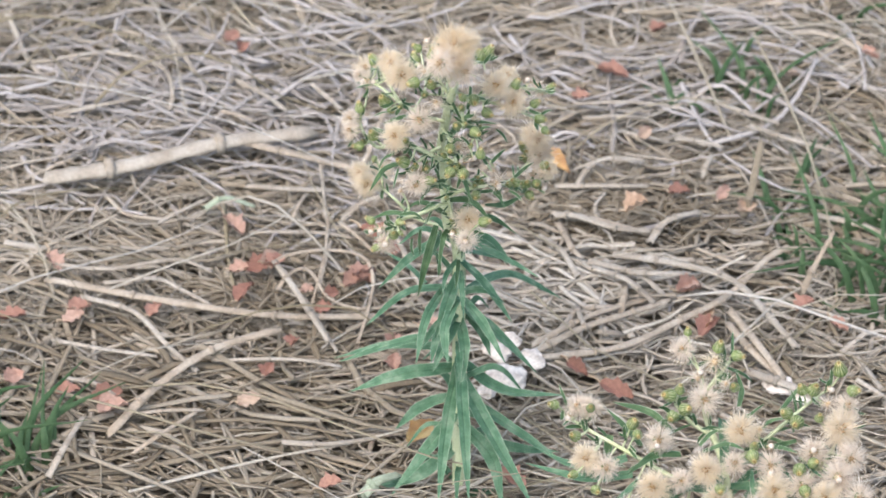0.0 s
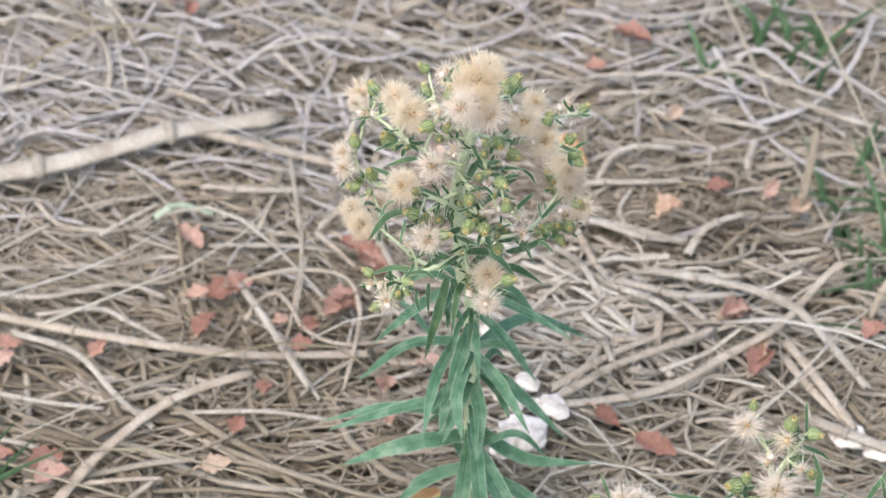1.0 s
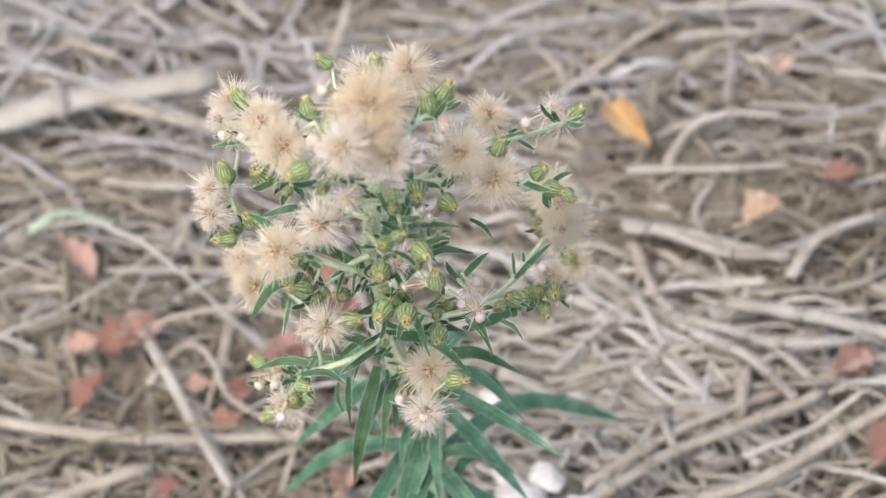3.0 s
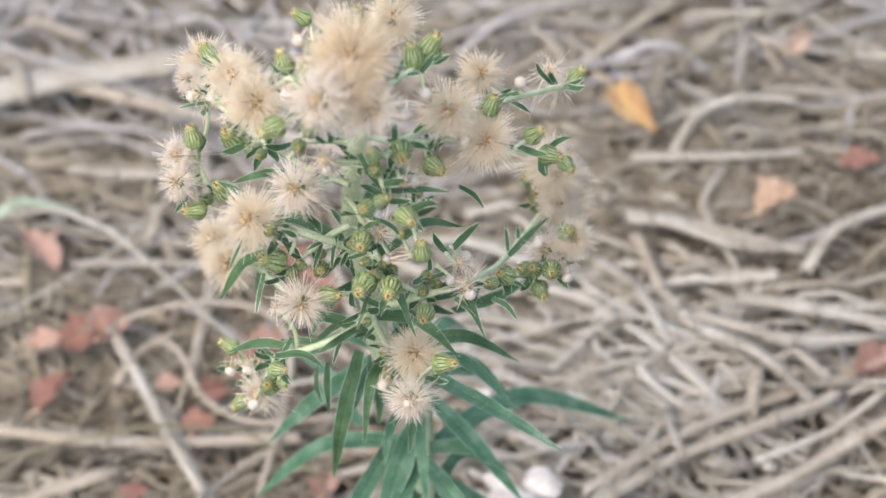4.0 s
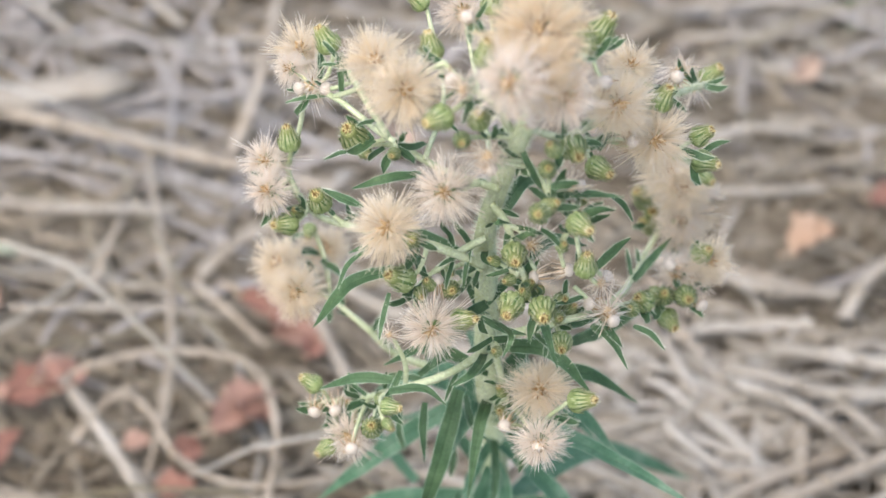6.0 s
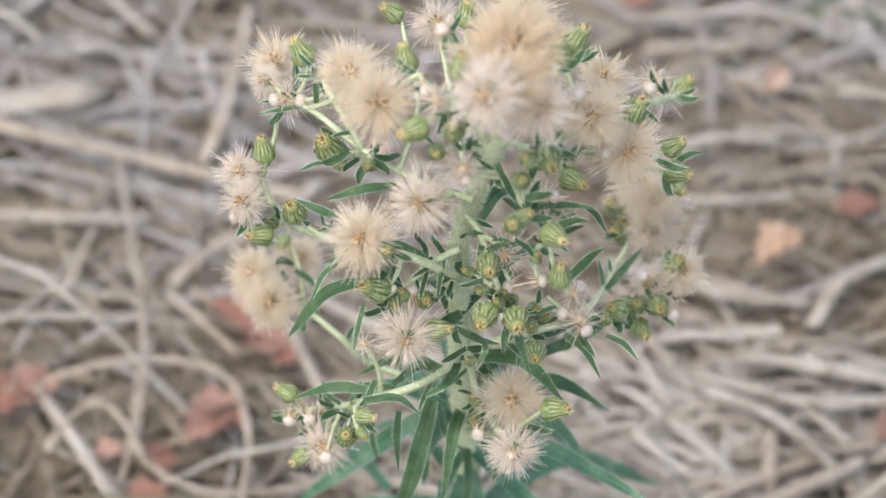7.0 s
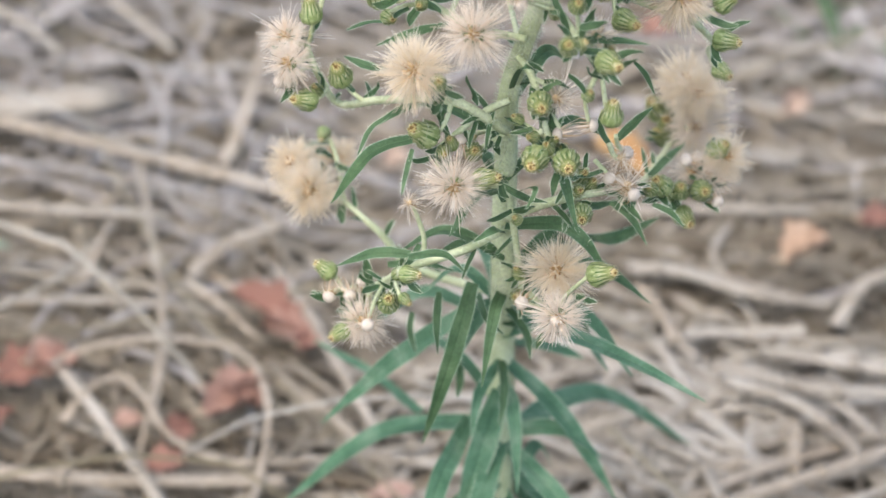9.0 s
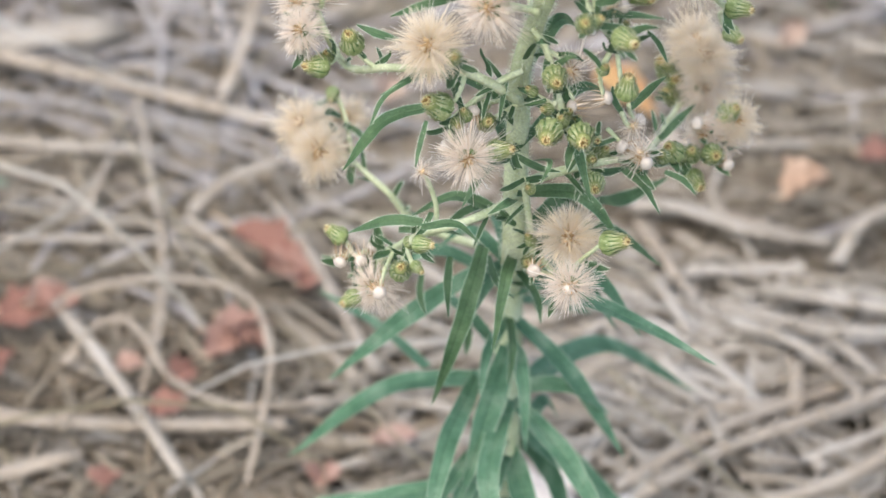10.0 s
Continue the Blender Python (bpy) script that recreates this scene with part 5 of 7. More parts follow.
bracts_along(weed, [(-0.0058, 0.0007, 0.1272), (0.0003, -0.0019, 0.1332), (0.0098, 0.0024, 0.1317), (0.0185, 0.0122, 0.1222), (0.0224, 0.0155, 0.1187), (0.0256, 0.0172, 0.1192)], 4, 56)
bracts_along(weed, [(-0.0038, -0.0007, 0.1739), (-0.0000, -0.0039, 0.1702), (0.0019, -0.0062, 0.1683), (0.0049, -0.0067, 0.1651)], 4, 57)
bracts_along(weed, [(-0.0027, -0.0018, 0.1797), (0.0033, -0.0001, 0.1754), (0.0117, 0.0090, 0.1639), (0.0196, 0.0102, 0.1595), (0.0258, 0.0212, 0.1451)], 4, 58)
bracts_along(weed, [(0.0033, -0.0001, 0.1754), (0.0090, 0.0096, 0.1678), (0.0149, 0.0125, 0.1684), (0.0223, 0.0255, 0.1558), (0.0276, 0.0370, 0.1441)], 4, 59)
bracts_along(weed, [(0.0098, 0.0024, 0.1317), (0.0158, 0.0140, 0.1225), (0.0203, 0.0265, 0.1165), (0.0235, 0.0340, 0.1140)], 4, 60)
bracts_along(weed, [(-0.0217, 0.0104, 0.1631), (-0.0247, 0.0130, 0.1677), (-0.0279, 0.0181, 0.1700), (-0.0296, 0.0198, 0.1708)], 4, 61)
bracts_along(weed, [(-0.0036, -0.0012, 0.1757), (-0.0076, -0.0019, 0.1851), (-0.0127, 0.0051, 0.1831), (-0.0145, 0.0066, 0.1844)], 4, 62)
bracts_along(weed, [(-0.0028, -0.0020, 0.1807), (-0.0064, 0.0018, 0.1883), (-0.0087, 0.0106, 0.1854), (-0.0104, 0.0111, 0.1879)], 4, 63)
bracts_along(weed, [(-0.0021, -0.0021, 0.1863), (0.0028, 0.0017, 0.1880), (0.0070, 0.0104, 0.1829)], 4, 64)
bracts_along(weed, [(-0.001, 0.0196, 0.092), (-0.0164, 0.0216, 0.0959), (-0.0229, 0.0218, 0.1035), (-0.0284, 0.0253, 0.1065)], 7, 65)
bracts_along(weed, [(-0.0046, 0.0042, 0.1105), (-0.0055, 0.0046, 0.1222), (-0.0061, 0.0058, 0.1346), (-0.0069, 0.0044, 0.1485), (-0.0056, 0.0029, 0.1602), (-0.0040, -0.0005, 0.1730), (-0.0024, -0.0024, 0.1829), (-0.0017, -0.0015, 0.1905)], 7, 80, 0.008)
leaves_along(weed, [(-0.0008, -0.0224, -0.006), (-0.0012, -0.0104, 0.027), (-0.0015, 0.002, 0.056), (-0.002, 0.0204, 0.0815), (-0.0046, 0.0039, 0.1109)], 22, 81, 0.024)
leaves_along(weed, [(-0.002, 0.0204, 0.0815), (-0.0046, 0.0039, 0.1109), (-0.0057, 0.0013, 0.1268), (-0.0062, 0.0051, 0.1357), (-0.0069, 0.0041, 0.1491)], 12, 82, 0.021)
seed_head(weed, (-0.0145, 0.0066, 0.1844), (-0.0202, 0.0035, 0.1817), (0.12, -0.71, 0.7), 0.0061, "full")
seed_head(weed, (-0.0296, 0.0176, 0.1638), (-0.0241, 0.0084, 0.1825), (-0.27, -0.3, 0.91), 0.0054, "full")
seed_head(weed, (0.0112, 0.0107, 0.1681), (0.0114, 0.0072, 0.1744), (-0.05, -0.67, 0.74), 0.0056, "full")
seed_head(weed, (0.0146, 0.0095, 0.1622), (0.0171, 0.0066, 0.1674), (0.25, -0.7, 0.67), 0.0056, "full")
seed_head(weed, (-0.0105, 0.0018, 0.1640), (-0.0140, -0.0051, 0.1692), (-0.05, -0.75, 0.66), 0.0056, "warm")
seed_head(weed, (-0.0157, -0.0010, 0.1523), (-0.0221, -0.0067, 0.1631), (-0.44, -0.65, 0.62), 0.0058, "full")
seed_head(weed, (-0.0175, -0.0038, 0.1451), (-0.0151, -0.0097, 0.1433), (0.07, -0.91, 0.41), 0.0053, "warm")
seed_head(weed, (-0.0027, -0.0008, 0.1172), (0.0023, -0.0036, 0.1208), (-0.05, -0.7, 0.71), 0.0055, "full")
seed_head(weed, (0.0018, -0.0084, 0.1151), (0.0019, -0.0136, 0.1207), (-0.05, -0.84, 0.54), 0.0048, "warm")
seed_head(weed, (-0.0017, -0.0015, 0.1905), (-0.0022, -0.0033, 0.2017), (0.05, -0.50, 0.86), 0.0079, "ripe")
seed_head(weed, (-0.0017, -0.0015, 0.1905), (-0.0063, -0.0142, 0.2042), (-0.49, -0.63, 0.6), 0.0064, "warm")
seed_head(weed, (-0.0017, -0.0015, 0.1905), (0.0011, -0.0111, 0.1979), (0.35, -0.75, 0.57), 0.0060, "warm")
seed_head(weed, (-0.0017, -0.0015, 0.1905), (-0.0025, -0.0100, 0.2017), (-0.05, -0.63, 0.78), 0.0058, "ripe")
seed_head(weed, (0.0223, 0.0255, 0.1558), (0.0150, 0.0259, 0.1612), (0.06, -0.12, 0.99), 0.0044, "full")
seed_head(weed, (0.0265, 0.0350, 0.1462), (0.0250, 0.0434, 0.1407), (0.19, -0.07, 0.98), 0.0042, "thin")
seed_head(weed, (0.0270, 0.0360, 0.1450), (0.0267, 0.0402, 0.1400), (0.45, -0.56, 0.69), 0.0040, "thin")
seed_head(weed, (-0.0361, 0.0241, 0.1403), (-0.0392, 0.0233, 0.1422), (-0.39, -0.39, 0.84), 0.0044, "warm")
seed_head(weed, (-0.0354, 0.0229, 0.1391), (-0.0389, 0.0180, 0.1417), (-0.57, -0.6, 0.57), 0.0043, "warm")
seed_head(weed, (-0.0300, 0.0181, 0.1635), (-0.0326, 0.0202, 0.1635), (-0.62, -0.58, 0.53), 0.0041, "thin")
seed_head(weed, (-0.0361, 0.0241, 0.1403), (-0.0339, 0.0320, 0.1575), (-0.39, 0.02, 0.92), 0.0052, "full")
seed_head(weed, (-0.0328, 0.0213, 0.1616), (-0.0358, 0.0260, 0.1604), (-0.72, -0.23, 0.65), 0.0034, "warm")
seed_head(weed, (-0.0270, 0.0243, 0.1061), (-0.0364, 0.0289, 0.1109), (-0.48, -0.37, 0.8), 0.0048, "full")
seed_head(weed, (-0.0284, 0.0253, 0.1065), (-0.0339, 0.0242, 0.1099), (-0.15, -0.84, 0.53), 0.0052, "full")
seed_head(weed, (-0.0284, 0.0253, 0.1065), (-0.0293, 0.0368, 0.1044), (0.07, -0.32, 0.95), 0.0046, "full")
seed_head(weed, (-0.0284, 0.0253, 0.1065), (-0.0297, 0.0292, 0.1062), (0.17, -0.7, 0.69), 0.0040, "warm")
seed_head(weed, (0.0235, 0.0340, 0.1140), (0.0256, 0.0312, 0.1188), (0.2, -0.6, 0.77), 0.0046, "warm")
seed_head(weed, (0.0235, 0.0340, 0.1140), (0.0256, 0.0335, 0.1236), (0.1, -0.5, 0.86), 0.0050, "full")
seed_head(weed, (0.0235, 0.0340, 0.1140), (0.0266, 0.0330, 0.1176), (0.55, -0.45, 0.7), 0.0052, "full")
seed_head(weed, (0.0235, 0.0340, 0.1140), (0.0240, 0.0358, 0.1240), (-0.1, -0.3, 0.95), 0.0054, "full")
seed_head(weed, (0.0235, 0.0340, 0.1140), (0.0262, 0.0318, 0.1136), (0.4, -0.6, 0.7), 0.0042, "warm")
seed_head(weed, (0.0235, 0.0340, 0.1140), (0.0272, 0.0352, 0.1215), (0.3, -0.3, 0.9), 0.0046, "warm")
seed_head(weed, (0.0248, 0.0168, 0.1190), (0.0292, 0.0187, 0.1240), (0.38, -0.40, 0.83), 0.0040, "full")
seed_head(weed, (0.0248, 0.0168, 0.1190), (0.0243, 0.0174, 0.1222), (-0.3, -0.6, 0.74), 0.0038, "warm")
seed_head(weed, (-0.0253, 0.0030, 0.1097), (-0.0263, -0.0033, 0.1085), (-0.16, -0.7, 0.69), 0.0046, "warm")
seed_head(weed, (-0.0058, 0.0034, 0.1583), (-0.0096, 0.0377, 0.1601), (-0.16, -0.31, 0.94), 0.0046, "warm")
seed_head(weed, (-0.0087, 0.0106, 0.1854), (0.0015, 0.0225, 0.1801), (0.3, 0.09, 0.95), 0.0050, "full")
seed_head(weed, (-0.0044, -0.0026, 0.1587), (-0.0009, -0.0051, 0.1571), (-0.03, -0.99, 0.1), 0.0041, "thin")
seed_head(weed, (0.0098, 0.0024, 0.1317), (0.0118, 0.0001, 0.1350), (0.21, -0.86, 0.46), 0.0040, "thin")
seed_head(weed, (0.0087, 0.0028, 0.1410), (0.0109, 0.0033, 0.1378), (0.2, -0.16, 0.97), 0.0030, "thin")
seed_head(weed, (-0.0024, -0.0024, 0.1732), (-0.0083, -0.0067, 0.1792), (-0.39, -0.39, 0.84), 0.0035, "thin")
seed_head(weed, (0.0023, -0.0062, 0.1678), (0.0040, -0.0042, 0.1688), (-0.37, -0.8, 0.46), 0.0036, "thin")
seed_head(weed, (-0.0115, 0.0030, 0.1840), (-0.0123, -0.0041, 0.1909), (0.42, -0.89, 0.19), 0.0033, "thin")
seed_head(weed, (-0.0182, -0.0046, 0.1225), (-0.0209, -0.0033, 0.1337), (-0.73, -0.31, 0.6), 0.0025, "thin")
seed_head(weed, (0.0248, 0.0168, 0.1190), (0.0268, 0.0172, 0.1216), (0.1, -0.6, 0.79), 0.0040, "warm")
seed_head(weed, (-0.0064, 0.0018, 0.1883), (-0.0076, -0.0002, 0.1949), (-0.5, -0.23, 0.83), 0.0037, "warm")
spent_head(weed, (-0.0015, -0.0031, 0.1721), (-0.0078, -0.0076, 0.1774), (0.73, -0.67, -0.12))
spent_head(weed, (-0.0102, 0.0011, 0.1847), (-0.0138, -0.0021, 0.1906), (-0.24, -0.53, 0.81))
spent_head(weed, (-0.0086, 0.0005, 0.1646), (-0.0137, -0.0039, 0.1653), (0.05, -0.83, 0.56))
spent_head(weed, (-0.0175, -0.0038, 0.1451), (-0.0178, -0.0049, 0.1410), (-0.36, -0.2, 0.91))
spent_head(weed, (-0.0031, -0.0033, 0.1540), (-0.0001, -0.0058, 0.1506), (-0.93, -0.34, 0.13))
spent_head(weed, (0.0049, -0.0067, 0.1651), (0.0046, -0.0071, 0.1538), (0.94, -0.13, 0.32))
spent_head(weed, (-0.0154, -0.0022, 0.1460), (-0.0142, -0.0028, 0.1461), (-0.03, 0.24, 0.97))
spent_head(weed, (0.0068, 0.0026, 0.1378), (0.0092, 0.0012, 0.1355), (-0.67, -0.28, 0.68))
spent_head(weed, (0.0098, 0.0024, 0.1317), (0.0127, -0.0016, 0.1349), (0.39, -0.89, 0.26))
spent_head(weed, (0.0026, -0.0063, 0.1675), (0.0057, -0.0036, 0.1689), (0.71, -0.26, 0.66))
spent_head(weed, (-0.0017, -0.0015, 0.1905), (-0.0026, -0.0102, 0.1909), (0.16, -0.83, 0.53))
spent_head(weed, (0.0096, 0.0071, 0.1663), (0.0138, 0.0051, 0.1687), (0.48, -0.7, 0.53))
spent_head(weed, (0.0070, 0.0104, 0.1829), (0.0086, 0.0026, 0.1847), (0.16, -0.44, 0.88))
spent_head(weed, (0.0016, 0.0010, 0.1873), (0.0057, -0.0038, 0.1874), (0.17, -0.77, 0.61))
spent_head(weed, (-0.0349, 0.0220, 0.1383), (-0.0401, 0.0177, 0.1381), (-0.64, -0.76, 0.13))
spent_head(weed, (-0.0309, 0.0192, 0.1629), (-0.0345, 0.0205, 0.1624), (-0.77, -0.54, 0.33))
spent_head(weed, (-0.0267, 0.0163, 0.1690), (-0.0307, 0.0191, 0.1639), (0.16, -0.44, 0.88))
spent_head(weed, (0.0213, 0.0231, 0.1583), (0.0219, 0.0242, 0.1609), (-0.36, -0.5, 0.79))
spent_head(weed, (-0.0288, 0.0040, 0.1078), (-0.0315, 0.0000, 0.1104), (-0.23, -0.96, -0.13))
spent_head(weed, (-0.0277, 0.0025, 0.1102), (-0.0284, -0.0002, 0.1110), (0.2, -0.97, 0.11))
spent_head(weed, (-0.0236, 0.0024, 0.1109), (-0.0262, 0.0035, 0.1102), (-0.03, 0.18, 0.98))
spent_head(weed, (-0.0231, 0.0017, 0.1119), (-0.0262, -0.0104, 0.1148), (0.06, -0.89, 0.45))
spent_head(weed, (0.0010, -0.0068, 0.1149), (-0.0032, -0.0095, 0.1194), (-0.25, -0.82, 0.52))
spent_head(weed, (0.0018, -0.0084, 0.1151), (0.0011, -0.0140, 0.1168), (-0.14, -0.99, 0.02))
spent_head(weed, (0.0248, 0.0168, 0.1190), (0.0280, 0.0138, 0.1193), (0.45, -0.8, 0.1))
spent_head(weed, (0.0248, 0.0168, 0.1190), (0.0230, 0.0176, 0.1243), (-0.56, -0.35, 0.75))
spent_head(weed, (0.0248, 0.0168, 0.1190), (0.0272, 0.0178, 0.1222), (0.3, -0.6, 0.74))
spent_head(weed, (0.0096, 0.0030, 0.1426), (0.0118, 0.0046, 0.1377), (0.39, -0.39, 0.83))
spent_head(weed, (-0.0104, 0.0111, 0.1879), (-0.0116, 0.0044, 0.1967), (-0.05, -0.77, 0.64))
spent_head(weed, (0.0018, -0.0084, 0.1151), (0.0017, -0.0143, 0.1206), (-0.05, -0.7, 0.71))
bud(weed, (-0.0361, 0.0241, 0.1403), (-0.0358, 0.0229, 0.1475), (-0.18, 0.33, 0.93), 0.00172)
bud(weed, (-0.0323, 0.0208, 0.1620), (-0.0305, 0.0229, 0.1700), (-0.52, 0.45, 0.72), 0.00182)
bud(weed, (-0.0145, 0.0066, 0.1844), (-0.0160, 0.0114, 0.1817), (-0.22, 0.53, 0.82), 0.00179)
bud(weed, (-0.0217, 0.0104, 0.1631), (-0.0266, 0.0120, 0.1613), (-0.37, -0.24, 0.9), 0.00214)
bud(weed, (-0.0196, 0.0088, 0.1629), (-0.0247, 0.0156, 0.1537), (0.32, -0.83, 0.45), 0.00121)
bud(weed, (-0.0102, 0.0011, 0.1847), (-0.0156, -0.0080, 0.1892), (-0.75, -0.61, 0.26), 0.00192)
bud(weed, (-0.0066, -0.0020, 0.1831), (-0.0099, -0.0064, 0.1871), (-0.1, -0.35, 0.93), 0.00166)
bud(weed, (-0.0041, -0.0015, 0.1771), (-0.0122, -0.0067, 0.1827), (-0.05, -0.8, 0.6), 0.00126)
bud(weed, (-0.0064, 0.0018, 0.1883), (-0.0095, -0.0055, 0.1995), (0.08, 0.32, 0.94), 0.00177)
bud(weed, (-0.0163, 0.0063, 0.1631), (-0.0163, 0.0378, 0.1624), (-0.73, 0.09, 0.68), 0.00151)
bud(weed, (-0.0040, -0.0005, 0.1730), (-0.0059, 0.0304, 0.1701), (0.09, 0.41, 0.91), 0.00177)
bud(weed, (0.0070, 0.0104, 0.1829), (0.0085, 0.0133, 0.1835), (0.49, 0.32, 0.81), 0.00212)
bud(weed, (0.0070, 0.0104, 0.1829), (0.0061, 0.0103, 0.1845), (-0.12, 0.45, 0.88), 0.00185)
bud(weed, (0.0149, 0.0125, 0.1684), (0.0180, 0.0101, 0.1720), (0.39, 0.23, 0.89), 0.00173)
bud(weed, (0.0276, 0.0370, 0.1441), (0.0294, 0.0423, 0.1399), (0.58, 0.14, 0.8), 0.00173)
bud(weed, (0.0203, 0.0113, 0.1580), (0.0246, 0.0126, 0.1610), (0.71, -0.03, 0.7), 0.00156)
bud(weed, (0.0251, 0.0194, 0.1473), (0.0262, 0.0179, 0.1489), (0.88, -0.43, 0.22), 0.00172)
bud(weed, (0.0258, 0.0212, 0.1451), (0.0280, 0.0275, 0.1341), (0.62, -0.78, 0.1), 0.00140)
bud(weed, (0.0033, -0.0001, 0.1754), (0.0043, -0.0038, 0.1776), (0.18, -0.89, 0.41), 0.00197)
bud(weed, (0.0033, -0.0001, 0.1754), (0.0007, -0.0100, 0.1848), (-0.37, -0.29, 0.88), 0.00131)
bud(weed, (0.0019, -0.0062, 0.1683), (0.0003, -0.0076, 0.1775), (0, -0.59, 0.81), 0.00137)
bud(weed, (0.0075, 0.0051, 0.1689), (0.0086, 0.0016, 0.1667), (0.62, -0.73, 0.29), 0.00179)
bud(weed, (-0.0271, 0.0158, 0.1363), (-0.0311, 0.0173, 0.1401), (-0.27, -0.25, 0.93), 0.00186)
bud(weed, (-0.0327, 0.0216, 0.1343), (-0.0360, 0.0161, 0.1361), (-0.81, -0.41, 0.42), 0.00173)
bud(weed, (-0.0157, -0.0010, 0.1523), (-0.0188, -0.0089, 0.1630), (0, -0.67, 0.74), 0.00132)
bud(weed, (-0.0157, -0.0010, 0.1523), (-0.0196, -0.0048, 0.1490), (-0.68, -0.33, 0.66), 0.00206)
bud(weed, (-0.0068, 0.0013, 0.1442), (-0.0121, -0.0033, 0.1444), (0.05, -0.67, 0.74), 0.00149)
bud(weed, (-0.0062, -0.0019, 0.1361), (-0.0107, -0.0081, 0.1434), (0.82, -0.32, 0.48), 0.00169)
bud(weed, (0.0019, -0.0062, 0.1683), (-0.0011, -0.0144, 0.1757), (-0.15, -0.66, 0.74), 0.00157)
bud(weed, (0.0019, -0.0062, 0.1683), (0.0007, -0.0088, 0.1705), (0.63, -0.18, 0.75), 0.00131)
bud(weed, (0.0049, -0.0067, 0.1651), (0.0050, -0.0127, 0.1712), (0.5, -0.78, 0.37), 0.00183)
bud(weed, (-0.0038, -0.0027, 0.1561), (-0.0036, -0.0084, 0.1589), (0.01, -0.89, 0.46), 0.00186)
bud(weed, (-0.0012, -0.0054, 0.1494), (-0.0038, -0.0109, 0.1503), (-0.26, -0.91, 0.32), 0.00200)
bud(weed, (0.0005, -0.0062, 0.1455), (0.0008, -0.0122, 0.1508), (0.01, -0.89, 0.46), 0.00202)
bud(weed, (0.0043, 0.0010, 0.1309), (0.0043, -0.0005, 0.1344), (0.19, -0.71, 0.68), 0.00123)
bud(weed, (0.0049, -0.0067, 0.1651), (0.0067, -0.0108, 0.1592), (0.02, 0.1, 0.99), 0.00171)
bud(weed, (0.0043, 0.0010, 0.1309), (0.0049, -0.0043, 0.1331), (-0.04, -0.91, 0.41), 0.00164)
bud(weed, (0.0018, -0.0084, 0.1151), (0.0078, -0.0100, 0.1263), (0.75, -0.38, 0.55), 0.00186)
bud(weed, (-0.0029, -0.0007, 0.1181), (-0.0029, -0.0013, 0.1126), (-0.26, -0.69, 0.68), 0.00130)
bud(weed, (-0.0029, -0.0007, 0.1181), (-0.0033, -0.0022, 0.1185), (-0.36, -0.2, 0.91), 0.00103)
bud(weed, (-0.0295, 0.0050, 0.1064), (-0.0317, 0.0047, 0.1114), (-0.84, 0.22, 0.5), 0.00149)
bud(weed, (-0.0242, 0.0028, 0.1101), (-0.0241, 0.0051, 0.1047), (0.26, -0.34, 0.9), 0.00166)
bud(weed, (-0.0219, -0.0001, 0.1148), (-0.0232, -0.0089, 0.1181), (-0.05, -0.5, 0.86), 0.00164)
bud(weed, (-0.0201, -0.0044, 0.1213), (-0.0209, -0.0116, 0.1268), (0.82, -0.44, 0.37), 0.00136)
bud(weed, (-0.0213, -0.0012, 0.1164), (-0.0209, -0.0089, 0.1190), (0.58, -0.81, 0.03), 0.00096)
bud(weed, (-0.0288, 0.0040, 0.1078), (-0.0296, -0.0043, 0.1070), (-0.74, -0.66, 0.08), 0.00141)
bud(weed, (0.0173, 0.0081, 0.1260), (0.0181, 0.0072, 0.1286), (-0.42, -0.35, 0.83), 0.00166)
bud(weed, (0.0248, 0.0168, 0.1190), (0.0254, 0.0137, 0.1217), (0.1, -0.76, 0.64), 0.00175)
bud(weed, (0.0210, 0.0143, 0.1200), (0.0206, 0.0146, 0.1205), (-0.45, -0.55, 0.7), 0.00154)
bud(weed, (0.0248, 0.0168, 0.1190), (0.0280, 0.0193, 0.1251), (0.35, -0.35, 0.86), 0.00165)
bud(weed, (0.0235, 0.0340, 0.1140), (0.0224, 0.0350, 0.1158), (-0.3, -0.5, 0.81), 0.00200)
bud(weed, (0.0235, 0.0340, 0.1140), (0.0216, 0.0342, 0.1140), (-0.6, -0.4, 0.7), 0.00170)
bud(weed, (0.0235, 0.0340, 0.1140), (0.0207, 0.0375, 0.1165), (-0.49, -0.21, 0.81), 0.00191)
spent_head(weed, (0.0235, 0.0340, 0.1140), (0.0262, 0.0352, 0.1222), (0.2, -0.6, 0.77))
bud(weed, (-0.0021, -0.0046, 0.1514), (-0.0038, -0.0062, 0.1503), (-0.62, -0.58, 0.53), 0.00093)
bud(weed, (0.0059, 0.0026, 0.1359), (0.0051, 0.0025, 0.1345), (0.19, -0.52, 0.83), 0.00136)
bud(weed, (-0.0162, -0.0029, 0.1457), (-0.0154, -0.0036, 0.1461), (-0.3, -0.26, 0.92), 0.00108)
bud(weed, (-0.0175, -0.0038, 0.1451), (-0.0167, -0.0052, 0.1459), (0.07, -0.86, 0.51), 0.00108)
bud(weed, (-0.0284, 0.0253, 0.1065), (-0.0318, 0.0338, 0.1130), (-0.25, -0.97, -0.07), 0.00107)
bud(weed, (-0.0015, -0.0052, 0.1500), (-0.0009, -0.0066, 0.1497), (0.32, -0.26, 0.91), 0.00094)
bud(weed, (-0.0253, 0.0030, 0.1097), (-0.0248, -0.0018, 0.1097), (-0.39, -0.49, 0.78), 0.00097)
bud(weed, (0.0005, -0.0062, 0.1455), (-0.0018, -0.0090, 0.1506), (-0.27, -0.3, 0.91), 0.00101)
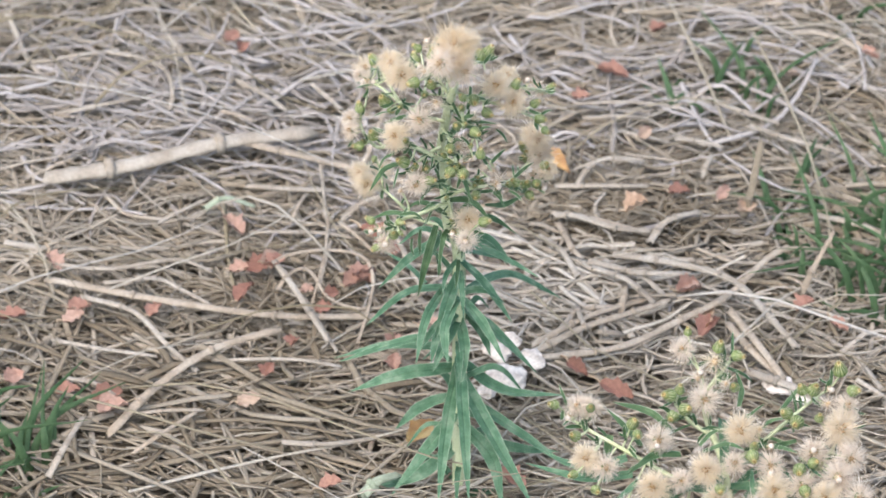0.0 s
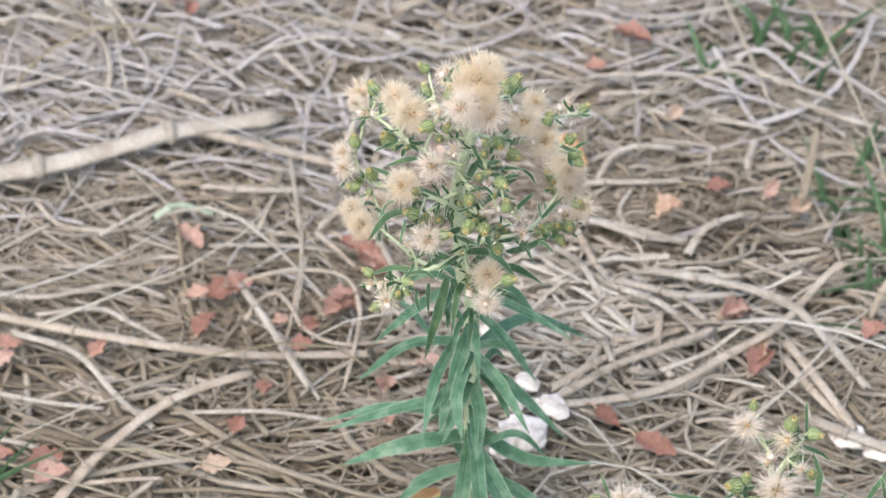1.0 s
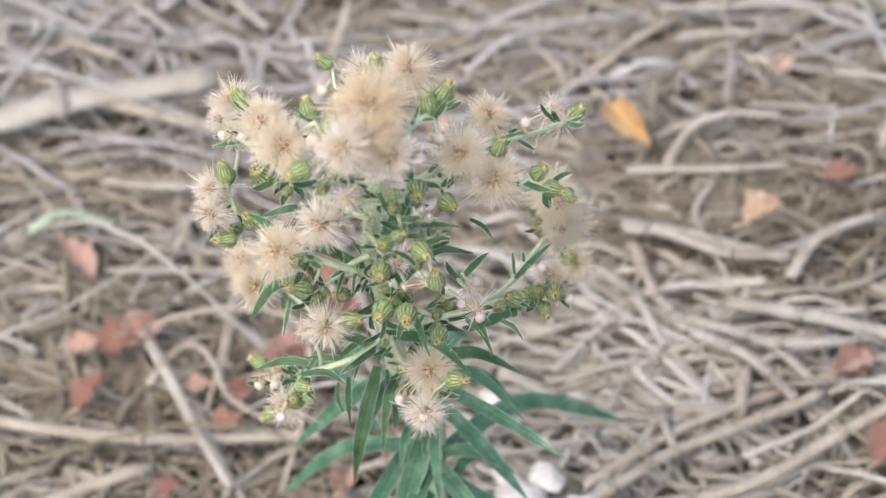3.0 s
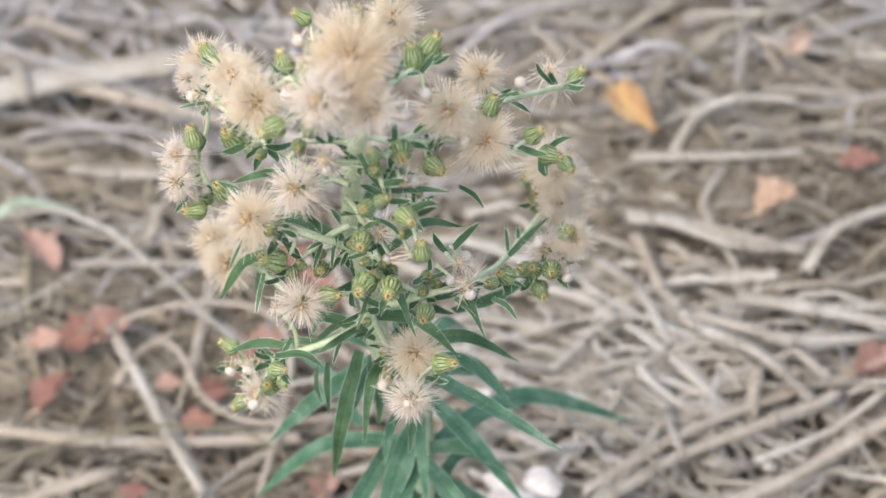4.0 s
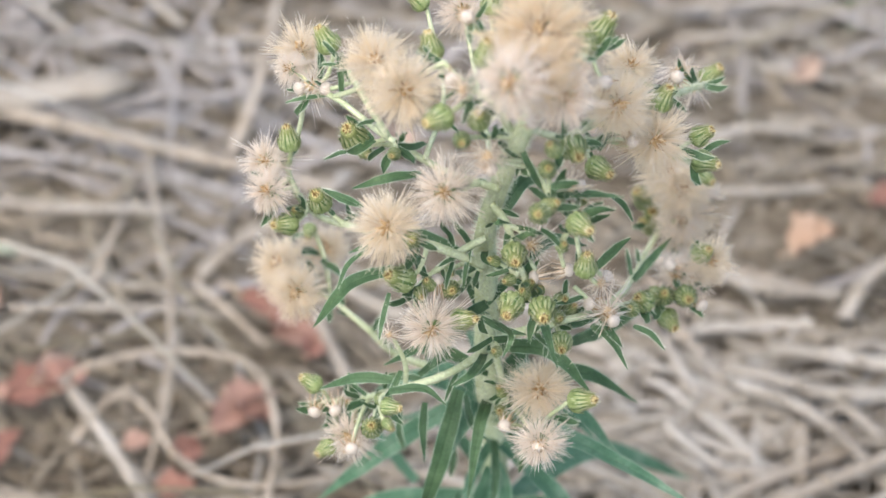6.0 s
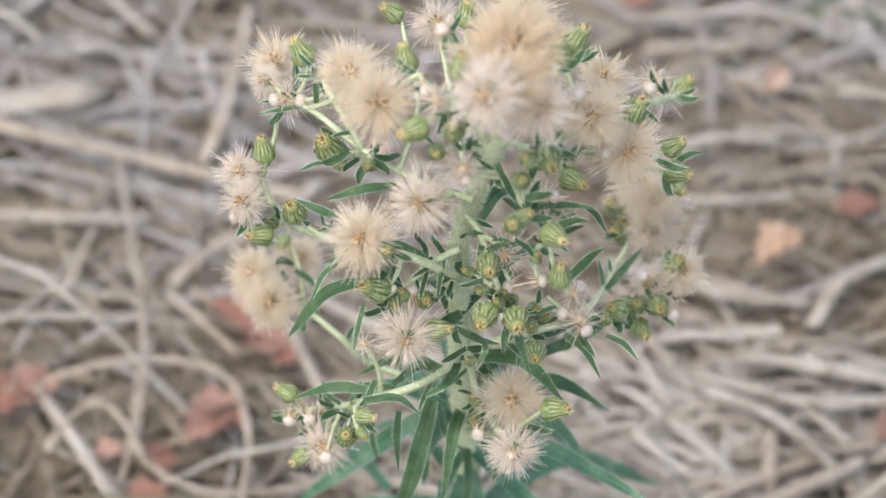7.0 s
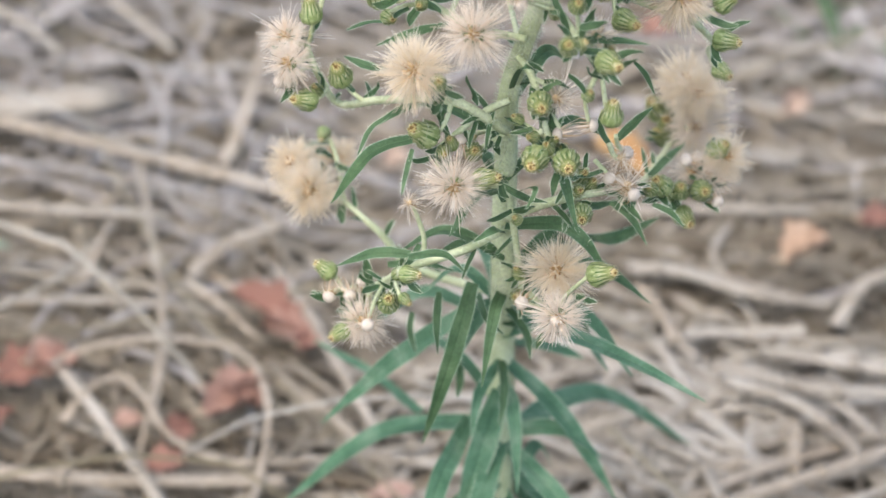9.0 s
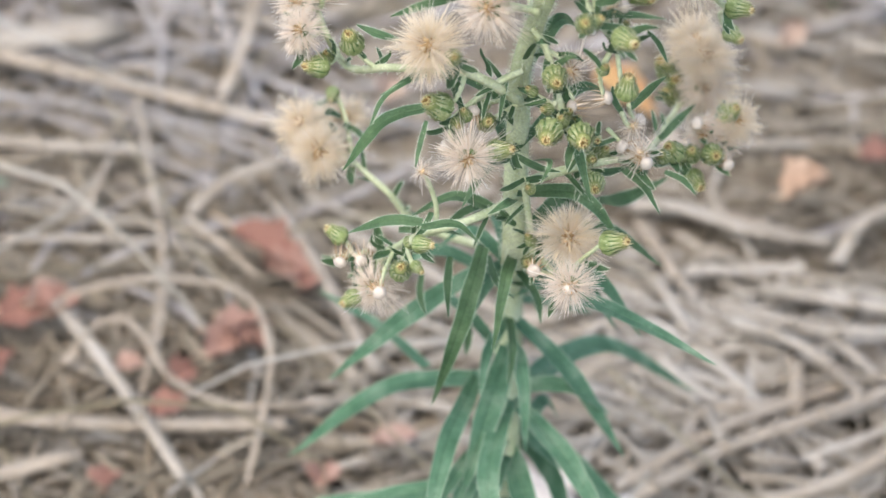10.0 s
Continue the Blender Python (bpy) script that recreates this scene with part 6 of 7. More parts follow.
bud(weed, (0.0062, 0.0008, 0.1322), (0.0065, 0.0021, 0.1332), (0.29, -0.31, 0.91), 0.00110)
bud(weed, (-0.0004, -0.0059, 0.1475), (0.0007, -0.0064, 0.1483), (0.06, -0.45, 0.89), 0.00087)
bud(weed, (-0.0012, -0.0054, 0.1494), (-0.0060, -0.0031, 0.1509), (-0.52, -0.33, 0.79), 0.00094)
bud(weed, (-0.0064, 0.0049, 0.1418), (-0.0123, -0.0001, 0.1446), (0.17, -0.77, 0.61), 0.00095)
bud(weed, (0.0049, -0.0067, 0.1651), (0.0033, -0.0082, 0.1607), (0.16, -0.44, 0.88), 0.00099)
bud(weed, (-0.0028, -0.0019, 0.1734), (-0.0021, -0.0022, 0.1710), (-0.26, -0.52, 0.81), 0.00093)
bud(weed, (0.0049, -0.0067, 0.1651), (0.0062, -0.0032, 0.1654), (0.3, -0.51, 0.81), 0.00092)
bud(weed, (-0.0207, 0.0096, 0.1630), (-0.0210, 0.0052, 0.1655), (-0.26, -0.76, 0.6), 0.00100)
bud(weed, (-0.0054, -0.0015, 0.1313), (-0.0050, -0.0069, 0.1342), (-0.36, -0.5, 0.79), 0.00088)
bud(weed, (0.0130, 0.0044, 0.1297), (0.0159, 0.0034, 0.1314), (-0.26, -0.52, 0.81), 0.00117)
bud(weed, (0.0222, 0.0153, 0.1189), (0.0230, 0.0133, 0.1166), (0.4, -0.9, 0.1), 0.00160)
bud(weed, (0.0222, 0.0153, 0.1189), (0.0222, 0.0142, 0.1212), (-0.1, -0.5, 0.86), 0.00150)
bud(weed, (-0.0277, 0.0025, 0.1102), (-0.0262, 0.0032, 0.1082), (-0.16, -0.31, 0.94), 0.00105)
bud(weed, (-0.0207, -0.0026, 0.1186), (-0.0218, -0.0057, 0.1211), (0.3, -0.41, 0.86), 0.00102)
bud(weed, (-0.0327, 0.0216, 0.1343), (-0.0344, 0.0185, 0.1360), (-0.28, -0.4, 0.87), 0.00104)
fleck(weed, (0.0001, -0.0128, 0.1727), 0.0011)
leaf(weed, (-0.0091, 0.0058, 0.1084), (-0.0123, -0.0029, 0.1004), (-0.0155, -0.0035, 0.0824), 0.0029)
leaf(weed, (-0.0090, 0.0143, 0.0938), (-0.0195, 0.0123, 0.0849), (-0.0301, 0.0144, 0.0681), 0.0031)
leaf(weed, (-0.0018, 0.0127, 0.0709), (-0.0199, 0.0173, 0.0634), (-0.0351, 0.0185, 0.0450), 0.0040)
leaf(weed, (-0.0066, 0.0133, 0.0709), (-0.0127, -0.0038, 0.072), (-0.0159, -0.0171, 0.0626), 0.0034)
leaf(weed, (-0.0019, 0.0188, 0.0794), (0.0077, 0.0114, 0.0741), (0.0173, 0.0060, 0.0607), 0.0034)
leaf(weed, (-0.0030, 0.0130, 0.0960), (0.0137, 0.0004, 0.0989), (0.0268, -0.0088, 0.0985), 0.0030)
leaf(weed, (-0.0017, 0.0112, 0.0688), (0.0150, 0.0307, 0.0598), (0.0342, 0.0426, 0.0361), 0.0048)
leaf(weed, (-0.0017, 0.0112, 0.0688), (0.0069, -0.0012, 0.068), (0.0153, -0.0138, 0.0608), 0.0036)
leaf(weed, (-0.0017, 0.0112, 0.0688), (-0.0059, -0.0077, 0.0711), (-0.0046, -0.0202, 0.0662), 0.0039)
leaf(weed, (-0.0019, 0.0188, 0.0794), (-0.006, 0.0095, 0.0805), (-0.0071, 0.0037, 0.0767), 0.0018)
leaf(weed, (-0.0019, 0.0188, 0.0794), (-0.0021, 0.0097, 0.0811), (-0.0026, 0.0054, 0.0777), 0.0015)
leaf(weed, (-0.0056, 0.0009, 0.0531), (-0.0259, 0.0051, 0.0491), (-0.0461, 0.0071, 0.0397), 0.0036)
leaf(weed, (-0.0138, 0.0213, 0.0639), (-0.0208, 0.0386, 0.0553), (-0.0298, 0.0468, 0.0543), 0.0023)
leaf(weed, (0.0078, 0.0103, 0.1141), (0.0138, 0.0202, 0.1049), (0.0209, 0.0235, 0.1065), 0.0022)
leaf(weed, (0.0176, 0.0175, 0.1208), (0.0210, 0.0224, 0.1205), (0.0242, 0.0281, 0.1182), 0.0012)
leaf(weed, (-0.0145, 0.0027, 0.1093), (-0.0148, 0, 0.1061), (-0.0145, -0.0035, 0.1022), 0.0012)
leaf(weed, (-0.0178, 0.0089, 0.0988), (-0.018, 0.0069, 0.0964), (-0.0171, 0.0048, 0.0942), 0.0009)
leaf(weed, (-0.0227, 0.0034, 0.1142), (-0.0177, 0.0034, 0.1147), (-0.0125, 0.0024, 0.1142), 0.0012)
leaf(weed, (-0.0157, 0.0028, 0.116), (-0.0119, 0.0044, 0.1182), (-0.0078, 0.0042, 0.1185), 0.0012)
leaf(weed, (-0.0079, 0.0085, 0.1036), (-0.007, 0.0017, 0.105), (-0.0045, -0.0015, 0.1047), 0.0010)
leaf(weed, (-0.0028, 0.0149, 0.0913), (-0.0002, 0.0112, 0.0935), (0.0007, 0.0081, 0.0916), 0.0012)
leaf(weed, (-0.0037, 0.0094, 0.1011), (-0.0006, 0.0017, 0.1018), (-0.0001, -0.0024, 0.1003), 0.0012)
leaf(weed, (-0.0096, 0.0216, 0.079), (-0.0087, 0.0157, 0.0784), (-0.0089, 0.0133, 0.0757), 0.0016)
leaf(weed, (-0.002, 0.0204, 0.0815), (0.0074, 0.0264, 0.0743), (0.0121, 0.0265, 0.072), 0.0020)
leaf(weed, (0.0066, 0.0183, 0.0863), (0.0096, 0.0188, 0.0842), (0.0119, 0.0175, 0.083), 0.0012)
leaf(weed, (-0.0016, 0.0081, 0.0645), (-0.0084, -0.0031, 0.063), (-0.0109, -0.011, 0.0569), 0.0038)
leaf(weed, (-0.0016, 0.0081, 0.0645), (0.0065, 0.0079, 0.0532), (0.0097, 0.0038, 0.0459), 0.0035)
leaf(weed, (-0.0203, 0.0040, 0.1400), (-0.0267, 0.0040, 0.1366), (-0.0320, 0.0040, 0.1262), 0.0025)
leaf(weed, (-0.0171, 0.0025, 0.1641), (-0.0217, 0.0053, 0.1599), (-0.0269, 0.0060, 0.1566), 0.0014)
leaf(weed, (-0.0250, 0.0086, 0.1492), (-0.0278, 0.0116, 0.1475), (-0.0310, 0.0136, 0.1474), 0.0013)
leaf(weed, (0.0020, -0.0055, 0.1691), (0.0068, -0.0046, 0.1683), (0.0119, -0.0050, 0.1680), 0.0012)
leaf(weed, (0.0116, 0.0078, 0.1531), (0.0138, 0.0088, 0.1496), (0.0154, 0.0083, 0.1463), 0.0008)
leaf(weed, (-0.0240, 0.0038, 0.1451), (-0.0270, 0.0040, 0.1415), (-0.0288, 0.0012, 0.1388), 0.0008)
leaf(weed, (-0.0067, 0.0047, 0.1440), (-0.0072, -0.0028, 0.1508), (-0.0045, -0.0037, 0.1499), 0.0011)
leaf(weed, (0.0097, 0.0004, 0.1314), (0.0127, -0.0017, 0.1303), (0.0150, -0.0062, 0.1289), 0.0011)
leaf(weed, (0.0161, 0.0006, 0.1309), (0.0187, -0.0009, 0.1308), (0.0206, -0.0036, 0.1304), 0.0008)
leaf(weed, (-0.0201, -0.0044, 0.1240), (-0.0252, -0.0030, 0.1228), (-0.0309, -0.0023, 0.1192), 0.0016)
leaf(weed, (-0.0053, 0.0052, 0.1194), (-0.0089, -0.0151, 0.1399), (-0.0123, -0.0178, 0.1398), 0.0013)
leaf(weed, (-0.0210, -0.0108, 0.1296), (-0.0160, -0.0113, 0.1309), (-0.0124, -0.0123, 0.1281), 0.0012)
leaf(weed, (-0.0068, 0.0044, 0.1493), (-0.0066, -0.0067, 0.1644), (-0.0042, -0.0057, 0.1629), 0.0010)
leaf(weed, (-0.0206, 0.0022, 0.1534), (-0.0190, 0.0039, 0.1476), (-0.0171, 0.0025, 0.1466), 0.0013)
leaf(weed, (-0.0141, -0.0012, 0.1571), (-0.0126, 0.0007, 0.1521), (-0.0118, -0.0004, 0.1509), 0.0013)
leaf(weed, (-0.0066, 0.0044, 0.1509), (-0.0016, -0.0041, 0.1595), (0.0012, -0.0038, 0.1578), 0.0007)
leaf(weed, (-0.0000, -0.0082, 0.1646), (0.0020, -0.0083, 0.1627), (0.0035, -0.0090, 0.1604), 0.0007)
leaf(weed, (-0.0014, -0.0062, 0.1495), (0.0003, -0.0081, 0.1479), (0.0007, -0.0114, 0.1460), 0.0010)
leaf(weed, (0.0056, 0.0007, 0.1300), (0.0034, -0.0016, 0.1302), (0.0026, -0.0034, 0.1283), 0.0010)
leaf(weed, (-0.0036, -0.0014, 0.1760), (-0.0012, -0.0046, 0.1723), (0.0009, -0.0043, 0.1673), 0.0009)
leaf(weed, (-0.0214, -0.0063, 0.1474), (-0.0223, -0.0090, 0.1449), (-0.0229, -0.0115, 0.1429), 0.0007)
leaf(weed, (0.0059, 0.0030, 0.1278), (0.0087, 0.0048, 0.1264), (0.0117, 0.0052, 0.1272), 0.0012)
leaf(weed, (-0.0306, 0.0369, 0.1082), (-0.0328, 0.0382, 0.1066), (-0.0355, 0.0374, 0.1057), 0.0008)
leaf(weed, (-0.0245, 0.0170, 0.1516), (-0.0277, 0.0194, 0.1490), (-0.0306, 0.0188, 0.1480), 0.0008)
leaf(weed, (-0.0156, 0.0044, 0.1786), (-0.0141, 0.0065, 0.1723), (-0.0116, 0.0038, 0.1718), 0.0008)
leaf(weed, (-0.0058, 0.0050, 0.1275), (-0.0038, -0.0145, 0.1479), (-0.0050, -0.0173, 0.1461), 0.0008)
leaf(weed, (-0.0015, 0.0035, 0.0581), (-0.0216, -0.0025, 0.0586), (-0.0438, -0.0026, 0.048), 0.0040)
leaf(weed, (-0.0014, -0.0022, 0.0463), (-0.0215, -0.0089, 0.0489), (-0.04, -0.0098, 0.0402), 0.0049)
leaf(weed, (-0.0017, 0.0096, 0.0666), (0.012, 0.0065, 0.0545), (0.0262, -0.0001, 0.0416), 0.0044)
leaf(weed, (-0.0014, -0.0011, 0.0488), (0.0143, -0.004, 0.0367), (0.0363, -0.0034, 0.0337), 0.0044)
leaf(weed, (-0.0014, -0.0032, 0.0439), (0.0098, -0.0237, 0.0371), (0.0263, -0.0496, 0.0247), 0.0062)
leaf(weed, (-0.0013, -0.0084, 0.0318), (-0.0111, -0.0253, 0.0294), (-0.0246, -0.0411, 0.0198), 0.0051)
leaf(weed, (-0.0014, -0.0011, 0.0488), (-0.005, -0.0283, 0.0415), (-0.0073, -0.0507, 0.0277), 0.0049)
leaf(weed, (-0.0014, -0.0001, 0.0512), (0.001, -0.0273, 0.0465), (0.0036, -0.0523, 0.0299), 0.0048)
leaf(weed, (-0.0012, -0.0104, 0.027), (0.0108, -0.0261, 0.025), (0.0152, -0.0413, 0.0153), 0.0053)
leaf(weed, (-0.0013, -0.0063, 0.0367), (-0.0148, -0.0073, 0.0306), (-0.0238, -0.0105, 0.022), 0.0044)
leaf(weed, (-0.0013, -0.0063, 0.0367), (0.0185, -0.0119, 0.0247), (0.0388, -0.0198, 0.0131), 0.0046)
leaf(weed, (-0.0012, -0.0114, 0.0242), (0.0165, -0.0113, 0.0152), (0.0346, -0.0094, 0.0107), 0.0040)
leaf(weed, (-0.0011, -0.0134, 0.0187), (-0.0154, -0.0218, 0.0109), (-0.0356, -0.024, 0.0038), 0.0050)
leaf(weed, (-0.0016, 0.0066, 0.0624), (-0.0057, -0.0032, 0.0612), (-0.0104, -0.0132, 0.0543), 0.0045)
leaf(weed, (-0.0016, 0.0066, 0.0624), (0.0008, -0.0058, 0.0612), (0.0003, -0.017, 0.0529), 0.0042)
leaf(weed, (-0.0018, 0.0158, 0.0751), (-0.0058, 0.0035, 0.0715), (-0.0095, -0.0065, 0.0645), 0.0045)

# ---- the second weed ----
second_weed = root("weed_plant", (0.0958, -0.0428, -0.006), "bushy green weed crowded with cream seed heads", "weed")
branch(second_weed, "stem", [(0.0958, -0.0428, -0.006), (0.0955, -0.064, 0.024), (0.0934, -0.0783, 0.0581), (0.0913, -0.0643, 0.0656), (0.0854, -0.049, 0.0718), (0.0833, -0.0328, 0.0774)], 0.0022, 0.0008, 16000)
bracts_along(second_weed, [(0.093, -0.0762, 0.0586), (0.0759, -0.0721, 0.065), (0.0583, -0.0658, 0.072), (0.0446, -0.0589, 0.0755), (0.0368, -0.0536, 0.0768)], 9, 90, 0.010)
bracts_along(second_weed, [(0.0917, -0.0658, 0.0644), (0.1028, -0.0608, 0.0707), (0.1143, -0.0522, 0.076), (0.124, -0.0431, 0.078)], 9, 91, 0.010)
bracts_along(second_weed, [(0.0934, -0.0783, 0.0581), (0.1144, -0.0765, 0.0653), (0.1279, -0.0636, 0.0715), (0.1357, -0.0471, 0.0769)], 9, 92, 0.010)
bracts_along(second_weed, [(0.0884, -0.0553, 0.0686), (0.0795, -0.0531, 0.0745), (0.0745, -0.048, 0.0775)], 9, 93, 0.010)
bracts_along(second_weed, [(0.0843, -0.0403, 0.0739), (0.0901, -0.034, 0.0788), (0.0949, -0.0286, 0.0817)], 9, 94, 0.010)
leaves_along(second_weed, [(0.0958, -0.0428, -0.006), (0.0955, -0.064, 0.024), (0.0934, -0.0783, 0.0581), (0.0913, -0.0643, 0.0656)], 22, 97, 0.035)
branch(second_weed, "branch", [(0.093, -0.0762, 0.0586), (0.0759, -0.0721, 0.065), (0.0583, -0.0658, 0.072), (0.0446, -0.0589, 0.0755), (0.0368, -0.0536, 0.0768)], 0.0009, 0.0005)
branch(second_weed, "branch", [(0.0917, -0.0658, 0.0644), (0.1028, -0.0608, 0.0707), (0.1143, -0.0522, 0.076), (0.124, -0.0431, 0.078)], 0.0009, 0.0005)
branch(second_weed, "branch", [(0.0934, -0.0783, 0.0581), (0.1144, -0.0765, 0.0653), (0.1279, -0.0636, 0.0715), (0.1357, -0.0471, 0.0769)], 0.0009, 0.0005)
branch(second_weed, "branch", [(0.0884, -0.0553, 0.0686), (0.0795, -0.0531, 0.0745), (0.0745, -0.048, 0.0775)], 0.0009, 0.0005)
branch(second_weed, "branch", [(0.0843, -0.0403, 0.0739), (0.0901, -0.034, 0.0788), (0.0949, -0.0286, 0.0817)], 0.0009, 0.0005)
seed_head(second_weed, (0.0498, -0.0615, 0.0742), (0.0444, -0.0743, 0.0773), (-0.19, -0.62, 0.76), 0.0057, "full")
seed_head(second_weed, (0.0549, -0.0641, 0.0728), (0.051, -0.0776, 0.0765), (0.24, -0.68, 0.69), 0.0057, "warm")
seed_head(second_weed, (0.0649, -0.0682, 0.0694), (0.0688, -0.0661, 0.0788), (0.03, -0.78, 0.62), 0.0062, "warm")
seed_head(second_weed, (0.0823, -0.0736, 0.0626), (0.0852, -0.0774, 0.0761), (0.03, -0.77, 0.63), 0.0065, "full")
seed_head(second_weed, (0.0848, -0.045, 0.0732), (0.0847, -0.0503, 0.0822), (0.13, -0.62, 0.78), 0.0066, "warm")
seed_head(second_weed, (0.0901, -0.034, 0.0788), (0.0879, -0.0352, 0.0856), (0.25, -0.4, 0.88), 0.0058, "thin")
seed_head(second_weed, (0.0833, -0.0328, 0.0774), (0.0768, -0.0307, 0.0868), (-0.31, -0.4, 0.86), 0.0053, "warm")
seed_head(second_weed, (0.1014, -0.0614, 0.0699), (0.0967, -0.0617, 0.0794), (0.14, -0.7, 0.7), 0.0066, "full")
seed_head(second_weed, (0.1118, -0.0768, 0.0644), (0.1073, -0.0751, 0.0763), (0.03, -0.71, 0.71), 0.0062, "warm")
seed_head(second_weed, (0.1092, -0.077, 0.0635), (0.1083, -0.0844, 0.0743), (0.14, -0.77, 0.62), 0.0065, "full")
seed_head(second_weed, (0.1308, -0.0574, 0.0735), (0.1311, -0.0602, 0.0793), (0.26, -0.49, 0.83), 0.0075, "full")
seed_head(second_weed, (0.1279, -0.0636, 0.0715), (0.1342, -0.0714, 0.0768), (0.38, -0.65, 0.66), 0.0070, "warm")
seed_head(second_weed, (0.1245, -0.0668, 0.07), (0.1303, -0.0787, 0.0752), (0.14, -0.83, 0.53), 0.0070, "warm")
seed_head(second_weed, (0.1337, -0.0512, 0.0755), (0.1334, -0.0513, 0.0813), (0.36, -0.24, 0.9), 0.0057, "warm")
seed_head(second_weed, (0.0693, -0.0697, 0.0676), (0.0674, -0.0845, 0.0748), (-0.19, -0.77, 0.61), 0.0065, "full")
seed_head(second_weed, (0.0759, -0.0721, 0.065), (0.0766, -0.082, 0.0752), (0.14, -0.7, 0.7), 0.0052, "warm")
seed_head(second_weed, (0.0397, -0.0556, 0.0763), (0.041, -0.0539, 0.082), (-0.42, -0.48, 0.77), 0.0053, "warm")
seed_head(second_weed, (0.0417, -0.0569, 0.076), (0.0455, -0.0546, 0.0817), (0.14, -0.51, 0.85), 0.0053, "warm")
seed_head(second_weed, (0.1245, -0.0668, 0.07), (0.1218, -0.0692, 0.0774), (-0.08, -0.62, 0.78), 0.0062, "warm")
seed_head(second_weed, (0.1161, -0.0749, 0.0661), (0.1178, -0.0824, 0.0746), (0.03, -0.71, 0.71), 0.0057, "warm")
seed_head(second_weed, (0.0945, -0.0646, 0.066), (0.0948, -0.0744, 0.0766), (0.13, -0.53, 0.84), 0.0052, "warm")
seed_head(second_weed, (0.1178, -0.0733, 0.0668), (0.1255, -0.0865, 0.0736), (0.14, -0.83, 0.53), 0.0065, "full")
seed_head(second_weed, (0.0887, -0.0751, 0.0602), (0.0891, -0.0887, 0.0736), (-0.08, -0.84, 0.53), 0.0057, "full")
seed_head(second_weed, (0.1039, -0.0774, 0.0617), (0.1016, -0.0916, 0.0728), (0.03, -0.89, 0.45), 0.0061, "warm")
seed_head(second_weed, (0.0649, -0.0682, 0.0694), (0.0566, -0.0941, 0.0729), (-0.2, -0.89, 0.4), 0.0057, "warm")
seed_head(second_weed, (0.0802, -0.0731, 0.0634), (0.0777, -0.0978, 0.0718), (-0.08, -0.91, 0.41), 0.0061, "full")
seed_head(second_weed, (0.1228, -0.0684, 0.0692), (0.137, -0.0861, 0.0735), (0.37, -0.79, 0.48), 0.0062, "warm")
seed_head(second_weed, (0.1042, -0.0597, 0.0714), (0.1035, -0.0611, 0.0795), (0.36, -0.47, 0.8), 0.0040, "thin")
seed_head(second_weed, (0.1228, -0.0442, 0.0777), (0.1267, -0.0505, 0.0815), (0.02, -0.54, 0.84), 0.0040, "thin")
seed_head(second_weed, (0.0886, -0.0356, 0.0775), (0.0918, -0.0439, 0.0835), (0.46, -0.76, 0.46), 0.0035, "thin")
seed_head(second_weed, (0.0838, -0.0369, 0.076), (0.0821, -0.042, 0.0841), (-0.08, -0.95, 0.31), 0.0040, "thin")
bud(second_weed, (0.0368, -0.0536, 0.0768), (0.0329, -0.0558, 0.0843), (-0.63, -0.48, 0.61), 0.00174)
bud(second_weed, (0.0427, -0.0576, 0.0758), (0.0455, -0.0567, 0.0839), (0.02, -0.54, 0.84), 0.00157)
bud(second_weed, (0.0446, -0.0589, 0.0755), (0.0404, -0.0678, 0.0815), (-0.42, -0.48, 0.77), 0.00191)
bud(second_weed, (0.0498, -0.0615, 0.0742), (0.0401, -0.0826, 0.0782), (-0.61, -0.69, 0.38), 0.00156)
bud(second_weed, (0.0583, -0.0658, 0.072), (0.0479, -0.0884, 0.0769), (0.24, -0.82, 0.52), 0.00173)
bud(second_weed, (0.0566, -0.0649, 0.0724), (0.06, -0.0623, 0.0824), (0.23, -0.3, 0.92), 0.00209)
bud(second_weed, (0.0583, -0.0658, 0.072), (0.0616, -0.0667, 0.0815), (0.14, -0.83, 0.53), 0.00174)
bud(second_weed, (0.0745, -0.048, 0.0775), (0.0725, -0.051, 0.0848), (-0.63, -0.48, 0.61), 0.00227)
bud(second_weed, (0.0745, -0.048, 0.0775), (0.0759, -0.0487, 0.0853), (0.12, -0.07, 0.99), 0.00174)
bud(second_weed, (0.0776, -0.0512, 0.0757), (0.0779, -0.0563, 0.0836), (0.37, -0.56, 0.74), 0.00226)
bud(second_weed, (0.0776, -0.0512, 0.0757), (0.0735, -0.0593, 0.0829), (-0.21, -0.84, 0.5), 0.00209)
bud(second_weed, (0.0925, -0.0313, 0.0802), (0.0892, -0.0317, 0.089), (0.22, -0.07, 0.97), 0.00210)
bud(second_weed, (0.0937, -0.03, 0.081), (0.0956, -0.0348, 0.0882), (0.77, -0.51, 0.38), 0.00193)
bud(second_weed, (0.1014, -0.0614, 0.0699), (0.1009, -0.0737, 0.0794), (0.14, -0.94, 0.31), 0.00225)
bud(second_weed, (0.1028, -0.0608, 0.0707), (0.1015, -0.0697, 0.0802), (0.02, -0.32, 0.95), 0.00156)
bud(second_weed, (0.1192, -0.0477, 0.077), (0.1179, -0.0473, 0.085), (-0.32, -0.17, 0.93), 0.00192)
bud(second_weed, (0.1216, -0.0454, 0.0775), (0.1218, -0.0472, 0.085), (0.23, -0.3, 0.92), 0.00227)
bud(second_weed, (0.1143, -0.0522, 0.076), (0.1159, -0.0601, 0.0822), (-0.18, -0.83, 0.53), 0.00243)
bud(second_weed, (0.1129, -0.0533, 0.0754), (0.1125, -0.0567, 0.083), (-0.5, -0.46, 0.74), 0.00209)
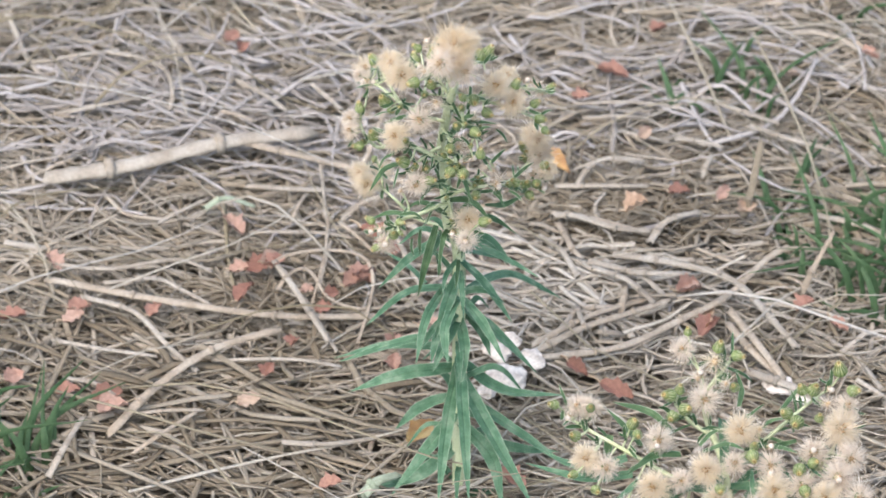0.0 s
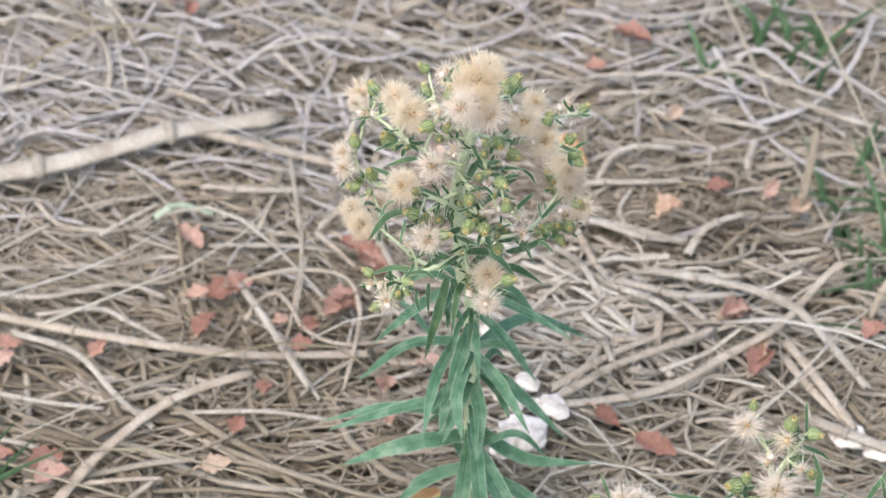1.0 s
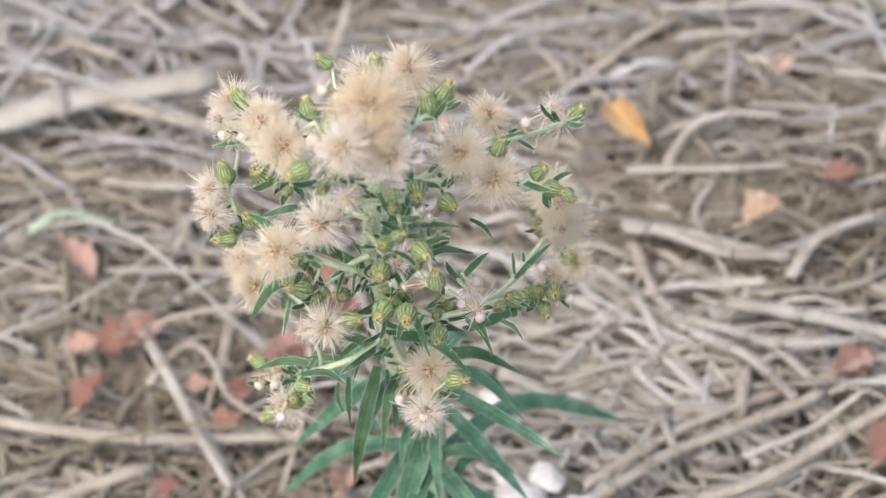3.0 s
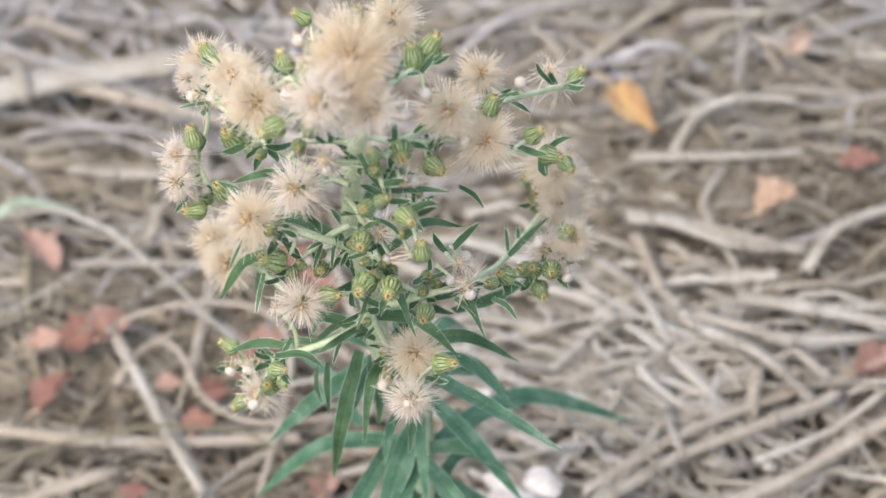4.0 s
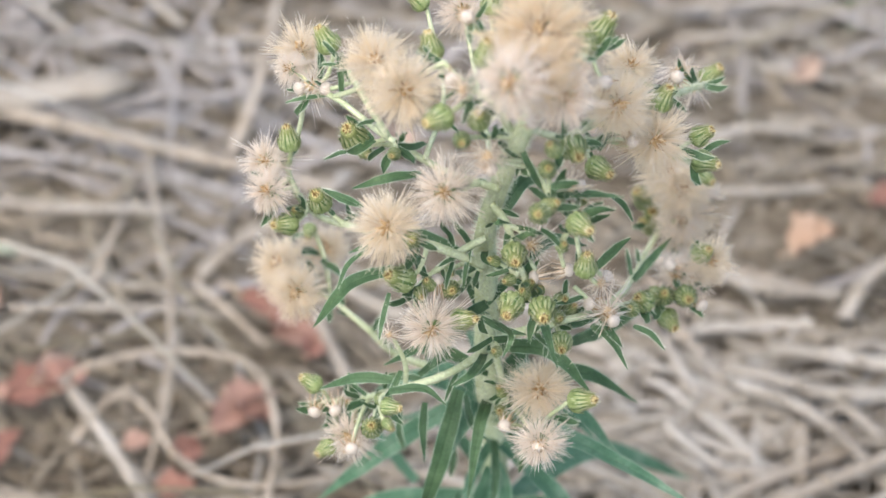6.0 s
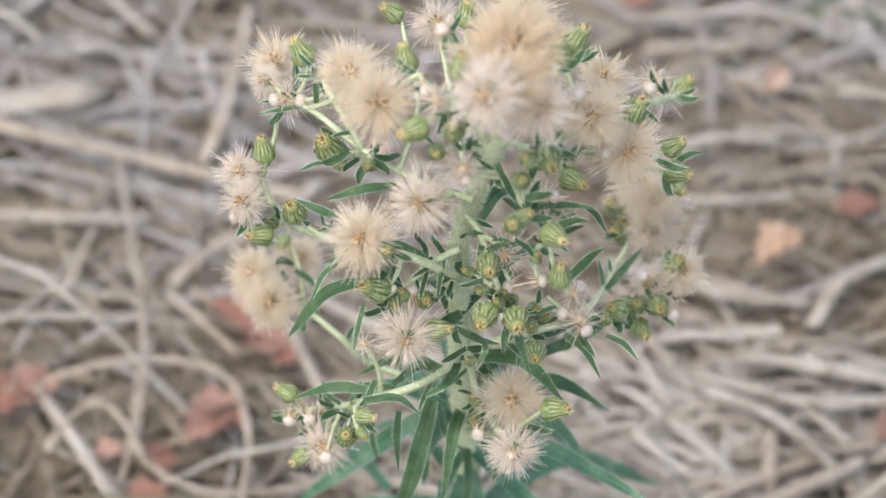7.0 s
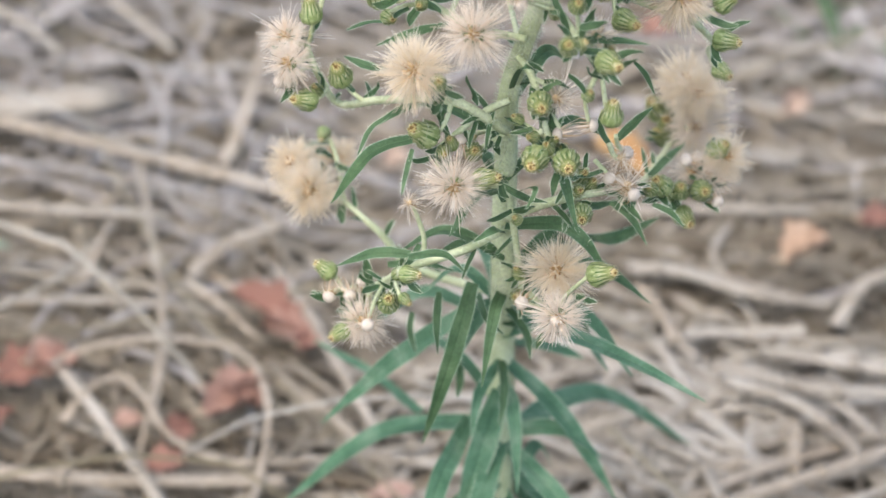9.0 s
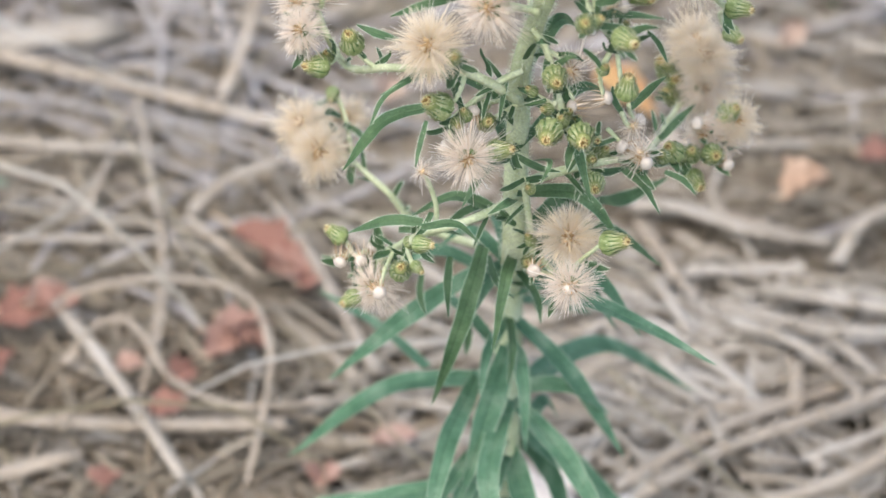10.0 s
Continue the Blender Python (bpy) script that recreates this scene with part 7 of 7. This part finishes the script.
bud(second_weed, (0.124, -0.0431, 0.078), (0.1309, -0.0392, 0.0867), (-0.2, -0.08, 0.98), 0.00245)
bud(second_weed, (0.1357, -0.0471, 0.0769), (0.1353, -0.0472, 0.0848), (0.67, -0.44, 0.61), 0.00209)
bud(second_weed, (0.1178, -0.0733, 0.0668), (0.1168, -0.0784, 0.0781), (-0.07, -0.89, 0.45), 0.00225)
bud(second_weed, (0.0866, -0.0746, 0.061), (0.09, -0.0871, 0.0766), (0.03, -0.84, 0.54), 0.00207)
bud(second_weed, (0.0833, -0.0328, 0.0774), (0.0785, -0.0261, 0.0905), (0, 0.08, 1), 0.00140)
bud(second_weed, (0.1144, -0.0765, 0.0653), (0.1187, -0.0866, 0.0763), (0.14, -0.89, 0.44), 0.00207)
bud(second_weed, (0.0886, -0.0356, 0.0775), (0.0947, -0.047, 0.0854), (-0.21, -0.51, 0.83), 0.00175)
bud(second_weed, (0.1211, -0.07, 0.0684), (0.1216, -0.0756, 0.0787), (0.36, -0.47, 0.8), 0.00190)
bud(second_weed, (0.1308, -0.0574, 0.0735), (0.1236, -0.0581, 0.0825), (0.12, -0.22, 0.97), 0.00157)
bud(second_weed, (0.1013, -0.0777, 0.0608), (0.0977, -0.0937, 0.0751), (0.03, -0.89, 0.45), 0.00189)
spent_head(second_weed, (0.0397, -0.0556, 0.0763), (0.0378, -0.0616, 0.0838), (-0.38, -0.88, 0.29))
spent_head(second_weed, (0.124, -0.0431, 0.078), (0.1279, -0.0477, 0.0857), (0.34, -0.58, 0.74))
spent_head(second_weed, (0.1118, -0.0768, 0.0644), (0.1072, -0.0807, 0.0786), (0.03, -0.83, 0.55))
spent_head(second_weed, (0.1228, -0.0684, 0.0692), (0.1216, -0.0713, 0.0805), (-0.29, -0.52, 0.8))
spent_head(second_weed, (0.1228, -0.0684, 0.0692), (0.1302, -0.0825, 0.0779), (0.13, -0.92, 0.36))
spent_head(second_weed, (0.0841, -0.0389, 0.0753), (0.083, -0.0425, 0.0875), (-0.2, -0.32, 0.93))
spent_head(second_weed, (0.0649, -0.0682, 0.0694), (0.0684, -0.0715, 0.0812), (0.03, -0.93, 0.36))
spent_head(second_weed, (0.1042, -0.0597, 0.0714), (0.1072, -0.0702, 0.0809), (0.23, -0.43, 0.87))
leaf(second_weed, (0.0737, -0.059, 0.075), (0.0658, -0.0516, 0.0768), (0.0532, -0.0494, 0.0793), 0.0027)
leaf(second_weed, (0.0631, -0.0648, 0.0739), (0.0582, -0.0577, 0.0747), (0.0513, -0.051, 0.0772), 0.0025)
leaf(second_weed, (0.0766, -0.0677, 0.0731), (0.0679, -0.07, 0.0753), (0.0584, -0.0813, 0.0774), 0.0029)
leaf(second_weed, (0.0965, -0.0484, 0.0771), (0.0972, -0.0432, 0.0801), (0.0951, -0.0383, 0.0848), 0.0019)
leaf(second_weed, (0.093, -0.0595, 0.0747), (0.0875, -0.0584, 0.0768), (0.0832, -0.0617, 0.0796), 0.0015)
leaf(second_weed, (0.1023, -0.0832, 0.0693), (0.101, -0.0805, 0.0735), (0.1005, -0.0792, 0.0791), 0.0017)
leaf(second_weed, (0.1162, -0.0609, 0.074), (0.1084, -0.0647, 0.0751), (0.1025, -0.0672, 0.0781), 0.0017)
leaf(second_weed, (0.1172, -0.0674, 0.0726), (0.1209, -0.0741, 0.0741), (0.1245, -0.081, 0.0775), 0.0017)
leaf(second_weed, (0.0623, -0.0779, 0.071), (0.0585, -0.0838, 0.0715), (0.0537, -0.091, 0.0736), 0.0023)
leaf(second_weed, (0.0756, -0.0546, 0.076), (0.0716, -0.0517, 0.0785), (0.0687, -0.0539, 0.0816), 0.0015)
leaf(second_weed, (0.0524, -0.0608, 0.0749), (0.0515, -0.0653, 0.0713), (0.0517, -0.0734, 0.0686), 0.0031)
leaf(second_weed, (0.0583, -0.0694, 0.0729), (0.0449, -0.0707, 0.0684), (0.0293, -0.0627, 0.0678), 0.0035)
leaf(second_weed, (0.0603, -0.0758, 0.0715), (0.043, -0.0727, 0.0662), (0.0235, -0.0645, 0.0639), 0.0035)
leaf(second_weed, (0.0758, -0.084, 0.0695), (0.0643, -0.0866, 0.0691), (0.0529, -0.0948, 0.0692), 0.0031)
leaf(second_weed, (0.093, -0.0573, 0.0752), (0.0988, -0.0534, 0.0769), (0.1049, -0.0498, 0.0802), 0.0015)
leaf(second_weed, (0.095, -0.0964, 0.0665), (0.0835, -0.096, 0.0686), (0.072, -0.1055, 0.0702), 0.0035)
leaf(second_weed, (0.097, -0.0985, 0.0661), (0.1122, -0.0972, 0.0679), (0.1235, -0.1038, 0.0699), 0.0035)
leaf(second_weed, (0.1104, -0.0501, 0.0765), (0.1143, -0.0445, 0.0778), (0.1182, -0.0403, 0.0805), 0.0017)
leaf(second_weed, (0.083, -0.065, 0.075), (0.087, -0.062, 0.078), (0.091, -0.062, 0.08), 0.0016)
leaf(second_weed, (0.102, -0.06, 0.075), (0.107, -0.056, 0.078), (0.113, -0.056, 0.08), 0.0016)
leaf(second_weed, (0.103, -0.065, 0.075), (0.11, -0.068, 0.078), (0.116, -0.072, 0.08), 0.0018)
leaf(second_weed, (0.084, -0.068, 0.075), (0.092, -0.067, 0.078), (0.098, -0.071, 0.08), 0.0018)
